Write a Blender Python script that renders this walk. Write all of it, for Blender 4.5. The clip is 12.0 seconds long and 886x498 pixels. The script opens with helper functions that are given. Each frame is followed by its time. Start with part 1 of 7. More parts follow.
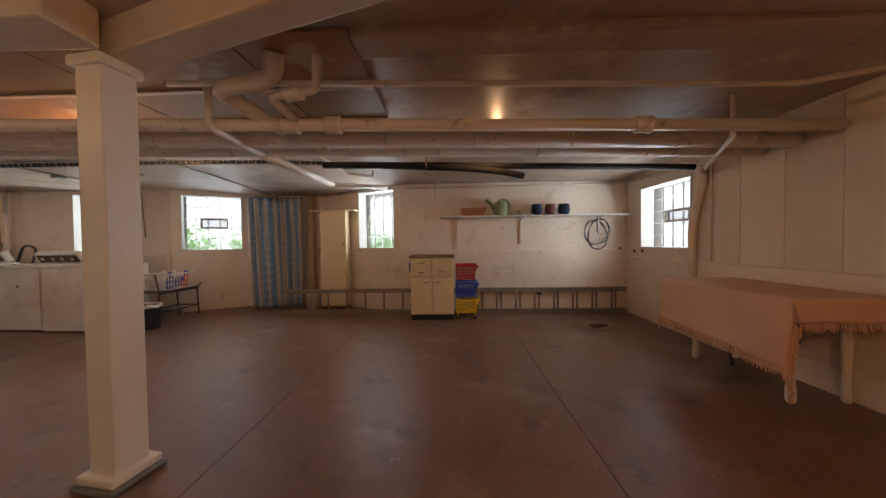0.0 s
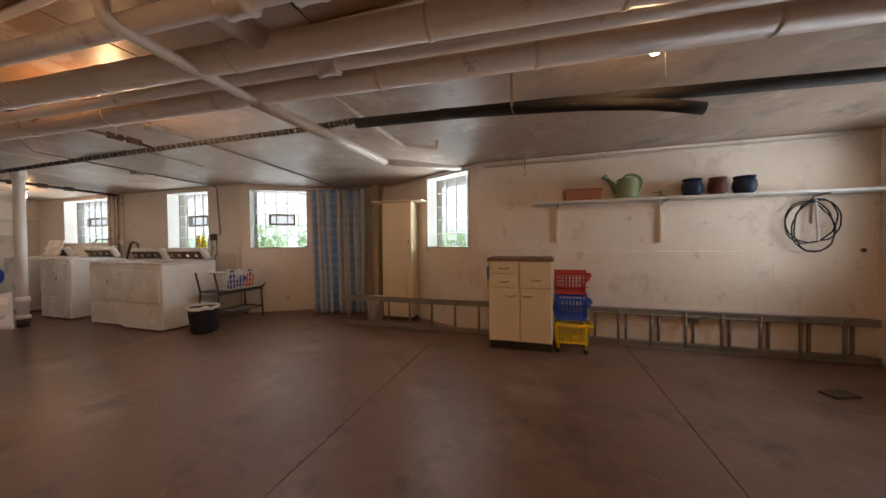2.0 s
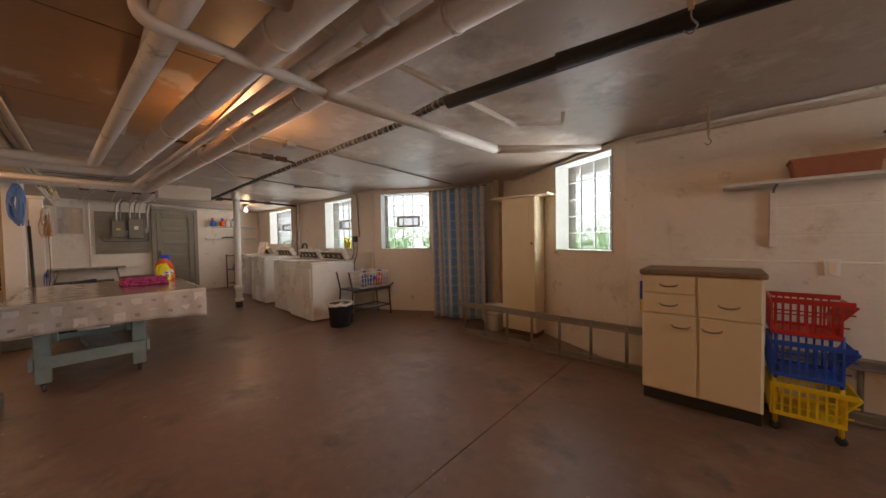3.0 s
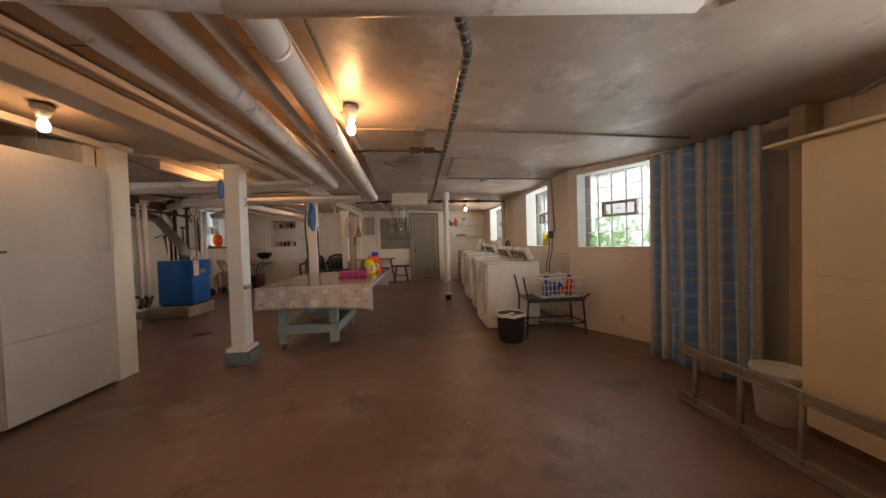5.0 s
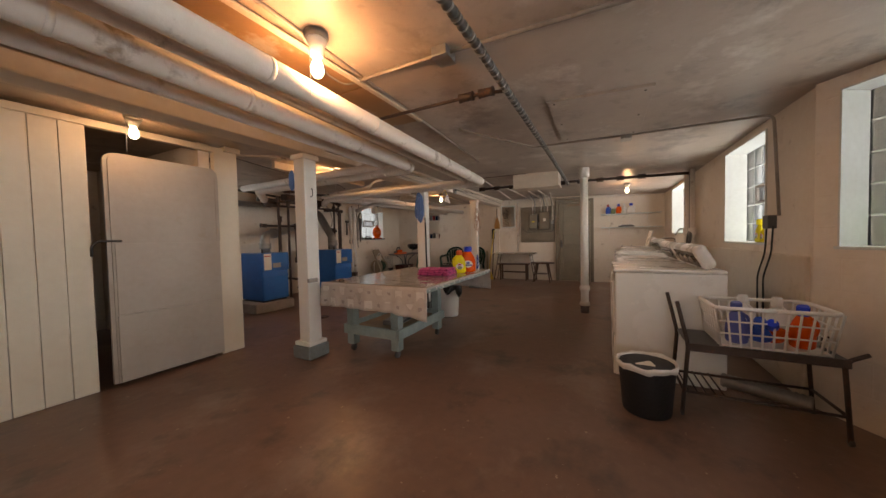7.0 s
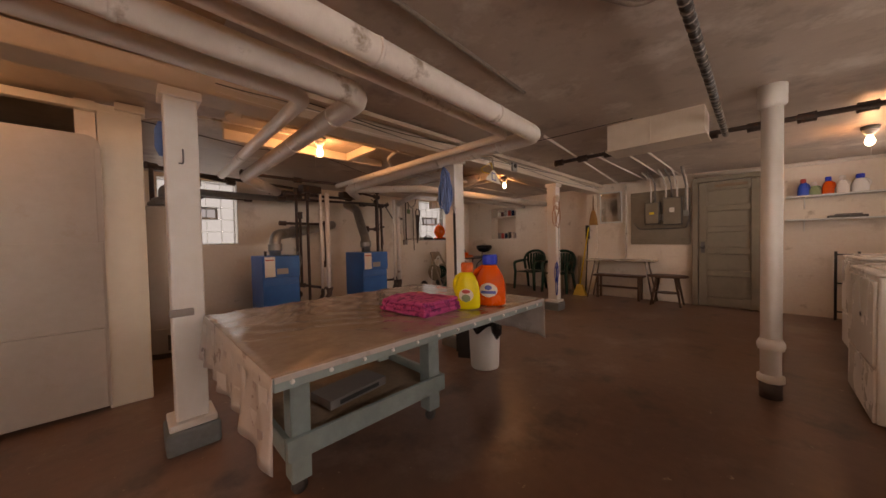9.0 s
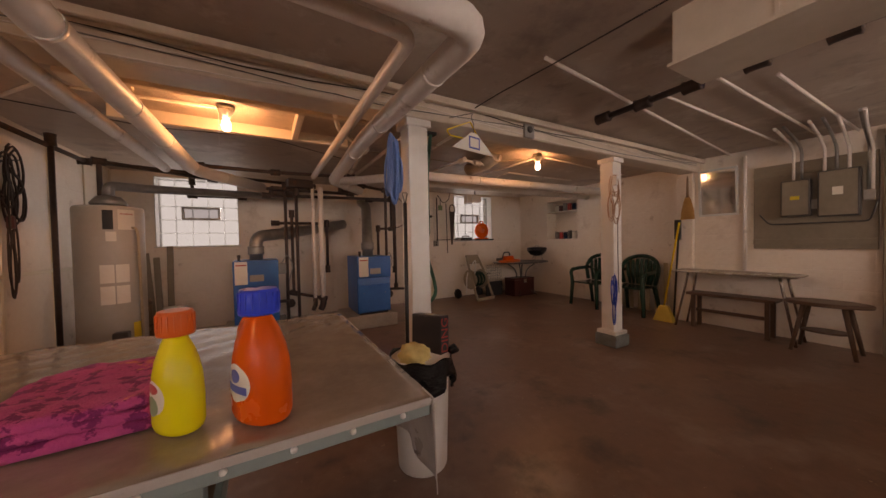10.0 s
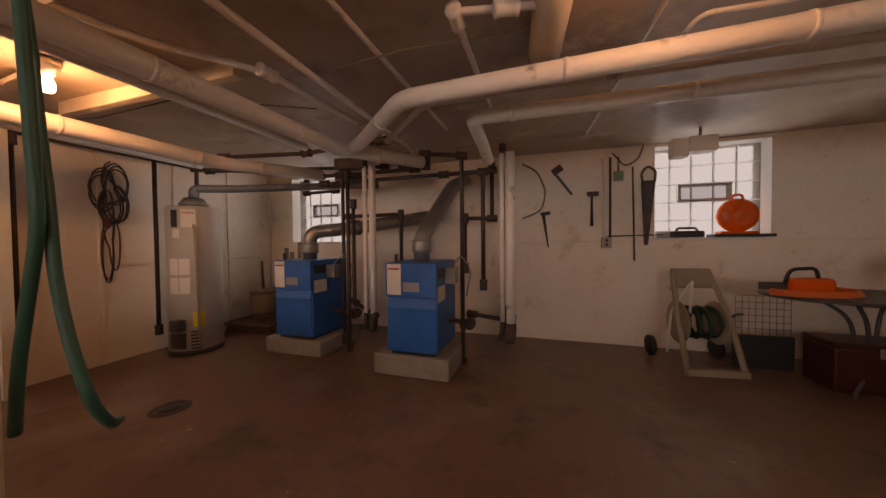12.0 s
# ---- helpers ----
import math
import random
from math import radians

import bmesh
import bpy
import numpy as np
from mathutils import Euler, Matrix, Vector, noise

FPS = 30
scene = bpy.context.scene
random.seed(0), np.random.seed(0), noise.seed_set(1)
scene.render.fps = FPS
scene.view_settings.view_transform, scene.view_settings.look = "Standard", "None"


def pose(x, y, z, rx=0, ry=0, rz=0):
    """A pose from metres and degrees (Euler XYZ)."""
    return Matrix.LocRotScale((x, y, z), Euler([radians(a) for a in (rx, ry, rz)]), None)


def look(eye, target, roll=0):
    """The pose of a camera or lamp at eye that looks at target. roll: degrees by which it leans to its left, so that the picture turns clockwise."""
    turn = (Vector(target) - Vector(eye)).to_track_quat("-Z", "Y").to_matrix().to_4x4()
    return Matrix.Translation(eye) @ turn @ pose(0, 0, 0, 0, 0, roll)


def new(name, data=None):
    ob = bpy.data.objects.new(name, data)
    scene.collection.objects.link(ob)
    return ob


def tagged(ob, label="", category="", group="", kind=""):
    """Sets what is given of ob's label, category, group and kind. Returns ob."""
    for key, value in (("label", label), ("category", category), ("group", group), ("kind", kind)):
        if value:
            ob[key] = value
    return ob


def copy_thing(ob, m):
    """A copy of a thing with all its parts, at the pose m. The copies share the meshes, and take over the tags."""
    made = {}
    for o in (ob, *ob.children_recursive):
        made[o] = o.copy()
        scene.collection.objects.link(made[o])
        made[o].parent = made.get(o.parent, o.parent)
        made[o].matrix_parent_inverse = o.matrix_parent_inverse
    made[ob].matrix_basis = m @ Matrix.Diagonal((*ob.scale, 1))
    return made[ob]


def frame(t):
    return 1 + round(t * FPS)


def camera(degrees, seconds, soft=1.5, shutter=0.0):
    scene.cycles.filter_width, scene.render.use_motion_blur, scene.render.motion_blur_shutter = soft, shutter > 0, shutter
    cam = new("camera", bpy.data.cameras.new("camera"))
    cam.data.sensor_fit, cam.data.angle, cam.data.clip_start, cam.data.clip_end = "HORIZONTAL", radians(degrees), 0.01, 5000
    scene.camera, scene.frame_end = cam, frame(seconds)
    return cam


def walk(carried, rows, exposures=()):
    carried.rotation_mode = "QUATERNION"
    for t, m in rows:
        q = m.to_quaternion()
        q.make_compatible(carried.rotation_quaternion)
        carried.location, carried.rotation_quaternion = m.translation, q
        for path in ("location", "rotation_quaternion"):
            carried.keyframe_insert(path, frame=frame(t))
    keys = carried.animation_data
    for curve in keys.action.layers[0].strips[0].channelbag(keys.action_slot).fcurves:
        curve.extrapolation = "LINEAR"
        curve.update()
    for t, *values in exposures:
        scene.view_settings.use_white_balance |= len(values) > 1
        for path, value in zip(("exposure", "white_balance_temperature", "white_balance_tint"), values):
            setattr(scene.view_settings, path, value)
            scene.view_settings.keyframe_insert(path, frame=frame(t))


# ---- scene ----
cam = camera(109.4, 12.0)
PATH = [
    (0, (1.249, -1.291, 1.159), (1.193, 0.707, 1.115), -0.7),
    (0.5, (1.269, -0.98, 1.141), (1.217, 1.019, 1.094), -0.7),
    (1, (1.259, -0.645, 1.13), (1.181, 1.353, 1.086), -0.7),
    (1.5, (1.222, -0.318, 1.125), (0.967, 1.666, 1.084), -0.7),
    (2, (1.158, -0.003, 1.126), (0.566, 1.907, 1.087), -0.5),
    (2.5, (1.105, 0.309, 1.168), (0.127, 2.053, 1.118), -0.9),
    (3, (1.079, 0.59, 1.197), (-0.251, 2.083, 1.145), -0.9),
    (3.5, (1.003, 0.918, 1.227), (-0.604, 2.107, 1.158), -1.6),
    (3.7, (0.985, 1.031, 1.238), (-0.714, 2.083, 1.17), -2.0),
    (5.5, (0.374, 2.205, 1.197), (-1.616, 2.015, 1.13), -1.4),
    (6, (0.065, 2.416, 1.216), (-1.872, 1.928, 1.128), -1.5),
    (6.5, (-0.245, 2.588, 1.19), (-2.107, 1.861, 1.122), -1.3),
    (7, (-0.57, 2.7, 1.18), (-2.349, 1.788, 1.113), -1.3),
    (9, (-2.581, 2.383, 1.164), (-3.987, 0.961, 1.112), -1.2),
    (9.5, (-3.372, 2.227, 1.163), (-4.604, 0.652, 1.117), -1.2),
    (10, (-4.162, 2.105, 1.179), (-5.148, 0.366, 1.134), -1.2),
    (10.2, (-4.486, 2.091, 1.174), (-5.352, 0.288, 1.143), -1.2),
    (10.5, (-4.918, 1.988, 1.163), (-5.603, 0.109, 1.132), -1.1),
    (11, (-5.761, 1.508, 1.153), (-6.037, -0.473, 1.114), -0.9),
    (11.5, (-6.402, 0.712, 1.225), (-6.051, -1.256, 1.15), -0.7),
    (12, (-6.558, 0.31, 1.177), (-5.952, -1.595, 1.132), -0.6),
]
walk(cam, [(t, look(eye, target, roll)) for t, eye, target, roll in PATH],
     [(0, -0.1, 6500, 12), (2, -0.07, 6450, 12), (3.5, -0.2, 6850, 13), (7, -0.2, 7050, 14), (9, -0.38, 8250, 28), (12, -0.36, 8350, 32)])

# ---- world and light ----
world = bpy.data.worlds.new("sky")
scene.world = world
world.use_nodes = True
wn = world.node_tree.nodes
sky = wn.new("ShaderNodeTexSky")
sky.sky_type = "NISHITA"
sky.sun_disc = False
sky.sun_elevation = radians(48)
sky.sun_rotation = radians(200)
world.node_tree.links.new(sky.outputs[0], wn["Background"].inputs[0])
wn["Background"].inputs[1].default_value = 0.12
sun = new("sun", bpy.data.lights.new("sun", "SUN"))
sun.data.energy, sun.data.angle, sun.data.color = 1.0, radians(12), (1, 0.95, 0.88)
sun.matrix_world = look((0, 0, 20), (5, 6, 0))
BULB_W, DAY, SHADE = 17.0, 15.5, 7.5
BULB_COLOR = (1.0, 0.52, 0.22)

# ---- materials ----


def mat(name, a, b=None, rough=0.6, metal=0.0, big=1.5, small=30.0, bump=0.1, spread=0.0, contrast=0.5, coat=0.0, rvar=0.12):
    """Principled surface with two scales of variation between the colours a and b, fine relief, and a per-object shift."""
    m = bpy.data.materials.new(name)
    m.use_nodes = True
    nt = m.node_tree
    n, ln = nt.nodes, nt.links
    p = n["Principled BSDF"]
    b = b or tuple(c * 0.8 for c in a)
    tc = n.new("ShaderNodeTexCoord")
    n1 = n.new("ShaderNodeTexNoise")
    n1.inputs["Scale"].default_value, n1.inputs["Detail"].default_value, n1.inputs["Roughness"].default_value = big, 6, 0.6
    n2 = n.new("ShaderNodeTexNoise")
    n2.inputs["Scale"].default_value, n2.inputs["Detail"].default_value = small, 4
    geo = n.new("ShaderNodeNewGeometry")
    for q in (n1, n2):
        ln.new(geo.outputs["Position"], q.inputs["Vector"])
    ramp = n.new("ShaderNodeValToRGB")
    ramp.color_ramp.elements[0].position, ramp.color_ramp.elements[1].position = 0.5 - contrast / 2, 0.5 + contrast / 2
    ramp.color_ramp.elements[0].color, ramp.color_ramp.elements[1].color = (*b, 1), (*a, 1)
    mix = n.new("ShaderNodeMath")
    mix.operation = "MULTIPLY_ADD"
    mix.inputs[1].default_value = 0.35
    ln.new(n2.outputs[0], mix.inputs[0])
    sub = n.new("ShaderNodeMath")
    sub.operation = "SUBTRACT"
    sub.inputs[1].default_value = 0.175
    ln.new(n1.outputs[0], sub.inputs[0])
    ln.new(sub.outputs[0], mix.inputs[2])
    ln.new(mix.outputs[0], ramp.inputs[0])
    col = ramp.outputs[0]
    if spread:
        oi = n.new("ShaderNodeObjectInfo")
        hs = n.new("ShaderNodeHueSaturation")
        mr = n.new("ShaderNodeMapRange")
        mr.inputs[3].default_value, mr.inputs[4].default_value = 1 - spread, 1 + spread
        ln.new(oi.outputs["Random"], mr.inputs[0])
        ln.new(mr.outputs[0], hs.inputs["Value"])
        ln.new(col, hs.inputs["Color"])
        col = hs.outputs[0]
    ln.new(col, p.inputs["Base Color"])
    rr = n.new("ShaderNodeMapRange")
    rr.inputs[3].default_value, rr.inputs[4].default_value = max(0.03, rough - rvar), min(1, rough + rvar)
    ln.new(n1.outputs[0], rr.inputs[0])
    ln.new(rr.outputs[0], p.inputs["Roughness"])
    p.inputs["Metallic"].default_value = metal
    p.inputs["Coat Weight"].default_value = coat
    if bump:
        bp = n.new("ShaderNodeBump")
        bp.inputs["Strength"].default_value, bp.inputs["Distance"].default_value = bump, 0.01
        ad = n.new("ShaderNodeMath")
        ad.operation = "ADD"
        ln.new(n1.outputs[0], ad.inputs[0])
        ln.new(n2.outputs[0], ad.inputs[1])
        ln.new(ad.outputs[0], bp.inputs["Height"])
        ln.new(bp.outputs[0], p.inputs["Normal"])
    return m


def mix_in(m, color, scale, low, high, stretch=(1, 1, 1), rough=None):
    """Adds blotches of another colour, where a noise of that scale passes from low to high."""
    n, ln = m.node_tree.nodes, m.node_tree.links
    p = n["Principled BSDF"]
    old = p.inputs["Base Color"].links[0].from_socket
    geo = n.new("ShaderNodeNewGeometry")
    mp = n.new("ShaderNodeMapping")
    mp.inputs["Scale"].default_value = stretch
    t = n.new("ShaderNodeTexNoise")
    t.inputs["Scale"].default_value, t.inputs["Detail"].default_value, t.inputs["Roughness"].default_value = scale, 8, 0.65
    r = n.new("ShaderNodeMapRange")
    r.inputs[1].default_value, r.inputs[2].default_value = low, high
    x = n.new("ShaderNodeMix")
    x.data_type = "RGBA"
    ln.new(geo.outputs["Position"], mp.inputs[0])
    ln.new(mp.outputs[0], t.inputs["Vector"])
    ln.new(t.outputs[0], r.inputs[0])
    ln.new(r.outputs[0], x.inputs[0])
    ln.new(old, x.inputs[6])
    x.inputs[7].default_value = (*color, 1)
    ln.new(x.outputs[2], p.inputs["Base Color"])
    return m


WALL = mat("painted_masonry", (0.82, 0.74, 0.64), (0.70, 0.59, 0.48), 0.65, big=1.1, small=22, bump=0.35, contrast=0.6)
mix_in(WALL, (0.50, 0.39, 0.29), 2.3, 0.58, 0.80)
mix_in(WALL, (0.46, 0.36, 0.27), 5.0, 0.62, 0.74)


def block_relief(m, length, height, strength):
    """Faint courses of masonry blocks showing through the paint."""
    n, ln = m.node_tree.nodes, m.node_tree.links
    p = n["Principled BSDF"]
    geo = n.new("ShaderNodeNewGeometry")
    sep, comb, add = n.new("ShaderNodeSeparateXYZ"), n.new("ShaderNodeCombineXYZ"), n.new("ShaderNodeMath")
    ln.new(geo.outputs["Position"], sep.inputs[0])
    ln.new(sep.outputs[0], add.inputs[0])
    ln.new(sep.outputs[1], add.inputs[1])
    ln.new(add.outputs[0], comb.inputs[0])
    ln.new(sep.outputs[2], comb.inputs[1])
    br = n.new("ShaderNodeTexBrick")
    br.inputs["Scale"].default_value = 1.0
    br.inputs["Brick Width"].default_value, br.inputs["Row Height"].default_value = length, height
    br.inputs["Mortar Size"].default_value, br.inputs["Mortar Smooth"].default_value = 0.007, 0.6
    ln.new(comb.outputs[0], br.inputs["Vector"])
    bp = n.new("ShaderNodeBump")
    bp.invert = True
    bp.inputs["Strength"].default_value, bp.inputs["Distance"].default_value = strength, 0.006
    ln.new(br.outputs["Fac"], bp.inputs["Height"])
    ln.new(p.inputs["Normal"].links[0].from_socket, bp.inputs["Normal"])
    ln.new(bp.outputs[0], p.inputs["Normal"])


block_relief(WALL, 0.40, 0.20, 0.2)
PLANK = mat("painted_planks", (0.78, 0.71, 0.58), (0.66, 0.57, 0.44), 0.5, big=1.2, small=18, bump=0.12, contrast=0.7, spread=0.05)
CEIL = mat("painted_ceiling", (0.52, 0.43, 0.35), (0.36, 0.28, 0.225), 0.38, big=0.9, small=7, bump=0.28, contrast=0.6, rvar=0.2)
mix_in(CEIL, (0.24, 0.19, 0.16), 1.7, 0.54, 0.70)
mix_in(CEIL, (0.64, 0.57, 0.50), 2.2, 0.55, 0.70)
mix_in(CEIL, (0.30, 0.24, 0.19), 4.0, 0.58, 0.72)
FLOOR = mat("worn_concrete", (0.222, 0.128, 0.090), (0.134, 0.073, 0.050), 0.34, big=0.8, small=14, bump=0.12, contrast=0.5, rvar=0.15)
mix_in(FLOOR, (0.28, 0.205, 0.165), 1.3, 0.53, 0.74)
mix_in(FLOOR, (0.38, 0.29, 0.21), 9, 0.67, 0.71)
mix_in(FLOOR, (0.08, 0.052, 0.04), 2.4, 0.54, 0.70)
mix_in(FLOOR, (0.36, 0.27, 0.20), 30, 0.66, 0.70)
BEAM = mat("painted_beam", (0.72, 0.62, 0.50), (0.52, 0.43, 0.33), 0.5, big=1.6, small=16, bump=0.25, contrast=0.7)
PIPE = mat("lagged_pipe_paint", (0.82, 0.76, 0.69), (0.66, 0.58, 0.51), 0.45, big=2.5, small=24, bump=0.3, contrast=0.7)
mix_in(PIPE, (0.33, 0.25, 0.18), 5, 0.60, 0.70)
POST = mat("white_post_paint", (0.82, 0.79, 0.74), (0.70, 0.64, 0.56), 0.4, big=2, small=20, bump=0.12, contrast=0.7)
DOORPAINT = mat("aged_door_paint", (0.55, 0.49, 0.42), (0.44, 0.375, 0.305), 0.45, big=1.6, small=18, bump=0.12, contrast=0.6)
mix_in(DOORPAINT, (0.42, 0.33, 0.24), 3.5, 0.60, 0.76)
HARDBOARD = mat("brown_ceiling_board", (0.36, 0.205, 0.095), (0.25, 0.135, 0.06), 0.36, big=1.1, small=12, bump=0.18, contrast=0.6, rvar=0.16)
mix_in(HARDBOARD, (0.42, 0.34, 0.27), 1.6, 0.57, 0.62)
POSTBASE = mat("grey_base_paint", (0.22, 0.24, 0.24), (0.13, 0.14, 0.13), 0.6, big=5, small=30, bump=0.4)
CONCRETE = mat("bare_concrete", (0.36, 0.31, 0.26), (0.22, 0.18, 0.15), 0.8, big=3, small=40, bump=0.4)
IRON = mat("rusty_iron", (0.09, 0.065, 0.055), (0.05, 0.035, 0.03), 0.55, 0.4, big=6, small=50, bump=0.4)
mix_in(IRON, (0.16, 0.07, 0.035), 12, 0.58, 0.7)
RUBBER = mat("black_rubber", (0.02, 0.02, 0.022), (0.012, 0.012, 0.013), 0.6, small=60, bump=0.3)
FOAM = mat("black_foam", (0.028, 0.025, 0.025), (0.016, 0.015, 0.015), 0.8, small=50, bump=0.4)
GALV = mat("galvanised_steel", (0.42, 0.41, 0.39), (0.28, 0.27, 0.25), 0.42, 0.85, big=9, small=40, bump=0.12)
CHROME = mat("chrome", (0.75, 0.74, 0.72), (0.55, 0.54, 0.52), 0.16, 1.0, bump=0.02)
ALU = mat("dull_aluminium", (0.33, 0.30, 0.26), (0.21, 0.19, 0.16), 0.5, 0.6, big=4, small=40, bump=0.1)
ENAMEL = mat("white_enamel", (0.82, 0.80, 0.76), (0.76, 0.73, 0.68), 0.28, big=2, small=20, bump=0.02, contrast=0.8)
CREAM = mat("cream_enamel", (0.78, 0.66, 0.45), (0.70, 0.57, 0.37), 0.38, big=3, small=25, bump=0.05, contrast=0.7)
mix_in(CREAM, (0.35, 0.22, 0.10), 11, 0.70, 0.76)
BLACK = mat("black_paint", (0.025, 0.024, 0.024), (0.015, 0.015, 0.015), 0.45, bump=0.05)
DARK = mat("dark_grey_metal", (0.10, 0.095, 0.09), (0.06, 0.055, 0.05), 0.45, 0.3, bump=0.1)
GREYWOOD = mat("grey_painted_wood", (0.26, 0.22, 0.16), (0.17, 0.14, 0.10), 0.5, big=3, small=25, bump=0.15, contrast=0.7)
GREENWOOD = mat("grey_green_painted_wood", (0.30, 0.36, 0.34), (0.20, 0.25, 0.24), 0.55, big=4, small=25, bump=0.2)
WOOD = mat("old_wood", (0.30, 0.20, 0.12), (0.17, 0.105, 0.06), 0.6, big=6, small=40, bump=0.2)
DARKWOOD = mat("dark_wood", (0.13, 0.07, 0.04), (0.07, 0.04, 0.025), 0.45, big=6, small=40, bump=0.15)
LIGHTWOOD = mat("pale_wood", (0.50, 0.40, 0.27), (0.38, 0.29, 0.18), 0.6, big=6, small=40, bump=0.15)
BLUE = mat("blue_enamel", (0.012, 0.13, 0.42), (0.008, 0.09, 0.32), 0.35, big=4, small=30, bump=0.05)
TANK = mat("beige_tank_paint", (0.50, 0.46, 0.40), (0.43, 0.39, 0.33), 0.38, big=2, small=20, bump=0.03)
PAPER = mat("white_paper", (0.78, 0.74, 0.66), (0.68, 0.62, 0.52), 0.7, small=30, bump=0.05)
YELLOWPAPER = mat("yellow_sticker", (0.75, 0.58, 0.04), (0.68, 0.50, 0.04), 0.6, bump=0.02)
PEACH = mat("peach_cotton", (0.72, 0.47, 0.34), (0.62, 0.38, 0.27), 0.9, big=3, small=120, bump=0.35)
VINYL = mat("clear_vinyl_over_cloth", (0.33, 0.26, 0.20), (0.24, 0.18, 0.135), 0.17, big=7, small=35, bump=0.22, coat=0.5)
VINYLSIDE = mat("printed_vinyl", (0.52, 0.47, 0.43), (0.44, 0.38, 0.34), 0.3, big=7, small=30, bump=0.2, coat=0.3)
VINYLSQ = mat("printed_square", (0.66, 0.62, 0.58), (0.56, 0.51, 0.47), 0.3, big=9, small=40, bump=0.2, coat=0.3)
VINYLMARK = mat("printed_motif", (0.36, 0.30, 0.29), (0.28, 0.24, 0.24), 0.3, big=9, small=40, bump=0.1)
RED = mat("red_plastic", (0.50, 0.025, 0.018), (0.42, 0.02, 0.015), 0.35, bump=0.03)
BLUEP = mat("blue_plastic", (0.02, 0.09, 0.50), (0.015, 0.07, 0.42), 0.35, bump=0.03)
YELLOW = mat("yellow_plastic", (0.80, 0.56, 0.015), (0.74, 0.50, 0.012), 0.3, bump=0.02)
LEMON = mat("lemon_plastic", (0.80, 0.70, 0.02), (0.76, 0.64, 0.015), 0.25, bump=0.02)
ORANGE = mat("orange_plastic", (0.80, 0.11, 0.008), (0.74, 0.09, 0.006), 0.25, bump=0.02)
ORANGECAP = mat("orange_cap", (0.78, 0.14, 0.02), (0.70, 0.12, 0.02), 0.3, bump=0.02)
BLUECAP = mat("blue_cap", (0.02, 0.06, 0.62), (0.015, 0.05, 0.55), 0.3, bump=0.02)
WHITEP = mat("white_plastic", (0.80, 0.78, 0.74), (0.74, 0.71, 0.66), 0.35, bump=0.03)
GREENP = mat("green_plastic", (0.015, 0.045, 0.03), (0.01, 0.032, 0.022), 0.22, bump=0.03)
SAGE = mat("sage_green_plastic", (0.22, 0.29, 0.15), (0.17, 0.23, 0.11), 0.4, bump=0.06)
HOSE = mat("green_hose", (0.03, 0.115, 0.075), (0.02, 0.08, 0.05), 0.4, small=60, bump=0.1)
TERRA = mat("terracotta", (0.38, 0.14, 0.07), (0.29, 0.10, 0.05), 0.7, bump=0.2)
NAVY = mat("navy_glaze", (0.015, 0.035, 0.075), (0.01, 0.02, 0.05), 0.2, bump=0.03)
MAROON = mat("maroon_glaze", (0.14, 0.045, 0.04), (0.09, 0.03, 0.025), 0.3, bump=0.05)
ROPEBLUE = mat("blue_rope", (0.14, 0.25, 0.52), (0.09, 0.17, 0.40), 0.8, small=120, bump=0.4)
ROPEROYAL = mat("royal_blue_cord", (0.02, 0.07, 0.45), (0.015, 0.05, 0.33), 0.7, bump=0.2)
CORDTAN = mat("tan_cord", (0.52, 0.31, 0.20), (0.42, 0.24, 0.15), 0.6, bump=0.1)
ORANGECORD = mat("orange_cord", (0.75, 0.17, 0.03), (0.65, 0.13, 0.02), 0.5, bump=0.1)
BROWNCORD = mat("brown_cord", (0.05, 0.03, 0.022), (0.03, 0.02, 0.015), 0.6, bump=0.2)
STRAW = mat("straw", (0.45, 0.24, 0.07), (0.33, 0.16, 0.05), 0.9, big=10, small=90, bump=0.5)
YBRISTLE = mat("yellow_bristle", (0.62, 0.44, 0.08), (0.52, 0.35, 0.06), 0.9, big=10, small=90, bump=0.5)
BAG = mat("black_bin_liner", (0.012, 0.012, 0.013), (0.008, 0.008, 0.009), 0.22, big=14, small=40, bump=0.7)
CLOTHY = mat("pale_yellow_cloth", (0.72, 0.56, 0.22), (0.60, 0.45, 0.18), 0.9, big=14, small=90, bump=0.5)
CARD = mat("cardboard", (0.40, 0.28, 0.17), (0.33, 0.22, 0.13), 0.8, bump=0.1)
BOX = mat("printed_carton", (0.035, 0.03, 0.032), (0.022, 0.02, 0.022), 0.35, bump=0.05)
GREYBOX = mat("grey_carton_face", (0.20, 0.18, 0.17), (0.15, 0.13, 0.12), 0.4, bump=0.05)
TOPMETAL = mat("ribbed_chrome_edge", (0.60, 0.58, 0.54), (0.42, 0.40, 0.37), 0.28, 0.9, bump=0.15)
LAMINATE = mat("grey_laminate", (0.42, 0.38, 0.31), (0.34, 0.30, 0.24), 0.25, big=12, small=60, bump=0.03)
MIRROR = mat("mirror_glass", (0.80, 0.80, 0.78), (0.72, 0.72, 0.70), 0.06, 1.0, bump=0.02, rvar=0.03)
PINK = mat("pink_towel", (0.62, 0.09, 0.25), (0.46, 0.05, 0.20), 0.95, big=20, small=150, bump=0.6)
mix_in(PINK, (0.22, 0.015, 0.11), 26, 0.52, 0.56, (1, 1, 1))
mix_in(PINK, (0.72, 0.20, 0.16), 9, 0.62, 0.66)
KETTLE = mat("black_enamel", (0.012, 0.013, 0.018), (0.008, 0.009, 0.012), 0.12, bump=0.02)
MORTAR = mat("white_mortar", (0.74, 0.73, 0.70), (0.62, 0.60, 0.56), 0.8, bump=0.2)
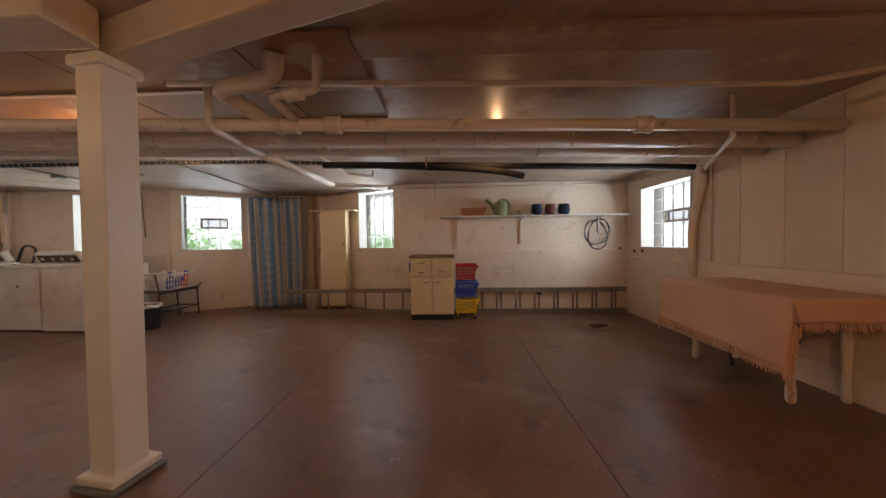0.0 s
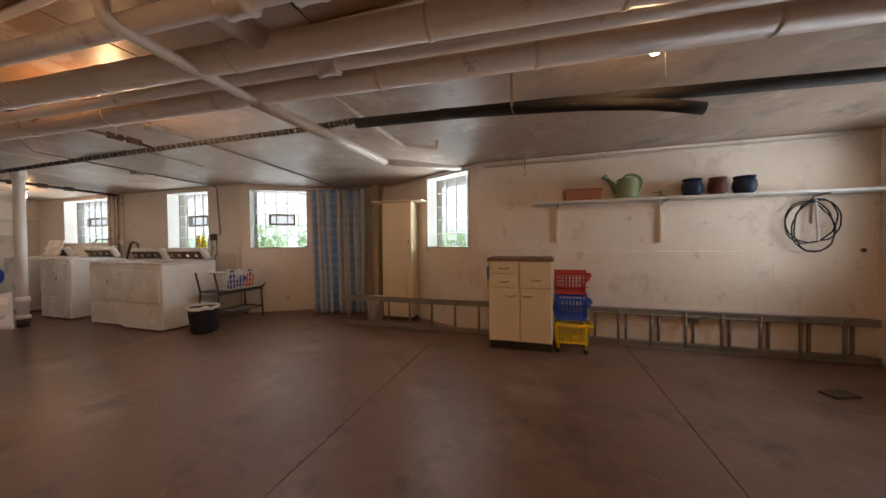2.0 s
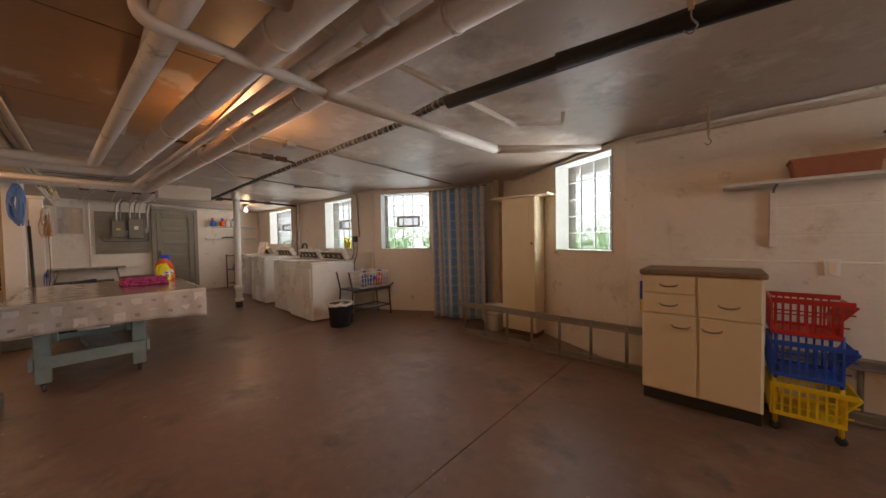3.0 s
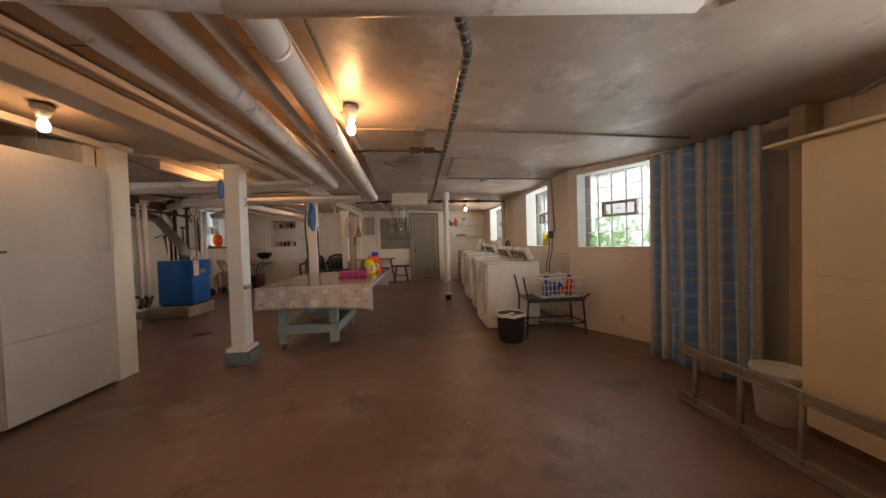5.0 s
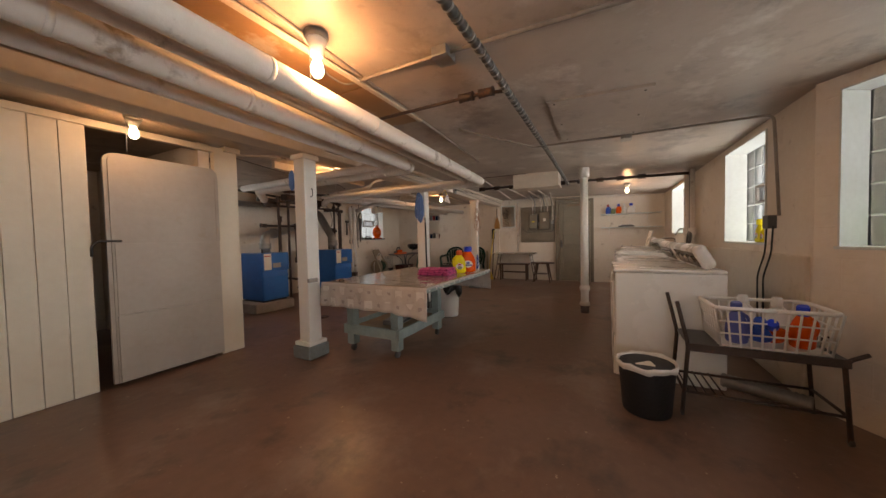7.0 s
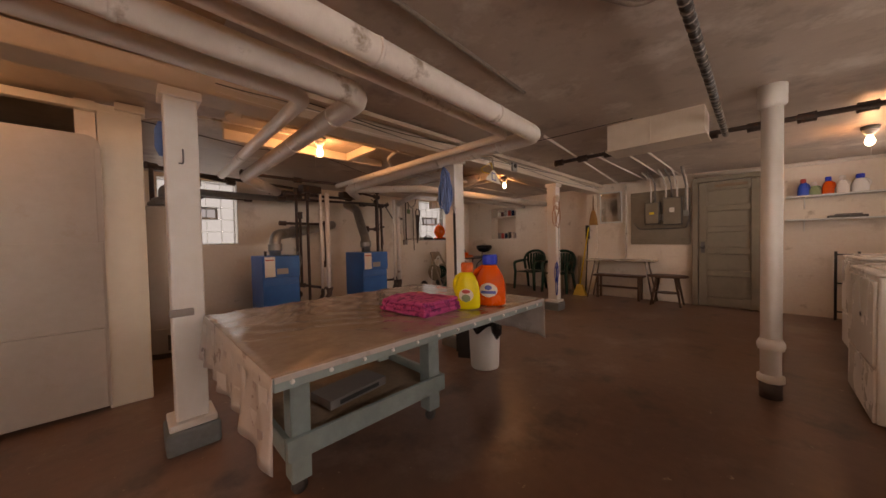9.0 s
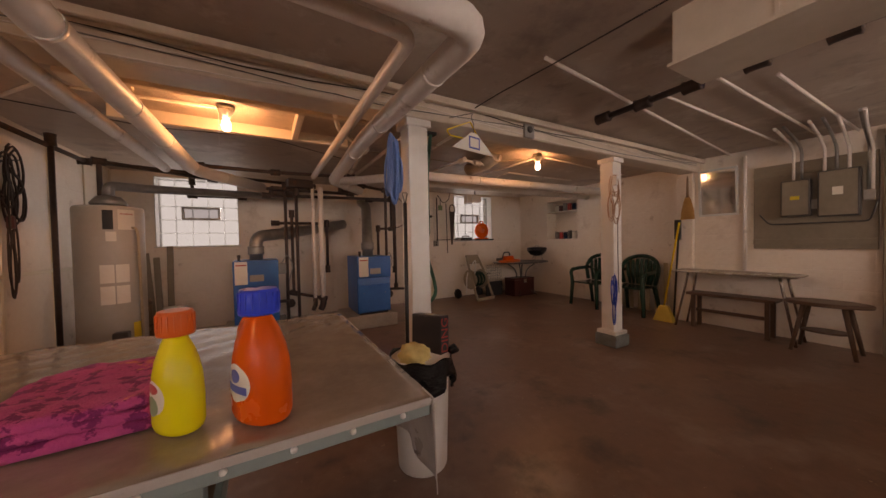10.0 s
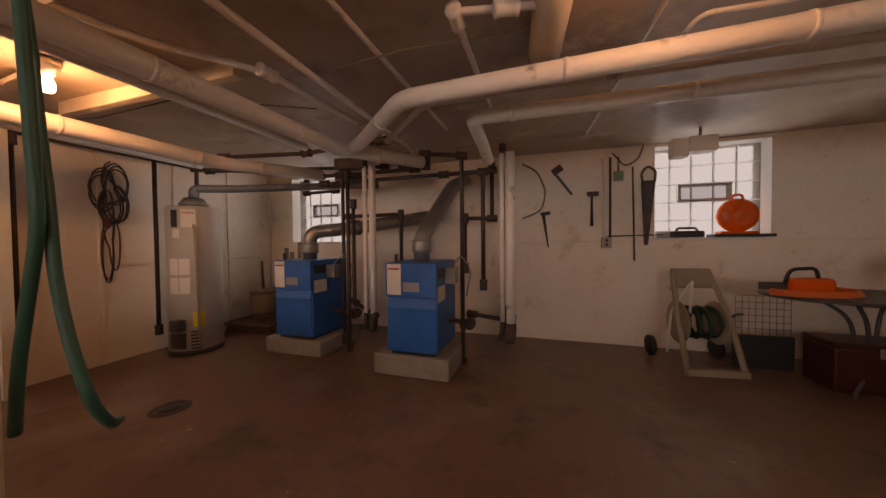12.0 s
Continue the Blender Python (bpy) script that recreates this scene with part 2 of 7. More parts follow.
FRAMEWHITE = mat("white_gloss_paint", (0.68, 0.69, 0.66), (0.55, 0.55, 0.51), 0.4, bump=0.1)
VENT = mat("grey_vent_frame", (0.36, 0.33, 0.30), (0.28, 0.25, 0.22), 0.5, 0.3, bump=0.1)
EARTH = mat("garden_soil", (0.10, 0.09, 0.06), (0.06, 0.06, 0.04), 0.9, bump=0.3)
CONDUITGREY = mat("dull_conduit_paint", (0.36, 0.30, 0.25), (0.22, 0.18, 0.15), 0.42, 0.2, big=5, small=40, bump=0.2)
WIRE = mat("grey_wire", (0.25, 0.24, 0.22), (0.16, 0.15, 0.14), 0.5, 0.5, bump=0.1)
OFFBLUE = mat("blue_print", (0.10, 0.13, 0.42), (0.08, 0.10, 0.34), 0.5, bump=0.02)
REDP = mat("red_print", (0.50, 0.06, 0.05), (0.42, 0.05, 0.04), 0.5, bump=0.02)
GREYLID = mat("smoked_console", (0.20, 0.17, 0.14), (0.14, 0.12, 0.10), 0.22, 0.5, bump=0.05)
TANP = mat("dusty_tan_plastic", (0.34, 0.28, 0.20), (0.25, 0.20, 0.14), 0.5, bump=0.08)
MUDRED = mat("dark_red_case", (0.06, 0.013, 0.011), (0.04, 0.01, 0.009), 0.35, bump=0.1)


def glass_mat(name, color, rough, relief, scale):
    m = bpy.data.materials.new(name)
    m.use_nodes = True
    n, ln = m.node_tree.nodes, m.node_tree.links
    n.remove(n["Principled BSDF"])
    g = n.new("ShaderNodeBsdfGlass")
    g.inputs["Color"].default_value, g.inputs["Roughness"].default_value, g.inputs["IOR"].default_value = (*color, 1), rough, 1.08
    t = n.new("ShaderNodeTexNoise")
    t.inputs["Scale"].default_value = scale
    geo = n.new("ShaderNodeNewGeometry")
    b = n.new("ShaderNodeBump")
    b.inputs["Strength"].default_value, b.inputs["Distance"].default_value = relief, 0.02
    ln.new(geo.outputs["Position"], t.inputs["Vector"])
    ln.new(t.outputs[0], b.inputs["Height"])
    ln.new(b.outputs[0], g.inputs["Normal"])
    ln.new(g.outputs[0], n["Material Output"].inputs["Surface"])
    return m


GLASSBLOCK = glass_mat("wavy_glass_block", (0.31, 0.315, 0.315), 0.36, 0.4, 22)
PANE = glass_mat("frosted_pane", (0.25, 0.25, 0.254), 0.3, 0.1, 60)


JOINT = bpy.data.materials.new("translucent_joint")
JOINT.use_nodes = True
JOINT.node_tree.nodes.remove(JOINT.node_tree.nodes["Principled BSDF"])
LEAF = bpy.data.materials.new("hedge_leaf")
LEAF.use_nodes = True
LEAF.node_tree.nodes.remove(LEAF.node_tree.nodes["Principled BSDF"])
lt = LEAF.node_tree.nodes.new("ShaderNodeBsdfTranslucent")
lt.inputs[0].default_value = (0.40, 0.58, 0.28, 1)
LEAF.node_tree.links.new(lt.outputs[0], LEAF.node_tree.nodes["Material Output"].inputs["Surface"])
jt = JOINT.node_tree.nodes.new("ShaderNodeBsdfTranslucent")
jt.inputs[0].default_value = (0.45, 0.45, 0.445, 1)
JOINT.node_tree.links.new(jt.outputs[0], JOINT.node_tree.nodes["Material Output"].inputs["Surface"])


def glow(name, color, strength):
    m = bpy.data.materials.new(name)
    m.use_nodes = True
    n, ln = m.node_tree.nodes, m.node_tree.links
    n.remove(n["Principled BSDF"])
    e = n.new("ShaderNodeEmission")
    e.inputs[0].default_value, e.inputs[1].default_value = (*color, 1), strength
    ln.new(e.outputs[0], n["Material Output"].inputs["Surface"])
    return m


SHADECARD = glow("shaded_daylight", (0.93, 0.98, 1.0), SHADE)
SKYCARD = glow("bright_daylight", (0.93, 0.98, 1.0), DAY)
BULBGLOW = glow("lit_bulb", (1.0, 0.80, 0.52), 14.0)


def curtain_mat():
    """Woven cloth with blue and cream vertical stripes crossed by fine bands."""
    m = mat("striped_curtain", (0.66, 0.60, 0.52), (0.54, 0.48, 0.41), 0.9, big=4, small=90, bump=0.3)
    n, ln = m.node_tree.nodes, m.node_tree.links
    p = n["Principled BSDF"]
    old = p.inputs["Base Color"].links[0].from_socket
    uv = n.new("ShaderNodeUVMap")
    sep = n.new("ShaderNodeSeparateXYZ")
    ln.new(uv.outputs[0], sep.inputs[0])

    def band(axis, freq, lo, hi, color, prev, amount):
        f = n.new("ShaderNodeMath")
        f.operation = "MULTIPLY"
        f.inputs[1].default_value = freq
        fr = n.new("ShaderNodeMath")
        fr.operation = "FRACT"
        tri = n.new("ShaderNodeMath")
        tri.operation = "PINGPONG"
        tri.inputs[1].default_value = 0.5
        r = n.new("ShaderNodeMapRange")
        r.inputs[1].default_value, r.inputs[2].default_value, r.inputs[4].default_value = lo, hi, amount
        x = n.new("ShaderNodeMix")
        x.data_type = "RGBA"
        ln.new(sep.outputs[axis], f.inputs[0])
        ln.new(f.outputs[0], fr.inputs[0])
        ln.new(fr.outputs[0], tri.inputs[0])
        ln.new(tri.outputs[0], r.inputs[0])
        ln.new(r.outputs[0], x.inputs[0])
        ln.new(prev, x.inputs[6])
        x.inputs[7].default_value = (*color, 1)
        return x.outputs[2]
    c = band(0, 6.0, 0.14, 0.34, (0.075, 0.26, 0.56), old, 0.88)
    c = band(0, 6.0, 0.10, 0.03, (0.22, 0.33, 0.42), c, 0.7)
    c = band(0, 1.5, 0.20, 0.02, (0.40, 0.36, 0.28), c, 0.45)
    c = band(1, 14.0, 0.40, 0.46, (0.56, 0.50, 0.39), c, 0.6)
    c = band(1, 28.0, 0.10, 0.03, (0.10, 0.20, 0.34), c, 0.3)
    ln.new(c, p.inputs["Base Color"])
    return m


CURTAIN = curtain_mat()

# ---- builders ----


def bx(bm, x0, x1, y0, y1, z0, z1, bevel=0.0, m=None):
    """A box by its limits, bevelled."""
    r = bmesh.ops.create_cube(bm, size=1)
    vs = r["verts"]
    bmesh.ops.scale(bm, vec=(max(abs(x1 - x0), 1e-4), max(abs(y1 - y0), 1e-4), max(abs(z1 - z0), 1e-4)), verts=vs)
    bmesh.ops.translate(bm, vec=((x0 + x1) / 2, (y0 + y1) / 2, (z0 + z1) / 2), verts=vs)
    if m is not None:
        bmesh.ops.transform(bm, matrix=m, verts=vs)
    if bevel:
        es = list({e for v in vs for e in v.link_edges})
        bmesh.ops.bevel(bm, geom=es, offset=bevel, segments=2, affect="EDGES", profile=0.5)
    return bm


def ring(c, t, n, r, seg):
    b = t.cross(n)
    return [c + r * (math.cos(2 * math.pi * k / seg) * n + math.sin(2 * math.pi * k / seg) * b) for k in range(seg)]


def tube(bm, pts, r, seg=10, caps=True):
    """A tube along points; r is one radius or one for each point."""
    pts = [Vector(p) for p in pts]
    n_pts = len(pts)
    rs = [r] * n_pts if isinstance(r, (int, float)) else list(r)
    tangents = []
    for i in range(n_pts):
        a, b = pts[max(i - 1, 0)], pts[min(i + 1, n_pts - 1)]
        d1 = (pts[i] - a).normalized() if i else (b - pts[i]).normalized()
        d2 = (b - pts[i]).normalized() if i < n_pts - 1 else d1
        t = d1 + d2
        tangents.append(t.normalized() if t.length > 1e-6 else d1)
    n = tangents[0].orthogonal().normalized()
    loops = []
    for p, t, rad in zip(pts, tangents, rs):
        n = n - t * n.dot(t)
        n = n.normalized() if n.length > 1e-6 else t.orthogonal().normalized()
        loops.append([bm.verts.new(q) for q in ring(p, t, n, rad, seg)])
    for a, b in zip(loops, loops[1:]):
        for k in range(seg):
            f = bm.faces.new((a[k], a[(k + 1) % seg], b[(k + 1) % seg], b[k]))
            f.smooth = True
    if caps:
        bm.faces.new(loops[0][::-1])
        bm.faces.new(loops[-1])
    return bm


def bend(pts, r=0.06, n=5):
    """Rounds the corners of a path."""
    pts = [Vector(p) for p in pts]
    out = [pts[0]]
    for a, b, c in zip(pts, pts[1:], pts[2:]):
        d1, d2 = (a - b), (c - b)
        k = min(r, d1.length * 0.45, d2.length * 0.45)
        p0, p1 = b + d1.normalized() * k, b + d2.normalized() * k
        for i in range(n + 1):
            u = i / n
            out.append((1 - u) ** 2 * p0 + 2 * u * (1 - u) * b + u * u * p1)
    out.append(pts[-1])
    return out


def lathe(bm, profile, c=(0, 0, 0), seg=24, squash=(1, 1), m=None):
    """Turns a profile of (radius, height) round the upright axis through c."""
    loops = []
    for rad, h in profile:
        loop = []
        for k in range(seg):
            a = 2 * math.pi * k / seg
            v = Vector((c[0] + rad * math.cos(a) * squash[0], c[1] + rad * math.sin(a) * squash[1], c[2] + h))
            loop.append(bm.verts.new(m @ v if m is not None else v))
        loops.append(loop)
    for a, b in zip(loops, loops[1:]):
        for k in range(seg):
            f = bm.faces.new((a[k], a[(k + 1) % seg], b[(k + 1) % seg], b[k]))
            f.smooth = True
    bm.faces.new(loops[0][::-1])
    bm.faces.new(loops[-1])
    return bm


def B():
    return bmesh.new()


def part(name, bm, material, parent=None, label="", at=None):
    """Links a bmesh as one mesh object, under a thing where one is given."""
    me = bpy.data.meshes.new(name)
    bmesh.ops.recalc_face_normals(bm, faces=bm.faces)
    bm.to_mesh(me)
    bm.free()
    me.materials.append(material)
    ob = new(name, me)
    if parent is not None:
        ob.parent = parent
    if at is not None:
        ob.matrix_basis = at
    if label:
        ob["label"] = label
    return ob


def share(name, me, parent, at):
    ob = new(name, me)
    ob.parent = parent
    ob.matrix_basis = at
    return ob


def thing(name, label, category, m=None, group="", kind=""):
    ob = new(name)
    ob.empty_display_size = 0.1
    if m is not None:
        ob.matrix_basis = m
    return tagged(ob, label, category, group, kind)


def coil(c, r, turns, axis="y", wob=0.15, n=26, seed=1, drop=1.3):
    """A hanging coil of cord as a path."""
    rnd = random.Random(seed)
    out = []
    for k in range(int(turns * n)):
        a = 2 * math.pi * k / n
        rr = r * (1 + wob * math.sin(k * 0.37 + seed) + 0.06 * rnd.random())
        u, v = rr * math.sin(a), rr * drop * math.cos(a)
        w = 0.012 * math.sin(k * 0.21 + seed) + 0.004 * (k / n)
        out.append((c[0] + u, c[1] + w, c[2] + v) if axis == "y" else (c[0] + w, c[1] + u, c[2] + v))
    return out

# ---- structure ----
EAST, SOUTH, WEST, WESTS = 4.08, -3.65, -9.33, -9.62
NORTH_E, NORTH_W, BAY = 3.86, 3.95, 4.74
TOP = 2.26


def ceil_z(y):
    return 2.22 - 0.045 * max(0.0, y - 1.6)


def wall(name, p0, p1, thick, openings=(), z0=-0.02, z1=TOP, material=WALL):
    """An upright wall from p0 to p1, its inner face on the line and its body to the right of it; openings (s0, s1, z0, z1) go through."""
    p0, p1 = Vector((*p0, 0)), Vector((*p1, 0))
    d = (p1 - p0)
    length = d.length
    d.normalize()
    out = Vector((d.y, -d.x, 0))
    us = sorted({0, length, *[v for o in openings for v in o[:2]]})
    extra = []
    for a, b in zip(us, us[1:]):
        k = max(1, int((b - a) / 0.5))
        extra += [a + (b - a) * i / k for i in range(k)]
    us = extra + [length]
    zs = sorted({z0, z1, *[v for o in openings for v in o[2:4]]})
    bm = B()

    def pt(u, z, w):
        return bm.verts.new(p0 + d * u + out * w + Vector((0, 0, z)))

    def solid(i, j):
        if i < 0 or j < 0 or i >= len(us) - 1 or j >= len(zs) - 1:
            return False
        u, z = (us[i] + us[i + 1]) / 2, (zs[j] + zs[j + 1]) / 2
        return not any(o[0] < u < o[1] and o[2] < z < o[3] for o in openings)
    for i in range(len(us) - 1):
        for j in range(len(zs) - 1):
            if not solid(i, j):
                continue
            u0, u1, a, b = us[i], us[i + 1], zs[j], zs[j + 1]
            for w in (0, thick):
                bm.faces.new((pt(u0, a, w), pt(u1, a, w), pt(u1, b, w), pt(u0, b, w)))
            for u, ok in ((u0, solid(i - 1, j)), (u1, solid(i + 1, j))):
                if not ok:
                    bm.faces.new((pt(u, a, 0), pt(u, b, 0), pt(u, b, thick), pt(u, a, thick)))
            for z, ok in ((a, solid(i, j - 1)), (b, solid(i, j + 1))):
                if not ok:
                    bm.faces.new((pt(u0, z, 0), pt(u1, z, 0), pt(u1, z, thick), pt(u0, z, thick)))
    bmesh.ops.remove_doubles(bm, verts=bm.verts, dist=0.0005)
    return tagged(part(name, bm, material), kind="structure")


# floor with saw-cut joints left open between the slabs
JX = (-0.02, 2.03)
bm = B()
bx(bm, -10.3, 4.6, -4.3, 5.4, -0.3, -0.012)
xs = [-9.9, *JX, 4.3]
for a, b in zip(xs, xs[1:]):
    ys = [-3.9, 5.0]
    for c, d in zip(ys, ys[1:]):
        bx(bm, a + 0.0028, b - 0.0028, c, d, -0.011, 0.0)
tagged(part("floor", bm, FLOOR), "worn brown concrete floor with saw-cut joints", kind="structure")

# ceiling, level over the south and falling a little to the north wall
bm = B()
rows = [-3.9, -2.5, -1.2, 0.0, 0.8, 1.6, 2.2, 2.8, 3.4, 4.0, 4.6, 5.1]
cols = [-9.9 + 0.6 * k for k in range(25)]
grid = [[bm.verts.new((x, y, ceil_z(y) + 0.012 * math.sin(x * 1.3 + y) * math.sin(y * 1.7 + 0.5 * x))) for x in cols] for y in rows]
for r0, r1 in zip(grid, grid[1:]):
    for k in range(len(cols) - 1):
        f = bm.faces.new((r0[k], r0[k + 1], r1[k + 1], r1[k]))
        f.smooth = True
bx(bm, -10.2, 4.6, -4.2, 5.4, TOP, TOP + 0.15)
# shallow plastered bands
bx(bm, 0.75, 4.05, 0.26, 0.47, 2.175, 2.25, 0.02)
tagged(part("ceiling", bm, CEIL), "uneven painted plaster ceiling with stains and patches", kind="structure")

# brown boards over the pipes, with cover strips on their joints
cb = thing("ceiling_boards", "brown ceiling boards with smeared plaster", "ceiling boards", kind="structure")
for a, b in ((-2.92, -2.23), (-2.22, -1.02), (-1.01, 0.10), (0.11, 0.74)):
    part("board", bx(B(), a, b, 0.25, 1.30, 2.196, 2.212, 0.002), HARDBOARD, cb)
bm = B()
for y in (0.80, 1.31):
    bx(bm, -2.92, 0.74, y - 0.02, y + 0.02, 2.184, 2.1955, 0.003)
tagged(part("trim_ceiling_strips", bm, BEAM), kind="structure")

hatch = thing("ceiling_hatch", "painted board screwed over an opening in the ceiling", "panel", pose(-3.57, 2.665, ceil_z(2.665) - 0.004, -2.58, 0, 0), kind="structure")
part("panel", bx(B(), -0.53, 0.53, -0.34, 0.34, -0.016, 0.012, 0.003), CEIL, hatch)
for x in (-0.48, 0.0, 0.48):
    for y in (-0.29, 0.29):
        part("screw", lathe(B(), [(0.007, -0.019), (0.009, -0.016), (0.009, -0.014)], c=(x, y, 0), seg=10), DARK, hatch)

WZ0, WZ1 = 1.07, 2.05
CLEN = math.hypot(1.66, 0.88)
wall("wall_east", (EAST, -4.0), (EAST, NORTH_E + 0.3), 0.3, [(6.50, 7.47, 1.05, 1.91)])
wall("wall_north_1", (EAST, NORTH_E), (0.42, NORTH_E), 0.3)
wall("wall_north_2", (0.42, NORTH_E), (-1.24, BAY), 0.3, [(0.145, 0.93, WZ0, WZ1)])
wall("wall_north_3", (-1.24, BAY), (-2.15, BAY), 0.3)
wall("wall_north_4", (-2.15, BAY), (-3.52, 3.93), 0.3, [(0.58, 1.46, WZ0, 2.03)])
wall("wall_north_5", (-3.52, NORTH_W), (WESTS - 0.3, NORTH_W), 0.3, [(0.73, 1.74, WZ0, WZ1), (3.41, 4.85, 1.18, 2.06)])
wall("wall_west_1", (WEST, 4.3), (WEST, 0.05), 0.3)
wall("wall_west_2", (WESTS, 0.0), (WESTS, -4.0), 0.45, [(2.04, 2.82, 1.19, 2.0)])
wall("wall_west_3", (WESTS - 0.30, -1.9), (WESTS - 0.30, -3.0), 0.1, z0=1.1, z1=2.1)
wall("wall_south", (-10.0, SOUTH), (4.4, SOUTH), 0.3, [(1.28, 2.29, 1.19, 2.18), (6.18, 7.15, 1.19, 2.17)])
bm = bx(B(), WESTS - 0.02, -9.27, -0.14, 0.05, -0.02, TOP, 0.006)
tagged(part("wall_pilaster", bm, WALL), kind="structure")
# lower masonry ledge line of the south wall
bm = bx(B(), -9.6, -2.4, SOUTH - 0.02, SOUTH + 0.022, -0.02, 1.165, 0.006)
tagged(part("wall_south_plinth", bm, WALL), kind="structure")
for name_, lim in (("wall_north_plinth", (0.45, 4.07, NORTH_E - 0.02, NORTH_E + 0.02, -0.02, 1.02)), ("wall_east_plinth", (EAST - 0.022, EAST + 0.02, -1.0, NORTH_E, -0.02, 0.90)), ("wall_northwest_plinth", (-9.2, -3.6, NORTH_W - 0.025, NORTH_W + 0.02, -0.02, 1.0))):
    tagged(part(name_, bx(B(), *lim, 0.01), WALL), kind="structure")
# planked store: front, return to the south, and the board wall of the boiler room
PW = -0.93


def plank_run(name, x0, x1, y, n, z1=2.13):
    base = thing(name, "cream-painted vertical plank partition", "partition", kind="structure")
    w = (x1 - x0) / n
    me = None
    for k in range(n):
        if me is None:
            o = part("plank", bx(B(), -w / 2 + 0.002, w / 2 - 0.002, -0.02, 0.0, 0.0, z1, 0.003), PLANK, base, at=pose(x0 + w / 2, y, 0.004))
            me = o.data
        else:
            share("plank", me, base, pose(x0 + w * (k + 0.5), y - 0.002 * (k % 2), 0.004))
    return base


plank_run("wall_partition", -1.52, -0.25, PW, 9)
wall("wall_store_east", (-0.25, -3.7), (-0.25, PW), 0.1)
tagged(part("wall_partition_jamb", bx(B(), -2.66, -2.43, PW - 0.06, PW + 0.012, 0, 2.15, 0.005), PLANK), kind="structure")
bm = B()
bx(bm, -2.66, -0.25, PW - 0.05, PW + 0.014, 2.135, 2.19, 0.004)
bx(bm, -2.68, -2.52, PW - 0.08, PW + 0.05, 2.16, 2.215, 0.004)
tagged(part("trim_header", bm, PLANK), kind="structure")
wall("wall_store_west", (-2.42, -3.7), (-2.42, PW - 0.06), 0.1)
bm = B()
for k in range(4):
    bx(bm, -2.435, -2.41, -3.6 + k * 0.66, -3.6 + k * 0.66 + 0.03, 0, 2.2, 0.003)
bx(bm, -2.436, -2.41, -3.6, -1.0, 0.97, 1.0, 0.003)
tagged(part("trim_board_joints", bm, PLANK), kind="structure")

# sliding white door of the store, standing half a hand open
d = thing("door_1", "large white-painted slab door standing ajar", "door", kind="structure")
bm = bx(B(), -2.44, -1.60, PW - 0.012, PW + 0.018, 0.03, 1.95)
es = [e for e in bm.edges if abs(e.verts[0].co.y - e.verts[1].co.y) > 0.02 and min(v.co.z for v in e.verts) > 1.9]
bmesh.ops.bevel(bm, geom=es, offset=0.07, segments=6, affect="EDGES", profile=0.5)
part("door_leaf", bm, DOORPAINT, d)
bm = bx(B(), -2.44, -1.625, PW + 0.018, PW + 0.032, 0.03, 1.95)
es = [e for e in bm.edges if abs(e.verts[0].co.y - e.verts[1].co.y) > 0.01 and min(v.co.z for v in e.verts) > 1.9]
bmesh.ops.bevel(bm, geom=es, offset=0.07, segments=6, affect="EDGES", profile=0.5)
part("facing_sheet", bm, DOORPAINT, d)
part("middle_sheet", bx(B(), -2.43, -1.64, PW + 0.032, PW + 0.044, 0.60, 1.20, 0.003), DOORPAINT, d)
part("lower_sheet", bx(B(), -2.425, -1.635, PW + 0.032, PW + 0.052, 0.035, 0.597, 0.003), DOORPAINT, d)
part("edge_strip", bx(B(), -2.443, -2.41, PW + 0.032, PW + 0.040, 1.21, 1.86, 0.003), DOORPAINT, d)
bm = tube(B(), bend([(-1.68, PW + 0.052, 1.22), (-1.54, PW + 0.052, 1.22), (-1.51, PW + 0.03, 1.18), (-1.51, PW + 0.02, 1.10)], 0.02), 0.009)
part("hasp", bm, DARK, d, "iron hasp and staple")

# ---- beams and posts ----
tagged(part("beam", bx(B(), -9.5, -0.33, -0.11, 0.11, 2.05, 2.25, 0.012), BEAM), "cream-painted timber beam on posts", "beam", kind="structure")
bm = bx(B(), -0.10, 3.4, -0.08, 0.08, 2.052, 2.26, 0.015, m=pose(-0.40, 0.255, 0, 0, 0, -17.5))
tagged(part("beam_east", bm, BEAM), "cream-painted timber beam", "beam", kind="structure")
# boxed boards running along the beam
bm = B()
bx(bm, -9.4, -0.4, 0.13, 0.17, 2.16, 2.21, 0.006)
bx(bm, -5.0, -0.4, 0.20, 0.23, 2.15, 2.19, 0.006)
tagged(part("trim_beam_boards", bm, BEAM), kind="structure")


def post(x, y, w=0.15, turn=0, foot=0.13):
    p = thing("post", "square white-painted post on a grey concrete foot", "post", pose(x, y, 0, 0, 0, turn), "posts under the beam")
    part("shaft", bx(B(), -w / 2, w / 2, -w / 2, w / 2, foot + 0.02, 2.05, 0.008), POST, p)
    part("collar", bx(B(), -w / 2 - 0.035, w / 2 + 0.035, -w / 2 - 0.035, w / 2 + 0.035, foot, foot + 0.04, 0.008), POST, p)
    part("foot", bx(B(), -w / 2 - 0.05, w / 2 + 0.05, -w / 2 - 0.05, w / 2 + 0.05, 0, foot, min(0.015, foot * 0.4)), POSTBASE, p, "grey concrete foot")
    part("cap", bx(B(), -w / 2 - 0.02, w / 2 + 0.02, -w / 2 - 0.02, w / 2 + 0.02, 2.0, 2.05, 0.006), POST, p)
    return p


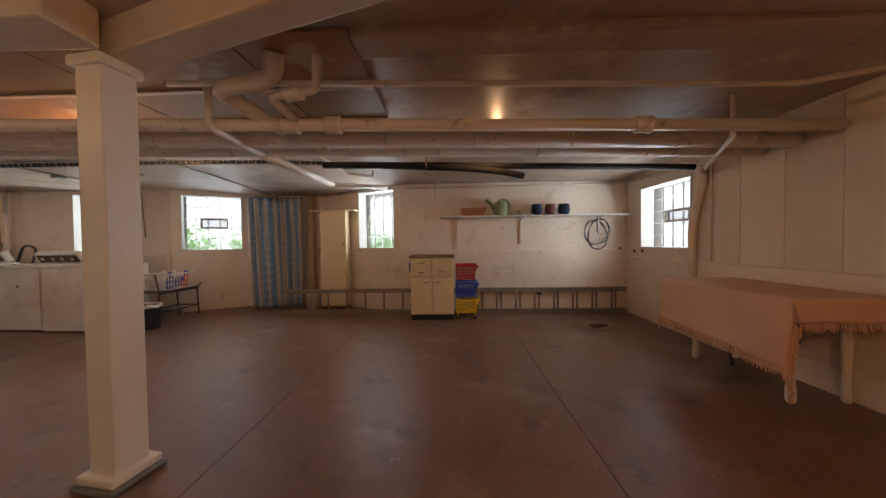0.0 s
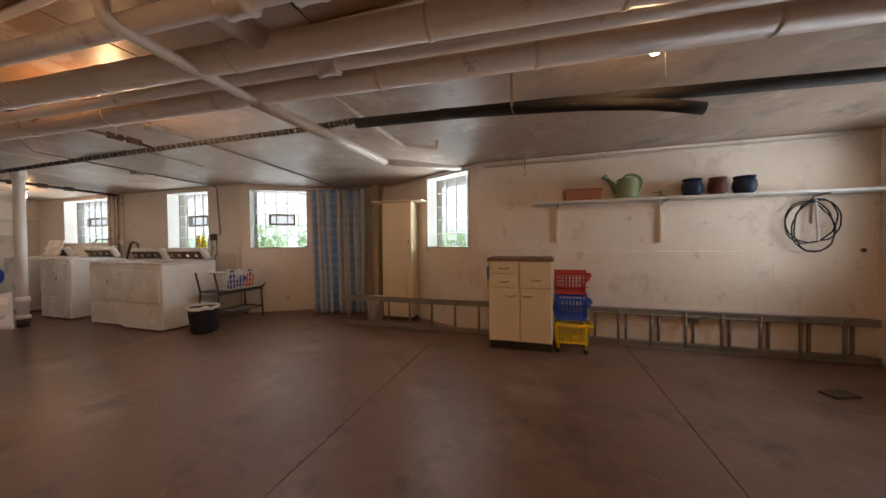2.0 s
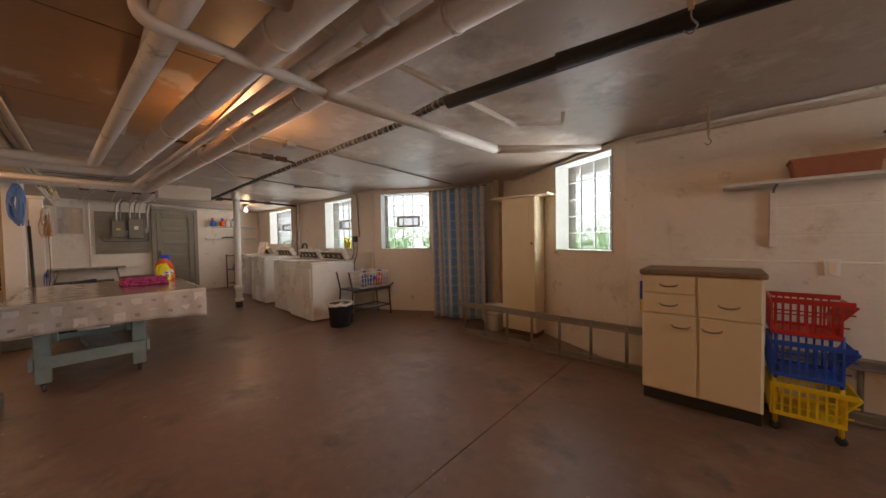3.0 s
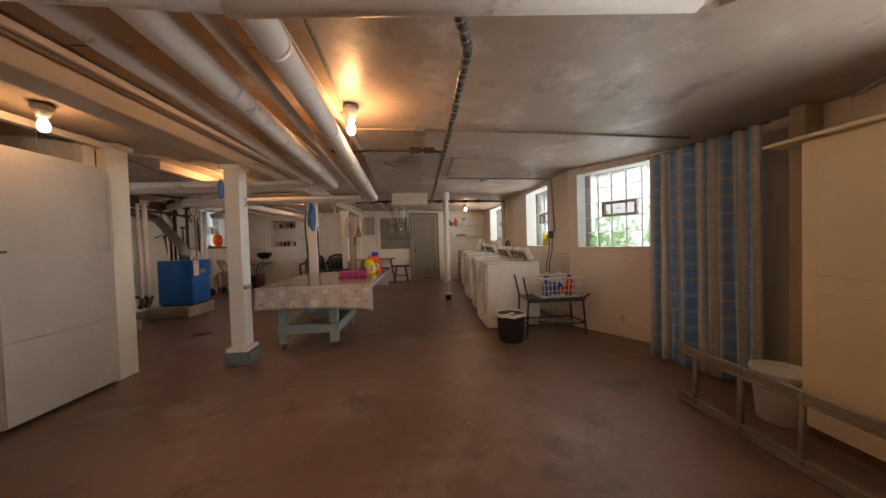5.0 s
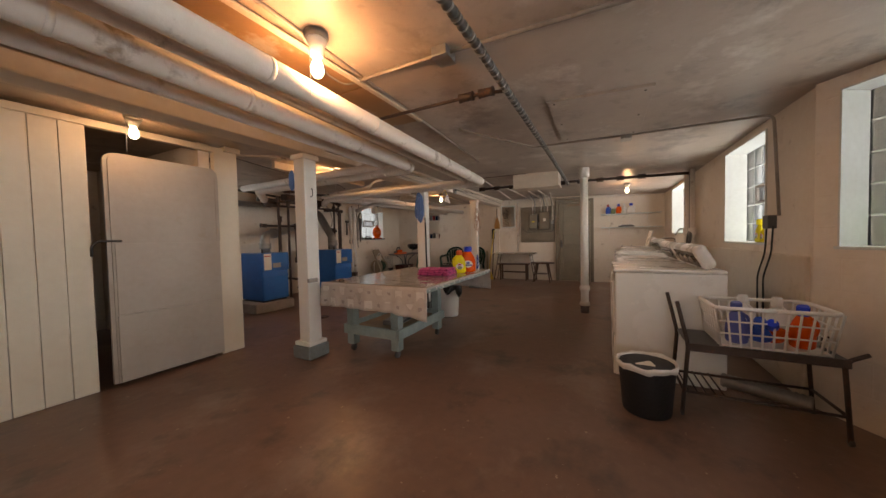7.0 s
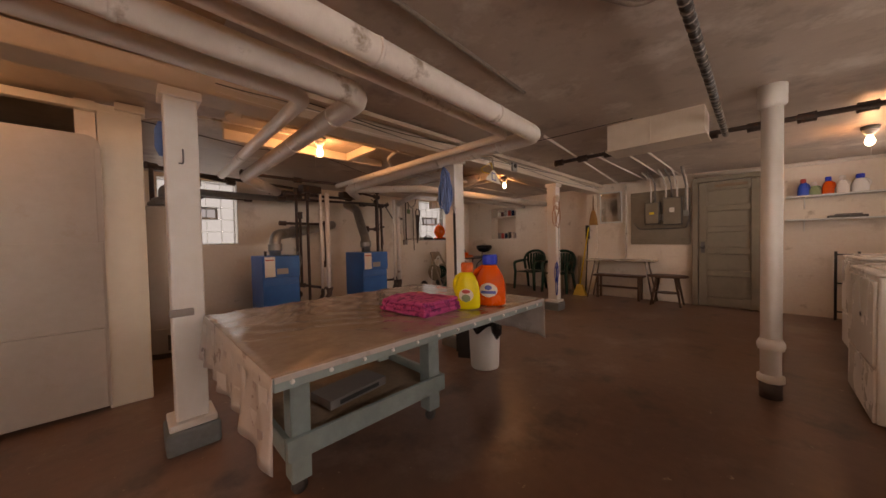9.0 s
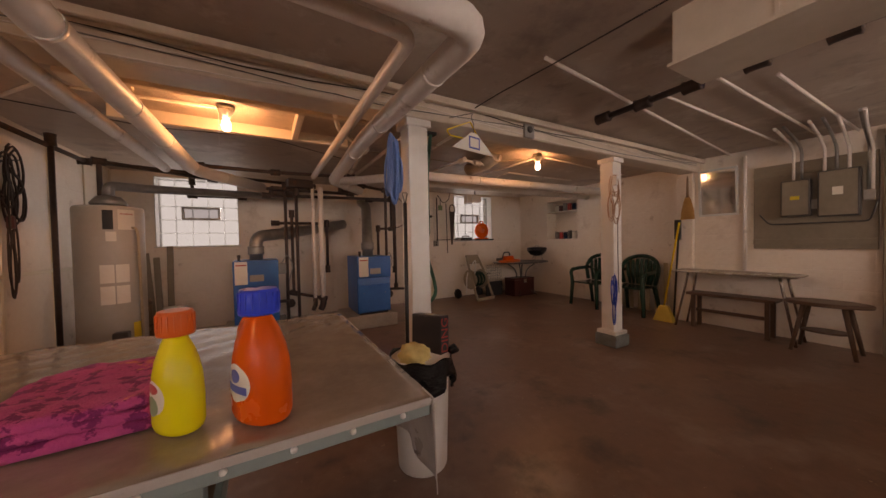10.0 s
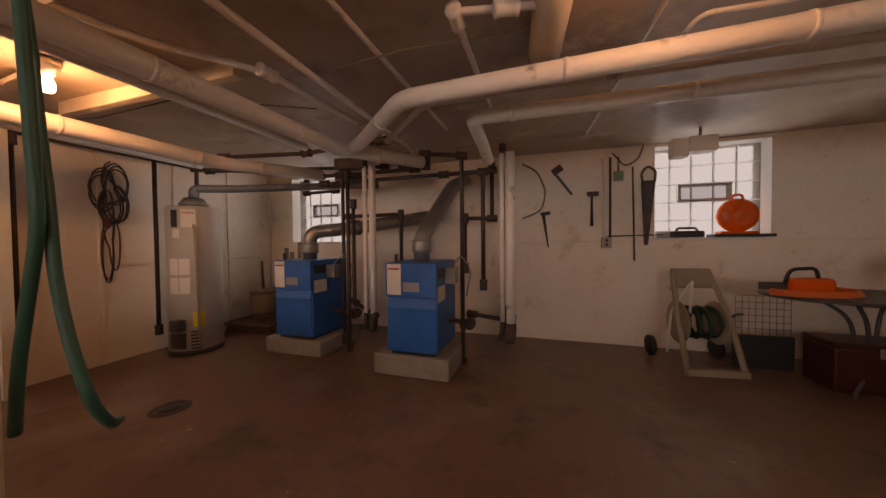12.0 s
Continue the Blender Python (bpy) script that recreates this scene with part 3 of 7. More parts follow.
post(-0.42, 0.21, 0.152, -8, 0.03)
for x in (-2.8, -5.13, -7.5):
    post(x, 0)
sp = thing("steel_post", "round cream-painted steel column with a flange", "post", pose(-5.78, 2.44, 0))
part("shaft", lathe(B(), [(0.056, 0.0), (0.056, 2.06)], seg=28), POST, sp)
part("collar", lathe(B(), [(0.057, 0.34), (0.068, 0.345), (0.074, 0.37), (0.074, 0.39), (0.066, 0.41), (0.057, 0.425)], seg=28), POST, sp)
part("lower_collar", lathe(B(), [(0.057, 0.11), (0.072, 0.12), (0.072, 0.16), (0.057, 0.17)], seg=28), POST, sp)
part("foot", lathe(B(), [(0.06, 0.0), (0.06, 0.115)], seg=28), IRON, sp, "bare dark foot")
part("top_flange", lathe(B(), [(0.057, 2.04), (0.075, 2.06), (0.075, 2.20)], seg=28), POST, sp)

# ---- glass-block windows ----


def window(k, p0, p1, z0, z1, nx, nz, green, vent=True, depth=0.17, card=SKYCARD, lo=1.2, hi=1.2):
    """Glass blocks set back in an opening between two points of the wall's face, with a small hopper vent and daylight behind."""
    p0, p1 = Vector((*p0, 0)), Vector((*p1, 0))
    d = p1 - p0
    W = d.length
    ang = math.degrees(math.atan2(d.y, d.x))
    w = thing("window_%d" % k, "glass-block window in a white reveal with a small vent", "window", pose(p0.x, p0.y, 0, 0, 0, ang), kind="structure")
    # local x along the wall, local -y is outward
    cw, ch = W / nx, (z1 - z0) / nz
    y = depth
    vx0, vx1 = (0.27 * W, 0.75 * W) if vent else (9, 9)
    vj = nz // 2
    grid_bm = B()
    for i in range(nx + 1):
        x = i * cw
        bx(grid_bm, max(0, x - 0.0065), min(W, x + 0.0065), y + 0.008, y + 0.03, z0, z1)
    for j in range(nz + 1):
        z = z0 + j * ch
        bx(grid_bm, 0, W, y + 0.010, y + 0.028, max(z0, z - 0.006), min(z1, z + 0.006))
    part("mortar_joints", grid_bm, JOINT, w).visible_shadow = False
    me = {}
    for i in range(nx):
        for j in range(nz):
            x0, x1 = i * cw + 0.006, (i + 1) * cw - 0.006
            if vent and j == vj:
                if x1 > vx0 and x0 < vx1:
                    if x0 < vx0 - 0.03:
                        x1 = vx0 - 0.004
                    elif x1 > vx1 + 0.03:
                        x0 = vx1 + 0.004
                    else:
                        continue
            zc = z0 + (j + 0.5) * ch
            key = round(x1 - x0, 4)
            at = pose((x0 + x1) / 2, y + 0.04, zc)
            if key not in me:
                hw, hh = (x1 - x0) / 2, ch / 2 - 0.006
                ob = part("glass_block", bx(B(), -hw, hw, -0.036, -0.016, -hh, hh, 0.007), GLASSBLOCK, w, at=at)
                me[key] = ob.data
            else:
                ob = share("glass_block", me[key], w, at)
            ob.visible_shadow = False
    if vent:
        za, zb = z0 + vj * ch + 0.004, z0 + (vj + 1) * ch - 0.004
        bm = B()
        t = 0.028
        bx(bm, vx0, vx1, y - 0.012, y + 0.05, za, za + t, 0.004)
        bx(bm, vx0, vx1, y - 0.012, y + 0.05, zb - t, zb, 0.004)
        bx(bm, vx0, vx0 + t, y - 0.012, y + 0.05, za + t, zb - t, 0.003)
        bx(bm, vx1 - t, vx1, y - 0.012, y + 0.05, za + t, zb - t, 0.003)
        v = part("vent_frame", bm, VENT, w)
        pn = part("pane", bx(B(), vx0 + t, vx1 - t, y + 0.015, y + 0.022, za + t, zb - t), PANE, v)
        pn.visible_shadow = False
        part("latch", bx(B(), (vx0 + vx1) / 2 - 0.02, (vx0 + vx1) / 2 + 0.02, y - 0.022, y - 0.012, zb - 0.02, zb - 0.006, 0.003), VENT, v)
    # white painted lining of the reveal
    bm = B()
    t = 0.006
    bx(bm, -0.004, t, -0.012, y + 0.006, z0 + t, z1 - t)
    bx(bm, W - t, W + 0.004, -0.012, y + 0.006, z0 + t, z1 - t)
    bx(bm, -0.004, W + 0.004, -0.012, y + 0.006, z1 - t, z1 + 0.004)
    bx(bm, -0.02, W + 0.02, -0.018, y + 0.006, z0 - 0.012, z0 + t, 0.003)
    part("reveal_lining", bm, FRAMEWHITE, w)
    # daylight beyond the wall
    m = pose(p0.x, p0.y, 0, 0, 0, ang)
    bm = B()
    vs = [bm.verts.new(m @ Vector(c)) for c in ((-lo, 0.75, z0 - 0.35), (W + hi, 0.75, z0 - 0.35), (W + hi, 0.75, z1 + 0.35), (-lo, 0.75, z1 + 0.35))]
    bm.faces.new(vs)
    tagged(part("backdrop_%d" % k, bm, card), "bright hazy daylight outside the window", "backdrop", kind="structure")
    if green:
        rnd = random.Random(k)
        bm = B()
        for _ in range(700):
            x, z = rnd.uniform(-0.4, W + 0.4), z0 - 0.15 + abs(rnd.gauss(0, 0.24)) * green
            yy = rnd.uniform(0.42, 0.68)
            s = rnd.uniform(0.025, 0.06)
            a, tilt = rnd.uniform(0, 6.28), rnd.uniform(-0.7, 0.7)
            u = Vector((math.cos(a), tilt * 0.5, math.sin(a))).normalized() * s
            v = Vector((-math.sin(a), tilt, math.cos(a))).normalized() * s * 0.5
            c = Vector((x, yy, z))
            q = [c - u, c + v, c + u, c - v]
            bm.faces.new([bm.verts.new(m @ p) for p in q])
        hedge = tagged(part("hedge", bm, LEAF), "green garden foliage outside the window", "foliage", kind="stuff")
        hedge.visible_shadow = False
    return w


def on(p0, p1, s):
    a, b = Vector(p0), Vector(p1)
    q = a + (b - a).normalized() * s
    return (q.x, q.y)


# local +y must point outwards, so each window runs so that outside lies to its left
C0, C1, B0, B1 = (0.42, NORTH_E), (-1.24, BAY), (-2.15, BAY), (-3.52, 3.93)


window(1, (EAST, 3.47), (EAST, 2.50), 1.05, 1.91, 5, 5, 0.0)
window(2, on(C0, C1, 0.93), on(C0, C1, 0.145), WZ0, WZ1, 4, 5, 0.9, vent=False, lo=0.9, hi=0.55)
window(3, on(B0, B1, 1.46), on(B0, B1, 0.58), WZ0, 2.03, 5, 5, 1.1, lo=0.72, hi=0.55)
window(4, (-5.26, NORTH_W), (-4.25, NORTH_W), WZ0, WZ1, 5, 5, 0.9, lo=1.5, hi=1.2)
window(5, (-8.37, NORTH_W), (-6.93, NORTH_W), 1.18, 2.06, 7, 5, 0.7, lo=2.0, hi=0.1)
window(6, (-7.71, SOUTH), (-8.72, SOUTH), 1.19, 2.18, 5, 5, 0.0, depth=0.15, card=SHADECARD)
window(7, (-2.85, SOUTH), (-3.82, SOUTH), 1.19, 2.17, 5, 5, 0.0, depth=0.15, card=SHADECARD)
bm = bx(B(), -60, 60, -60, 60, -0.8, -0.7)
tagged(part("ground", bm, EARTH), "bare garden soil outside the walls", kind="structure")

# ---- lamps ----


def bulb(x, y, z, zc, watts):
    """A bare bulb in a porcelain holder on a ceiling box, with a pull string."""
    t = thing("ceiling_bulb", "bare lit bulb in a white porcelain ceiling holder", "light bulb", pose(x, y, z), "bare ceiling bulbs")
    h = zc - z
    part("box", lathe(B(), [(0.055, h - 0.035), (0.058, h - 0.03), (0.058, h)], seg=20), GALV, t)
    part("holder", lathe(B(), [(0.022, 0.045), (0.03, 0.05), (0.034, h - 0.07), (0.05, h - 0.045), (0.05, h - 0.035)], seg=20), WHITEP, t)
    g = part("globe", lathe(B(), [(0.004, -0.052), (0.018, -0.048), (0.029, -0.032), (0.032, -0.012), (0.028, 0.012), (0.019, 0.032), (0.015, 0.05)], seg=18), BULBGLOW, t, "glowing glass bulb")
    g.visible_shadow = False
    part("string", tube(B(), [(0.045, 0, h - 0.06), (0.045, 0.002, -0.02), (0.046, 0.0, -0.16)], 0.0016, 5), WHITEP, t)
    la = new("bulb_light", bpy.data.lights.new("bulb_light", "POINT"))
    la.data.energy, la.data.color, la.data.shadow_soft_size = BULB_W * watts, BULB_COLOR, 0.03
    la.parent = t
    return t


# last bulb is unseen, added behind the start to warm the beams and pipes
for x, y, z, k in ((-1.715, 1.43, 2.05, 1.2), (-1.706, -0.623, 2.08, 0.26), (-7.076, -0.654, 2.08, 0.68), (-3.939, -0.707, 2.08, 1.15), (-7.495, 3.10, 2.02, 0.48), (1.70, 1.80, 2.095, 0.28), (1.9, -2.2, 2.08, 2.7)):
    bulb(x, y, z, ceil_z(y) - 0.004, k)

# ---- pipes and services ----


def run(name, label, pts, r, material=PIPE, r_bend=0.1, seg=14, bands=0.0, fit=(), cat="pipe"):
    """A pipe run with rounded bends, lagging bands at even steps and thicker fittings at given points."""
    t = thing(name, label, cat)
    part("run", tube(B(), bend(pts, r_bend), r, seg), material, t)
    if bands:
        k = 0
        for a, b in zip(pts, pts[1:]):
            a, b = Vector(a), Vector(b)
            length = (b - a).length
            if length < 0.5:
                continue
            d = (b - a) / length
            s = 0.35
            while s < length - 0.2:
                part("band", tube(B(), [a + d * s, a + d * (s + 0.022)], r + 0.0035, seg), material, t)
                s += bands * (0.8 + 0.4 * ((k * 37) % 10) / 10)
                k += 1
    for p, d in fit:
        p, d = Vector(p), Vector(d).normalized()
        part("fitting", tube(B(), [p - d * 0.055, p - d * 0.05, p - d * 0.03, p + d * 0.03, p + d * 0.05, p + d * 0.055], [r + 0.003, r + 0.02, r + 0.016, r + 0.016, r + 0.02, r + 0.003], seg), material, t)
    return t


LAG = "thick cream-painted lagged heating pipe under the ceiling"
run("heating_pipe", LAG, [(4.06, 1.64, 1.96), (-4.89, 1.14, 1.98), (-4.85, -0.3, 1.98), (-4.92, -1.97, 1.97), (-5.42, -2.62, 1.97)], 0.06, bands=0.9, r_bend=0.12)
run("heating_pipe", "cream-painted steel pipe beside the lagged pipe", [(4.06, 1.49, 1.965), (-4.68, 0.99, 1.975), (-4.68, -1.85, 1.975)], 0.031, r_bend=0.08, fit=[((0.2, 1.27, 1.97), (1, 0.06, 0))])
run("heating_pipe", LAG, [(4.06, 1.37, 1.965), (-3.51, 0.84, 1.965), (-3.56, -1.95, 1.97), (-4.15, -2.72, 1.95)], 0.062, bands=0.8, r_bend=0.12)
run("heating_pipe", "cream-painted pipe with screwed fittings", [(4.06, 1.05, 1.965), (-3.28, 0.63, 1.965), (-3.33, -1.95, 1.965)], 0.041, r_bend=0.08, fit=[((0.45, 0.845, 1.965), (1, 0.06, 0)), ((0.17, 0.83, 1.965), (1, 0.06, 0)), ((2.6, 0.966, 1.965), (1, 0.06, 0))])
run("heating_pipe", LAG, [(-9.58, -1.20, 1.985), (-5.8, -1.33, 1.985), (-5.2, -1.88, 1.98), (-4.95, -2.08, 1.98)], 0.051, bands=0.9)
run("heating_pipe", LAG, [(-9.58, -1.78, 1.98), (-6.12, -1.71, 1.98), (-6.12, -2.1, 1.93), (-6.12, -2.35, 1.86)], 0.046, bands=1.0, r_bend=0.07)
run("heating_pipe", "thin cream-painted pipe under the ceiling", [(-9.58, -1.5, 2.0), (-5.9, -1.45, 2.0), (-5.35, -2.0, 2.0)], 0.022)
run("lagged_branch", "fat lagged pipe bend below the ceiling", [(0.30, 0.40, 2.2), (0.26, 0.46, 2.09), (-0.11, 0.51, 2.06), (0.06, 1.08, 1.98)], 0.05, r_bend=0.08)
run("waste_trap", "white-painted trap and elbow fittings", [(0.52, 0.44, 2.21), (0.48, 0.52, 2.05), (0.17, 0.58, 2.04), (0.22, 0.84, 1.975)], 0.027, r_bend=0.05, fit=[((0.33, 0.549, 2.045), (1, -0.2, 0.03))])
run("gas_pipe", "thin cream-painted pipe hung under the ceiling", [(-0.36, 0.47, 2.08), (3.33, 0.66, 2.08), (4.06, 0.30, 2.1)], 0.018, r_bend=0.04)
run("gas_pipe", "thin rising pipe by the east wall", [(3.3, 1.06, 2.2), (3.3, 1.06, 1.9), (3.98, 2.2, 1.9)], 0.018, r_bend=0.03)
run("branch_pipe", "thin cream-painted branch pipe crossing the others", [(-0.31, 0.71, 2.19), (-0.31, 0.71, 1.92), (-0.35, 1.35, 1.92), (-0.31, 2.82, 1.94), (0.21, 3.80, 2.05)], 0.024, r_bend=0.05)
run("lagging_sleeve", "lagged sleeve of the branch pipe", [(-0.35, 1.36, 1.92), (-0.312, 2.80, 1.94)], 0.036)
run("lagging_sleeve", "lagged sleeve of the branch pipe", [(-0.30, 2.85, 1.942), (0.18, 3.76, 2.045)], 0.033)
run("branch_pipe", "thin cream-painted pipe with a hook end", [(-0.12, 1.20, 2.06), (-0.10, 2.19, 2.06), (-0.09, 2.74, 2.06), (0.18, 2.97, 2.06), (0.20, 2.93, 2.13)], 0.017, r_bend=0.03)
run("foam_pipe", "pipe in black foam sleeve below the ceiling", [(-0.07, 1.94, 1.97), (1.2, 2.03, 1.965), (4.0, 2.34, 1.97)], 0.035, FOAM)
run("foam_sleeve", "sagging loose end of black foam sleeve", [(0.55, 1.93, 1.95), (1.4, 2.02, 1.93), (1.78, 2.06, 1.90), (2.02, 2.08, 1.85)], 0.034, FOAM)
run("waste_pipe", "cream-painted bent waste pipe on the wall", [(4.02, 2.34, 1.98), (4.03, 2.26, 1.86), (4.03, 2.42, 1.35), (4.03, 2.41, 0.02)], 0.042, r_bend=0.15)
run("wall_conduit", "thin painted conduit on the wall", [(4.065, 2.2, 2.0), (4.065, 2.2, 0.92)], 0.012)

# corrugated flexible conduit
fx = thing("flexible_conduit", "corrugated black and silver flexible conduit on the ceiling", "conduit")
path = [Vector(p) for p in ((-0.07, 1.94, 1.99), (-0.8, 2.15, 2.07), (-2.0, 2.17, 2.09), (-4.2, 2.17, 2.09), (-6.45, 2.16, 2.07))]
pts, rs = [], []
for a, b in zip(path, path[1:]):
    n = int((b - a).length / 0.012)
    for k in range(n):
        pts.append(a + (b - a) * (k / n))
        rs.append(0.024 if (len(pts) // 2) % 2 else 0.017)
part("hose", tube(B(), pts, rs, 10), DARK, fx)
for k in range(0, len(pts), 6):
    part("wire_turn", tube(B(), [pts[k] - Vector((0.006, 0, 0)), pts[k] + Vector((0.006, 0, 0))], 0.0245, 10), GALV, fx)
run("taped_pipe", "dark pipe wrapped with black tape", [(-6.54, 0.55, 2.14), (-6.52, 1.6, 2.14), (-6.5, 3.85, 2.08)], 0.022, IRON, fit=[((-6.54, 0.55 + 0.3 * k, 2.14 - 0.004 * k), (0, 1, 0)) for k in range(10)])

CN = "thin painted steel conduit clipped to the ceiling"
for pts in ([(0.6, 1.52, 2.205), (-1.7, 1.38, 2.205), (-4.6, 1.2, 2.205)],
            [(-1.75, 1.42, 2.205), (-1.98, 1.2, 2.2), (-2.15, 1.2, 2.2), (-2.13, 1.85, 2.185), (-2.11, 3.10, 2.14), (-2.11, 4.4, 2.085)],
            
            [(-3.3, 1.5, 2.2), (-4.2, 2.0, 2.18), (-4.15, 2.9, 2.145), (-4.0, 3.9, 2.1), (-3.98, 3.93, 1.3)],
            [(4.0, 3.83, 2.10), (0.4, 3.83, 2.09), (-1.2, 4.68, 2.05)],
            [(3.9, 3.835, 2.055), (0.5, 3.835, 2.045)],
            [(4.055, 3.8, 2.08), (4.055, 2.35, 2.03)],
            [(-9.28, 0.45, 2.19), (-5.55, 0.86, 2.19)], [(-9.28, 0.92, 2.19), (-6.6, 0.93, 2.19)], [(-9.28, 1.20, 2.19), (-6.7, 1.22, 2.19)], [(-9.28, 1.43, 2.19), (-7.0, 1.42, 2.19)],
            [(-7.08, -0.65, 2.2), (-9.4, -0.9, 2.2)],
            [(-7.1, -0.72, 2.19), (-7.05, -1.22, 2.17), (-6.95, -2.9, 2.17)], [(-8.6, -1.38, 2.15), (-7.47, -1.36, 2.15), (-7.21, -1.34, 2.15), (-7.17, -1.55, 2.12)],
            [(-3.94, -0.7, 2.19), (-3.0, -0.75, 2.19), (-2.5, -1.3, 2.18)]):
    run("conduit", CN, pts, 0.011, CONDUITGREY if max(p[0] for p in pts) < 1 and pts[0][1] > 0.9 and pts[0][0] > -5 else PIPE, 0.06, 8, cat="conduit")
for x, y in ((-2.13, 1.93), (-4.15, 2.9)):
    t = thing("junction_box", "small metal junction box on the ceiling", "junction box", pose(x, y, ceil_z(y) - 0.035))
    part("box", bx(B(), -0.06, 0.06, -0.045, 0.045, -0.02, 0.035, 0.006), GALV, t)
    part("cover", bx(B(), -0.063, 0.063, -0.048, 0.048, -0.025, -0.02, 0.002), GALV, t)

run("copper_pipe", "dull copper pipe with a brass valve under the ceiling", [(-2.58, 1.05, 2.13), (-2.57, 2.0, 2.13), (-2.57, 2.16, 2.11)], 0.012, IRON, 0.03, 10, fit=[((-2.57, 1.88, 2.13), (0, 1, 0)), ((-2.57, 2.02, 2.13), (0, 1, 0))])
TP = "thin painted pipe crossing the boiler room ceiling"
run("ceiling_pipe", TP, [(-5.30, -0.20, 2.15), (-5.30, -0.62, 2.15), (-5.28, -2.56, 2.13), (-5.3, -2.75, 2.05)], 0.02)
run("ceiling_pipe", TP, [(-5.72, -0.20, 2.17), (-5.73, -0.77, 2.17), (-5.77, -2.3, 2.15)], 0.014)
run("ceiling_pipe", TP, [(-4.60, -0.20, 2.15), (-4.75, -0.70, 2.15), (-5.08, -1.09, 2.14), (-5.21, -2.45, 2.12)], 0.019, fit=[((-5.08, -1.10, 2.14), (-0.1, -1, 0))])
run("waste_trap", "white-painted trap and elbow fittings", [(-6.20, -2.2, 2.15), (-6.20, -1.5, 2.15), (-6.21, -0.97, 2.13), (-6.62, -1.04, 2.12), (-6.62, -0.86, 2.12), (-6.62, -0.82, 2.2)], 0.016, r_bend=0.03, fit=[((-6.21, -1.0, 2.13), (0, 1, 0)), ((-6.42, -1.005, 2.125), (1, 0.17, 0))])
run("ceiling_wire", "loose wire stapled across the ceiling", [(-5.54, -0.09, 2.17), (-5.58, 0.4, 2.185), (-5.62, 0.85, 2.18), (-5.7, 1.6, 2.19)], 0.004, BROWNCORD, 0.05, 6, cat="cable")
run("ceiling_wire", "loose wire stapled across the ceiling", [(-5.2, -1.25, 2.17), (-5.9, -1.15, 2.14), (-6.5, -1.22, 2.16), (-7.0, -0.75, 2.18)], 0.004, LIGHTWOOD, 0.05, 6, cat="cable")
run("ceiling_wire", "loose wire stapled across the ceiling", [(-2.6, -1.1, 2.18), (-3.4, -1.15, 2.12), (-4.2, -1.2, 2.17), (-5.0, -1.6, 2.15)], 0.004, BROWNCORD, 0.05, 6, cat="cable")

# duct box
t = thing("duct", "cream-painted boxed sheet-metal duct under the ceiling", "duct", pose(-6.0, 1.71, 0))
part("body", bx(B(), -0.16, 0.16, -0.36, 0.36, 1.99, 2.235, 0.006), BEAM, t)
part("seam", bx(B(), 0.16, 0.166, -0.02, -0.005, 1.99, 2.23, 0.001), BEAM, t)
part("lower_flange", bx(B(), -0.175, 0.175, -0.375, 0.375, 1.975, 1.99, 0.003), BEAM, t)

# hangers
for x, y in ((1.0, 1.9), (1.0, 3.55)):
    t = thing("hanger", "wooden strip and hook hanging from the ceiling", "hook", pose(x, y, 0))
    part("strip", bx(B(), -0.008, 0.008, -0.004, 0.004, 1.93, ceil_z(y), 0.002), LIGHTWOOD, t)
    part("hook", tube(B(), bend([(0, 0, 1.94), (0, 0, 1.90), (0.02, 0, 1.875), (0, 0, 1.85), (-0.02, 0, 1.87)], 0.012), 0.003, 6), WIRE, t)
# cables stapled along the beam
rnd = random.Random(5)
for k in range(6):
    pts = []
    z0 = 2.08 + 0.025 * k
    for i in range(40):
        x = -9.2 + i * 0.16
        pts.append((x, 0.118 + 0.004 * (k % 2), z0 + 0.022 * math.sin(i * (0.31 + 0.05 * k) + k) + rnd.uniform(-0.004, 0.004)))
    t = thing("beam_cable", "thin painted-over cable stapled along the beam", "cable", group="beam cables")
    part("cable", tube(B(), pts, 0.0035, 6), (PIPE, WIRE, PIPE, BROWNCORD, PIPE, WIRE)[k], t)
t = thing("door_chime", "small square metal bell unit on the beam", "bell", pose(-6.15, 0.125, 2.12))
part("plate", bx(B(), -0.055, 0.055, -0.01, 0.014, -0.07, 0.06, 0.006), GALV, t)
part("bell", lathe(B(), [(0.03, 0), (0.028, 0.012), (0.015, 0.02), (0.004, 0.022)], m=pose(0, 0.014, 0, -90)), DARK, t)

# ---- east half: storage wall ----
# kitchen base cabinet
cab = thing("kitchen_cabinet", "old cream metal kitchen cabinet with chrome handles and wooden-edged top", "cabinet", pose(0.955, 3.30, 0))
part("body", bx(B(), -0.32, 0.32, 0.018, 0.44, 0.09, 0.93, 0.006), CREAM, cab)
part("plinth", bx(B(), -0.315, 0.315, 0.05, 0.43, 0, 0.09, 0.003), BLACK, cab, "black recessed plinth")
part("worktop", bx(B(), -0.335, 0.335, -0.005, 0.45, 0.93, 0.965, 0.008), WOOD, cab, "worn brown worktop with metal edge")


def bow_handle(parent, x, z, w=0.10):
    part("handle", tube(B(), bend([(x - w / 2, 0, z), (x - w / 2 + 0.01, -0.022, z - 0.006), (x, -0.028, z - 0.012), (x + w / 2 - 0.01, -0.022, z - 0.006), (x + w / 2, 0, z)], 0.02), [0.007] + [0.006] * 18 + [0.007], 8), CHROME, parent, "curved chrome handle")


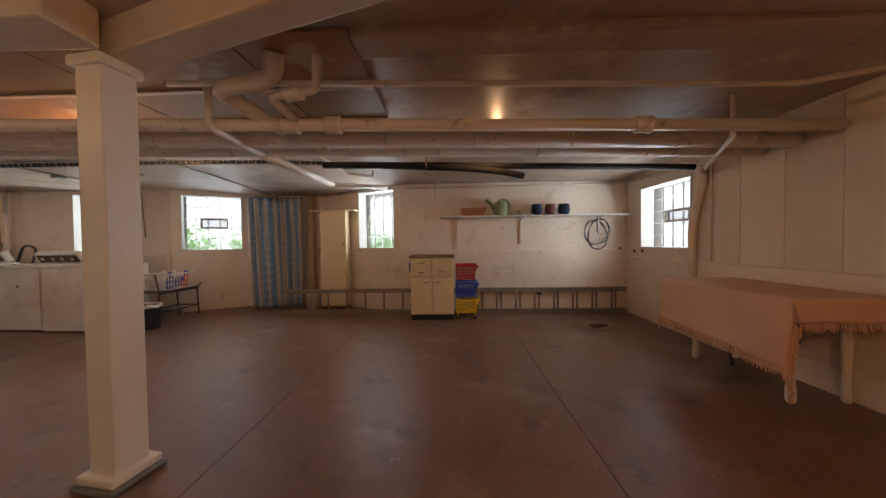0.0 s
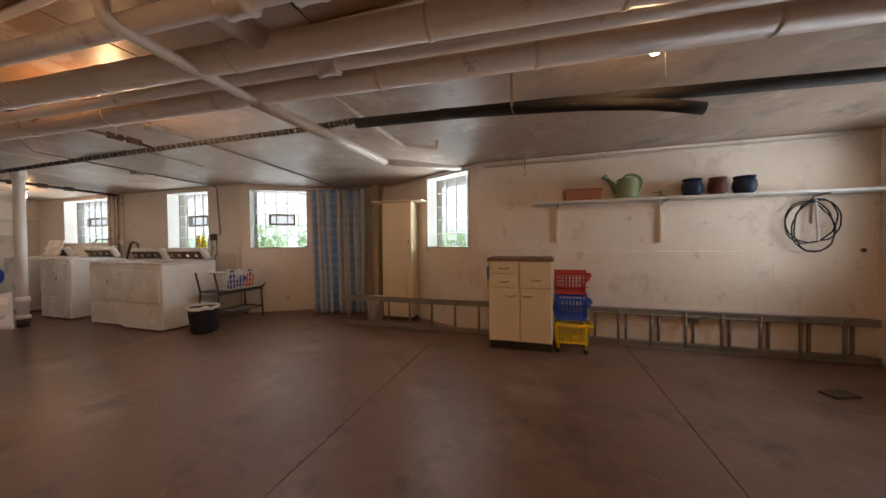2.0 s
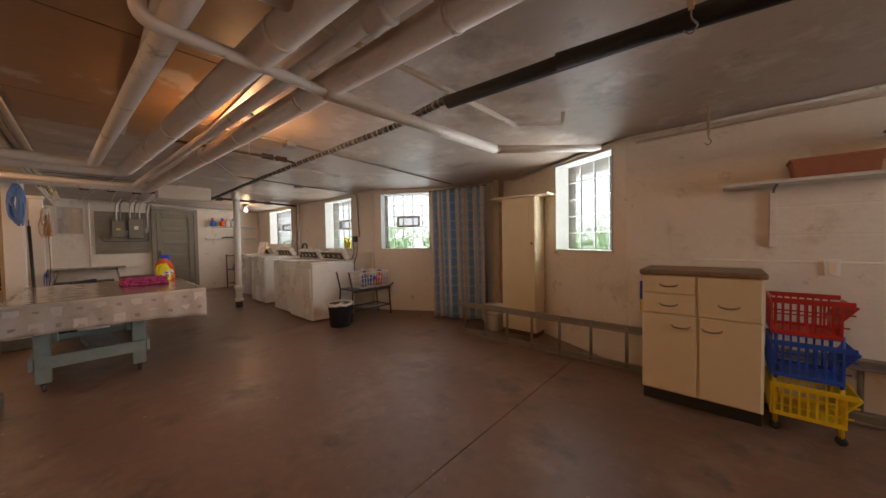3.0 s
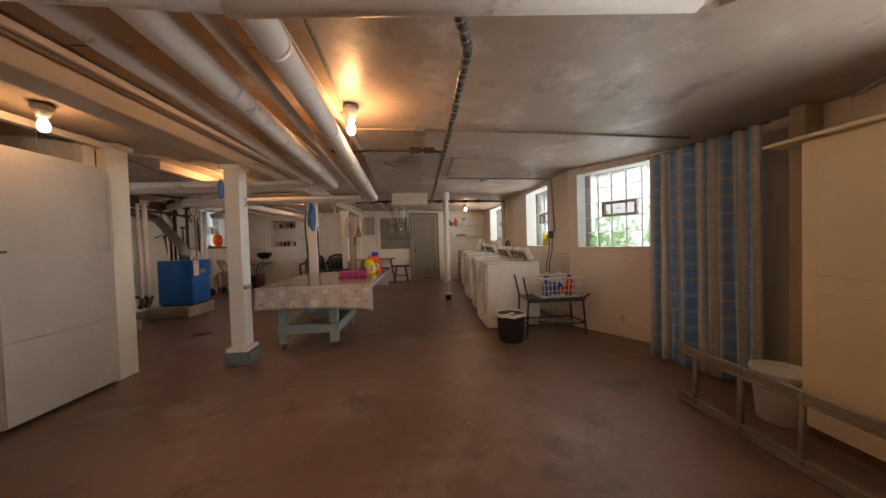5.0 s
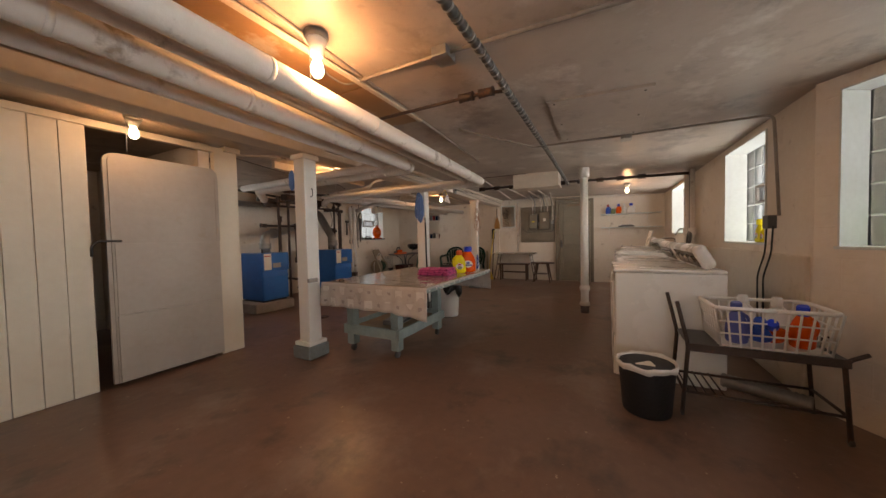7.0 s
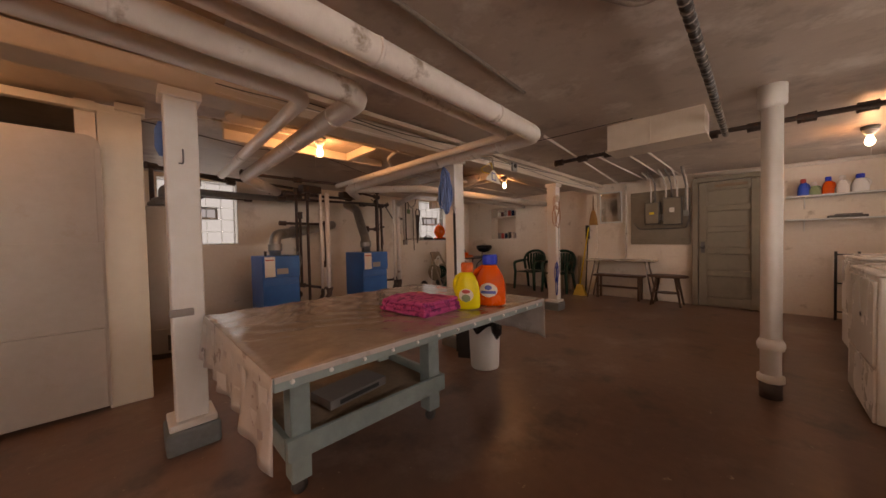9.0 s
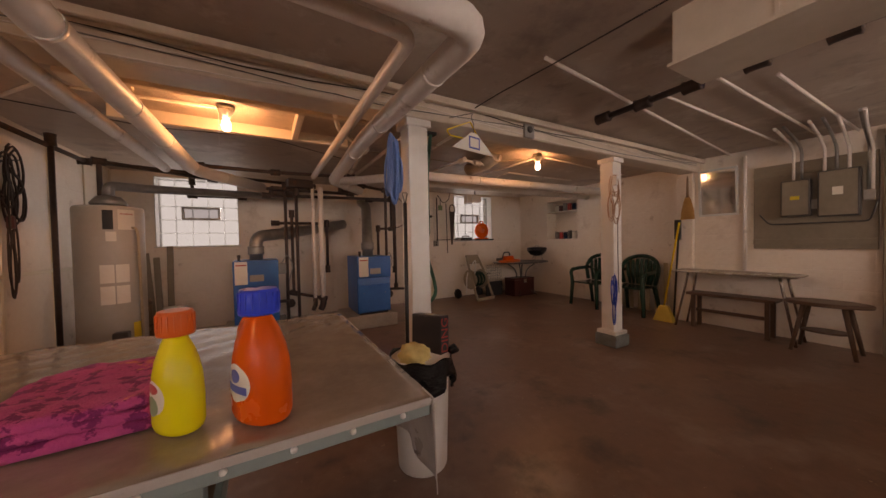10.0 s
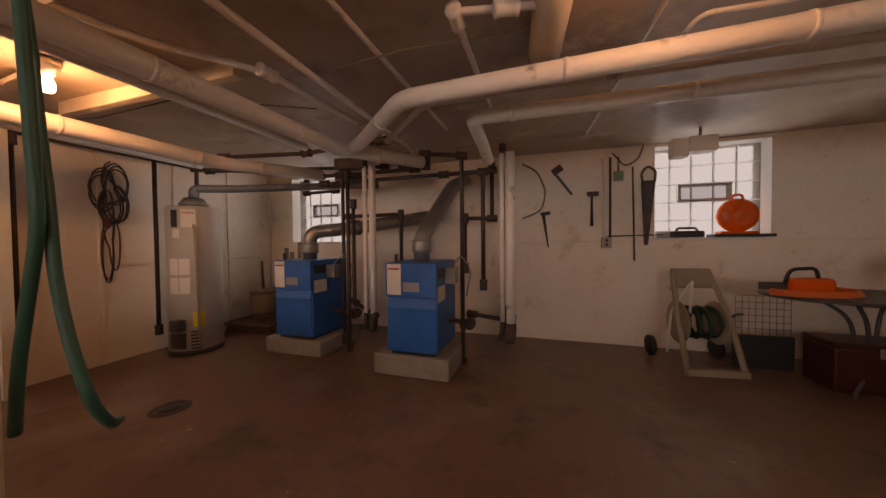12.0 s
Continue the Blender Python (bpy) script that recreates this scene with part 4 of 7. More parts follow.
for n_, x0, x1, z0, z1 in (("drawer", -0.315, -0.005, 0.80, 0.925), ("drawer", -0.315, -0.005, 0.655, 0.795), ("door", 0.0, 0.315, 0.655, 0.925), ("door", -0.315, 0.0, 0.10, 0.648), ("door", 0.005, 0.315, 0.10, 0.648)):
    o = part(n_, bx(B(), x0 + 0.003, x1 - 0.003, 0.0, 0.018, z0, z1, 0.007), CREAM, cab)
    hz = (z0 + z1) / 2 if n_ == "drawer" else (z0 + 0.09 if z0 > 0.5 else z1 - 0.07)
    hx = (x0 + x1) / 2 if n_ == "drawer" or z0 > 0.5 else (x1 - 0.09 if x1 <= 0.0 else x0 + 0.07)
    bow_handle(o, hx, hz)
part("caddy", bx(B(), -0.355, -0.32, 0.12, 0.22, 0.72, 0.86, 0.008), BLUEP, cab, "blue and yellow plastic clips on the side")
part("caddy", bx(B(), -0.352, -0.32, 0.12, 0.22, 0.62, 0.72, 0.008), YELLOW, cab)


def mesh_basket(parent, name, z0, z1, x0, x1, y0, y1, material, lip=0.07):
    """A stacking plastic basket with slots and a scooped front."""
    bm = B()
    t = 0.006
    bx(bm, x0 + 0.02, x1 - 0.05, y0 + 0.02, y1, z0, z0 + t)
    h = z1 - z0
    for y in (y0, y1):
        bx(bm, x0, x1, y - t, y + t, z1 - 0.03, z1, 0.003)
        bx(bm, x0 + 0.01, x1 - 0.05, y - t, y + t, z0, z0 + 0.025, 0.003)
        n = 9
        for k in range(n):
            x = x0 + 0.012 + (x1 - x0 - 0.06) * k / (n - 1)
            bx(bm, x - 0.005, x + 0.005, y - t * 0.7, y + t * 0.7, z0, z1 - 0.02)
        for k in (1, 2):
            z = z0 + h * k / 3
            bx(bm, x0 + 0.005, x1 - 0.04 + 0.02 * k, y - t * 0.7, y + t * 0.7, z - 0.004, z + 0.004)
    for x, zt in ((x0, z1), (x1 - 0.05, z0 + h * 0.45)):
        n = 8
        for k in range(n):
            y = y0 + (y1 - y0) * k / (n - 1)
            bx(bm, x - t * 0.7, x + t * 0.7, y - 0.005, y + 0.005, z0, zt)
        bx(bm, x - t, x + t, y0, y1, zt - 0.02, zt, 0.003)
    # slanting lip
    m = pose(x1 - 0.03, (y0 + y1) / 2, z0 + h * 0.62, 0, 35, 0)
    bx(bm, -0.006, 0.006, (y0 - y1) / 2, (y1 - y0) / 2, -0.07, 0.07, 0.003, m)
    return part(name, bm, material, parent)


bk = thing("basket_stack", "stack of red, blue and yellow plastic baskets on castors", "storage baskets", pose(1.47, 3.52, 0))
b = mesh_basket(bk, "basket", 0.10, 0.30, -0.16, 0.18, -0.15, 0.15, YELLOW)
b["label"] = "yellow plastic basket"
b = mesh_basket(bk, "basket", 0.34, 0.56, -0.16, 0.17, -0.15, 0.15, BLUEP)
b["label"] = "blue plastic basket"
b = mesh_basket(bk, "basket", 0.60, 0.82, -0.16, 0.16, -0.15, 0.15, RED)
b["label"] = "red plastic basket"
for x in (-0.14, 0.12):
    for y in (-0.13, 0.13):
        part("leg", tube(B(), [(x, y, 0.04), (x, y, 0.32)], 0.012, 8), YELLOW, bk)
        part("upright", tube(B(), [(x, y, 0.32), (x, y, 0.62)], 0.009, 8), BLUEP, bk)
        part("castor", lathe(B(), [(0.012, -0.012), (0.024, -0.01), (0.024, 0.01), (0.012, 0.012)], m=pose(x, y, 0.024, 90), seg=14), RUBBER, bk, "black castor")

# aluminium extension ladder lying on edge along the wall
ld = thing("ladder", "long aluminium extension ladder lying on edge along the wall", "ladder")
for y, x0, x1 in ((3.775, -1.52, 4.03), (3.815, 1.55, 4.0)):
    for z in (0.005, 0.345):
        bm = B()
        bx(bm, x0, x1, y - 0.016, y + 0.016, z, z + 0.012, 0.003)
        bx(bm, x0, x1, y - 0.016, y + 0.016, z + 0.053, z + 0.065, 0.003)
        bx(bm, x0, x1, y - 0.004, y + 0.004, z + 0.012, z + 0.053)
        part("rail", bm, ALU, ld)
    n = int((x1 - x0) / 0.305)
    for k in range(n + 1):
        x = x0 + 0.13 + 0.305 * k + (0.06 if x0 > 0 else 0)
        if x < x1 - 0.02:
            part("rung", tube(B(), [(x, y, 0.03), (x, y, 0.39)], 0.015, 10), ALU, ld)
part("hook", bx(B(), 2.6, 2.68, 3.755, 3.80, 0.30, 0.34, 0.004), DARK, ld)

# shelf and what stands on it
sh = thing("wall_shelf", "long white-painted wall shelf on steel brackets", "shelf")
part("board", bx(B(), 1.08, 4.02, 3.62, 3.855, 1.545, 1.567, 0.004), FRAMEWHITE, sh)
for x in (1.35, 2.38, 3.6):
    part("bracket", tube(B(), bend([(x, 3.852, 1.28), (x, 3.845, 1.53), (x, 3.65, 1.54)], 0.03), 0.008, 8), VENT, sh)
part("batten", bx(B(), 2.36, 2.40, 3.835, 3.858, 1.12, 1.50, 0.003), WALL, sh)
part("batten", bx(B(), 1.33, 1.37, 3.835, 3.858, 1.12, 1.50, 0.003), WALL, sh)
SZ = 1.568
t = thing("planter", "rectangular terracotta window-box planter on the shelf", "planter", pose(1.60, 3.73, SZ))
bm = bx(B(), -0.17, 0.17, -0.07, 0.07, 0, 0.11, 0.006)
bmesh.ops.transform(bm, matrix=Matrix.Diagonal((1.1, 1.1, 1, 1)), verts=[v for v in bm.verts if v.co.z > 0.06])
part("tub", bm, TERRA, t)
part("rim", bx(B(), -0.195, 0.195, -0.085, 0.085, 0.105, 0.125, 0.005), TERRA, t)
t = thing("watering_can", "sage-green plastic watering can on the shelf", "watering can", pose(2.03, 3.73, SZ))
part("body", lathe(B(), [(0.10, 0), (0.112, 0.02), (0.105, 0.12), (0.095, 0.2), (0.085, 0.215)], squash=(1, 0.75)), SAGE, t)
part("spout", tube(B(), [(-0.07, 0, 0.06), (-0.14, 0, 0.17), (-0.2, 0, 0.235)], [0.035, 0.022, 0.016], 12), SAGE, t)
part("rose", tube(B(), [(-0.195, 0, 0.228), (-0.215, 0, 0.25), (-0.222, 0, 0.257)], [0.018, 0.035, 0.03], 14), SAGE, t)
part("handle", tube(B(), bend([(-0.05, 0, 0.205), (0.0, 0, 0.26), (0.10, 0, 0.25), (0.15, 0, 0.16), (0.10, 0, 0.06)], 0.06), 0.013, 10), SAGE, t)
t = thing("sprinkler", "small green lawn sprinkler on the shelf", "sprinkler", pose(2.33, 3.70, SZ))
part("base", lathe(B(), [(0.06, 0), (0.055, 0.012), (0.02, 0.02), (0.012, 0.06), (0.018, 0.07), (0.004, 0.075)]), SAGE, t)
part("arm", tube(B(), [(-0.07, 0, 0.05), (0.07, 0, 0.062)], 0.006, 8), SAGE, t)
for x, r, m_, lab in ((2.60, 0.085, NAVY, "round dark blue glazed flower pot on the shelf"), (2.81, 0.075, MAROON, "brownish-red glazed flower pot on the shelf"), (3.02, 0.09, NAVY, "large dark blue glazed flower pot on the shelf")):
    t = thing("flower_pot", lab, "flower pot", pose(x, 3.72, SZ), "glazed pots on the shelf")
    part("pot", lathe(B(), [(r * 0.7, 0), (r * 0.95, 0.03), (r * 1.05, 0.07), (r * 1.0, 0.12), (r * 0.85, 0.15)]), m_, t)
    part("rim", lathe(B(), [(r * 0.86, 0.148), (r * 0.95, 0.152), (r * 0.95, 0.168), (r * 0.8, 0.17)]), m_, t)
t = thing("cable_coil", "coil of thin dark cable hung from the shelf", "cable")
part("coil", tube(B(), coil((3.58, 3.80, 1.27), 0.165, 4, wob=0.22, seed=3, drop=1.25), 0.006, 7), RUBBER, t)
part("tie", tube(B(), [(3.60, 3.81, 1.50), (3.60, 3.80, 1.40), (3.62, 3.80, 1.1)], 0.012, 8), WHITEP, t)
t = thing("wall_outlet", "white electrical outlet on the wall", "outlet", pose(1.62, 3.834, 0.98))
part("plate", bx(B(), -0.035, 0.035, -0.006, 0.002, -0.055, 0.055, 0.003), WHITEP, t)
part("socket", bx(B(), -0.018, 0.018, -0.009, -0.006, -0.035, 0.035, 0.002), CREAM, t)
for x, y, z in ((3.95, 3.83, 1.02), (4.05, 3.6, 0.98), (4.05, 3.4, 0.99)):
    t = thing("wall_bolt", "rusty bolt stub in the wall", "bolt", pose(x, y, z))
    part("stub", tube(B(), [(0.02, 0.03, 0), (-0.02, -0.03, 0.01)], 0.018, 8), IRON, t)
t = thing("floor_drain_plug", "small dark metal lid on the floor", "drain cover", pose(3.22, 2.98, 0.0, 0, 0, 20))
part("lid", bx(B(), -0.10, 0.10, -0.055, 0.055, 0.0, 0.018, 0.006), IRON, t)
part("patch", lathe(B(), [(0.30, -0.004), (0.28, 0.0015), (0.1, 0.002)], squash=(1.25, 0.9)), FLOOR, t, "pale cement patch")

# narrow tall cupboard
cu = thing("tall_cupboard", "narrow cream-painted tall cupboard with a board on top", "cupboard", pose(-0.82, 4.12, 0))
part("body", bx(B(), -0.23, 0.23, 0.018, 0.27, 0.06, 1.72, 0.004), CREAM, cu)
part("plinth", bx(B(), -0.22, 0.22, 0.04, 0.26, 0, 0.06), DARKWOOD, cu)
dd = part("door", bx(B(), -0.225, 0.225, 0.0, 0.018, 0.07, 1.71, 0.005), CREAM, cu)
for x0, x1, z0, z1 in ((-0.15, 0.15, 0.95, 1.6), (-0.15, 0.15, 0.2, 0.85)):
    part("panel", bx(B(), x0, x1, -0.004, 0.0, z0, z1, 0.003), CREAM, dd)
part("knob", lathe(B(), [(0.008, 0), (0.014, 0.012), (0.012, 0.02), (0.003, 0.022)], m=pose(0.19, -0.002, 1.15, 90)), DARKWOOD, dd)
part("top_board", bx(B(), -0.40, 0.40, -0.04, 0.26, 1.72, 1.742, 0.004), CREAM, cu)
t = thing("pail", "white plastic pail on the floor", "bucket", pose(-1.20, 4.17, 0))
part("body", lathe(B(), [(0.11, 0), (0.135, 0.30), (0.145, 0.31), (0.145, 0.33), (0.13, 0.33), (0.12, 0.30)]), WHITEP, t)
part("bail", tube(B(), bend([(-0.14, 0, 0.30), (-0.12, -0.13, 0.22), (0.12, -0.13, 0.22), (0.14, 0, 0.30)], 0.06), 0.003, 6), WIRE, t)

# curtain across the bay
ct = thing("curtain", "blue and cream striped curtain hung from a thin rod", "curtain")
c0, c1 = Vector((-2.45, 4.31, 0)), Vector((-1.55, 4.47, 0))
cd = c1 - c0
cn = Vector((cd.y, -cd.x, 0)).normalized()
bm = B()
uvl = bm.loops.layers.uv.new("UVMap")
NU, NV = 120, 14
gv = []
for j in range(NV + 1):
    v = j / NV
    z = 0.018 + (2.0 - 0.018) * v
    row = []
    for i in range(NU + 1):
        u = i / NU
        amp = 0.022 + 0.016 * (1 - v)
        off = amp * math.sin(u * 54 + 0.7 * math.sin(u * 9)) + 0.022 * math.sin(u * 19 + 1.2 + 0.5 * v) * (1 - 0.5 * v)
        spread = Vector((0.18 - 0.14 * u, -0.14 + 0.11 * u, 0)) * (1 - v)
        row.append(bm.verts.new(c0 + cd * u + spread + cn * (off + 0.02) + Vector((0, 0, z + 0.012 * math.sin(u * 54) * (1 if j == 0 else 0)))))
    gv.append(row)
for j in range(NV):
    for i in range(NU):
        f = bm.faces.new((gv[j][i], gv[j][i + 1], gv[j + 1][i + 1], gv[j + 1][i]))
        f.smooth = True
        for lp, (du, dv) in zip(f.loops, ((0, 0), (1, 0), (1, 1), (0, 1))):
            lp[uvl].uv = ((i + du) / NU, (j + dv) / NV)
cloth = part("cloth", bm, CURTAIN, ct)
so = cloth.modifiers.new("thickness", "SOLIDIFY")
so.thickness = 0.003
rod0, rod1 = c0 - cd.normalized() * 0.06 + Vector((0, 0, 2.005)), c1 + cd.normalized() * 0.04 + Vector((0, 0, 2.005))
part("rod", tube(B(), [rod0, rod1], 0.009, 8), DARKWOOD, ct)
for k in range(12):
    p = c0 + cd * ((k + 0.5) / 12) + Vector((0, 0, 2.0))
    part("ring", tube(B(), [p + Vector((0, 0.014 * math.cos(a), 0.014 * math.sin(a))) for a in [i * 0.7 for i in range(10)]], 0.003, 5), DARK, ct)
t = thing("cupboard_side", "tall pale wooden post beside the curtain", "post", pose(-1.42, 4.62, 0))
part("post", bx(B(), -0.05, 0.05, -0.04, 0.1, 0, 2.08, 0.005), LIGHTWOOD, t)
t = thing("light_switch", "small black switch on the wall", "switch", pose(-1.27, 4.70, 1.02))
part("plate", bx(B(), -0.03, 0.03, -0.02, 0.03, -0.05, 0.05, 0.004), BLACK, t)

# table under a fringed peach cloth
tb = thing("folding_table", "white-legged table by the wall under a cloth", "table", pose(3.70, 1.32, 0))
part("top", bx(B(), -0.32, 0.32, -0.58, 0.56, 0.74, 0.77, 0.004), LIGHTWOOD, tb)
for x in (-0.08, 0.30):
    for y in (-0.36, 0.50):
        part("leg", lathe(B(), [(0.022, 0), (0.03, 0.02), (0.03, 0.1), (0.024, 0.14), (0.034, 0.5), (0.036, 0.74)], c=(x, y, 0), seg=14), POST, tb)
for x, y0, y1 in ((0.05, -0.2, -0.36), (0.05, 0.25, 0.4)):
    part("brace", tube(B(), [(x, y0, 0.02), (x, y1, 0.74)], 0.012, 8), DARK, tb)
cl = thing("tablecloth", "peach cotton tablecloth with a knotted fringe", "tablecloth", pose(3.70, 1.32, 0))
bm = B()
NX_, NY_ = 40, 60
gv = []
hangw, hange = 0.50, 0.02
for i in range(NX_ + 1):
    row = []
    for j in range(NY_ + 1):
        a = -0.33 - hangw + (0.66 + hangw + hange) * i / NX_
        b_ = -0.60 - 0.16 + (1.18 + 0.16 + 0.10) * j / NY_
        x, y, z = a, b_, 0.776
        skew = 0.10 * max(0.0, (0.25 - b_)) if a < -0.33 else 0.0
        if a < -0.33:
            dd_ = (-0.33 - a) * (0.78 + skew)
            x = -0.335 - 0.012 - 0.10 * dd_ - 0.014 * math.sin(b_ * 9) * dd_ * 2
            z = 0.776 - dd_
        if b_ < -0.60:
            e = -0.60 - b_
            y = -0.605 - 0.015 * math.sin(a * 12) * e * 4
            z -= e * 0.95
        if b_ > 0.58:
            e = b_ - 0.58
            y = 0.585
            z -= e * 0.9
        if a < -0.33 and b_ < -0.52:
            x += 0.05 * min(1, (-0.52 - b_) * 5)
        row.append(bm.verts.new((x, y, z + 0.004 * math.sin(a * 17) * math.cos(b_ * 13))))
    gv.append(row)
for i in range(NX_):
    for j in range(NY_):
        f = bm.faces.new((gv[i][j], gv[i + 1][j], gv[i + 1][j + 1], gv[i][j + 1]))
        f.smooth = True
edge = [v.co.copy() for v in gv[0]] + [r[0].co.copy() for r in gv]
part("cloth", bm, PEACH, cl).modifiers.new("thickness", "SOLIDIFY").thickness = 0.003
rnd = random.Random(8)
bm = B()
for a, b_ in zip(edge, edge[1:]):
    if (a - b_).length > 0.1:
        continue
    for k in range(2):
        p = a.lerp(b_, k / 2)
        tube(bm, [p, p + Vector((rnd.uniform(-0.01, 0.01), rnd.uniform(-0.01, 0.01), -0.03)), p + Vector((rnd.uniform(-0.015, 0.015), rnd.uniform(-0.015, 0.015), -rnd.uniform(0.05, 0.07)))], [0.004, 0.005, 0.003], 5)
part("fringe", bm, PEACH, cl, "knotted fringe")
# shallow board joints of the panelled east wall
bd = thing("wall_east_boards", "cream-painted boarding on the wall", "boarding", kind="structure")
ys = [2.10, 1.86, 1.45, 1.05, 0.62, 0.2, -0.25, -0.7, -1.15]
for a, b in zip(ys, ys[1:]):
    part("board", bx(B(), EAST - 0.012, EAST + 0.01, b + 0.003, a - 0.003, 0.905, 2.2, 0.004), PLANK, bd)

# ---- work table in the middle ----
wt = thing("work_table", "large work table on a grey-green timber frame with castors", "table")
X0, X1, Y0, Y1, TZ = -4.54, -2.87, 0.12, 1.35, 0.755
part("tabletop", bx(B(), X0, X1, Y0, Y1, TZ - 0.045, TZ, 0.004), GREENWOOD, wt)
LX, LY = (-3.93, -3.10), (0.30, 0.87)
for x in LX:
    for y in LY:
        lg = part("leg", bx(B(), x - 0.045, x + 0.045, y - 0.045, y + 0.045, 0.08, TZ - 0.045, 0.005), GREENWOOD, wt)
        part("castor", lathe(B(), [(0.01, -0.014), (0.036, -0.012), (0.036, 0.012), (0.01, 0.014)], m=pose(x, y, 0.038, 90), seg=16), DARK, lg, "small steel castor")
        part("fork", bx(B(), x - 0.012, x + 0.012, y - 0.02, y + 0.02, 0.05, 0.085, 0.003), DARK, lg)
for y in LY:
    s_ = 1 if y > 0.5 else -1
    part("rail", bx(B(), LX[0] - 0.07, LX[1] + 0.07, y + (0.047 if s_ > 0 else -0.072), y + (0.072 if s_ > 0 else -0.047), 0.20, 0.30, 0.004), GREENWOOD, wt)
for x in LX:
    s_ = 1 if x > -3.5 else -1
    part("cross_rail", bx(B(), x + (0.047 if s_ > 0 else -0.072), x + (0.072 if s_ > 0 else -0.047), LY[0] - 0.04, LY[1] + 0.04, 0.20, 0.30, 0.004), GREENWOOD, wt)
part("lower_shelf", bx(B(), LX[0] - 0.04, LX[1] + 0.04, LY[0] - 0.04, LY[1] + 0.04, 0.235, 0.25, 0.002), WOOD, wt)
part("apron", bx(B(), -4.2, -2.98, 0.95, 0.975, TZ - 0.13, TZ - 0.046, 0.003), GREENWOOD, wt)
t = thing("flat_box", "flat printed box on the lower shelf", "box", pose(-3.5, 0.62, 0.252, 0, 0, 8))
part("carton", bx(B(), -0.2, 0.2, -0.1, 0.1, 0, 0.05, 0.003), GREYBOX, t)
part("print", bx(B(), -0.14, 0.14, 0.1, 0.102, 0.012, 0.036), BLACK, t)

# clear vinyl over a patterned cloth
vc = thing("vinyl_tablecloth", "glossy clear vinyl over a patterned cloth, tacked along the edge", "tablecloth")
bm = B()
NX_, NY_ = 56, 40
gv = []
for i in range(NX_ + 1):
    row = []
    for j in range(NY_ + 1):
        x, y = X0 - 0.006 + (X1 - X0 + 0.012) * i / NX_, Y0 - 0.006 + (Y1 - Y0 + 0.012) * j / NY_
        e = min((y - Y0), (Y1 - y), 0.2)
        row.append(bm.verts.new((x, y, TZ + 0.006 + 0.0022 * math.sin(x * 31 + 3 * math.sin(y * 7)) * math.cos(y * 27 + 2 * math.sin(x * 5)) + (0.006 * math.sin(x * 24) * max(0, 0.05 - e) * 12))))
    gv.append(row)
for i in range(NX_):
    for j in range(NY_):
        f = bm.faces.new((gv[i][j], gv[i + 1][j], gv[i + 1][j + 1], gv[i][j + 1]))
        f.smooth = True
top_ = part("top_sheet", bm, VINYL, vc)
top_.modifiers.new("thickness", "SOLIDIFY").thickness = 0.003


def drape(x, side, drop, flare):
    """A hanging end of the cloth with soft folds, longer at its free corner."""
    bm = B()
    gv = []
    n, k = 60, 8
    for j in range(n + 1):
        u = j / n
        y = Y0 - 0.01 + (Y1 - Y0 + 0.02) * u
        row = []
        for i in range(k + 1):
            v = i / k
            d = drop * (1 + 0.22 * u ** 6 * flare) * v
            fold = (0.012 * math.sin(u * 40 + 1.3) + 0.008 * math.sin(u * 17)) * v
            row.append(bm.verts.new((x + side * (0.006 + fold + 0.02 * v), y + 0.012 * v * math.sin(u * 22), TZ + 0.006 - d)))
        gv.append(row)
    for a, b in zip(gv, gv[1:]):
        for i in range(k):
            f = bm.faces.new((a[i], a[i + 1], b[i + 1], b[i]))
            f.smooth = True
    o = part("hanging_end", bm, VINYLSIDE, vc, "hanging end printed with pale squares")
    o.modifiers.new("thickness", "SOLIDIFY").thickness = 0.003
    # printed squares in two rows
    for r_, z in enumerate((TZ - 0.07, TZ - 0.18)):
        for c_ in range(11):
            y = Y0 + 0.06 + 0.112 * c_
            u = (y - Y0) / (Y1 - Y0)
            v = (TZ - z) / drop
            off = (0.012 * math.sin(u * 40 + 1.3) + 0.008 * math.sin(u * 17)) * v + 0.02 * v
            xx = x + side * (0.006 + off + 0.0035)
            s_ = 0.038 if (c_ + r_) % 2 == 0 else 0.017
            tilt = math.degrees(math.atan2(side * (0.012 * 40 * math.cos(u * 40 + 1.3) + 0.008 * 17 * math.cos(u * 17)) * v / (Y1 - Y0), 1))
            part("printed_square", bx(B(), -0.0005, 0.0005, -s_, s_, -s_, s_), VINYLSQ if s_ > 0.02 else VINYLMARK, o, at=pose(xx, y, z, 0, 0, -tilt))


drape(X1, 1, 0.24, 1.0)
drape(X0, -1, 0.24, 0.6)
bm = B()
bx(bm, X0, X1, Y1 + 0.004, Y1 + 0.008, TZ - 0.014, TZ + 0.006, 0.002)
part("edge_fold", bm, VINYLSIDE, vc)
for k in range(13):
    x = X0 + 0.08 + k * 0.128
    part("tack", lathe(B(), [(0.008, 0), (0.007, 0.004), (0.002, 0.006)], m=pose(x, Y1 + 0.001, TZ - 0.024, -90), seg=10), WHITEP, vc)
CT = TZ + 0.0095


def body_profile(w, hb):
    return [(w * 0.80, 0), (w * 0.94, 0.006), (w, 0.018), (w * 1.0, hb * 0.35), (w * 0.95, hb * 0.55), (w * 0.84, hb * 0.70), (w * 0.68, hb * 0.82), (w * 0.46, hb * 0.94), (w * 0.38, hb * 0.97), (w * 0.36, hb)]


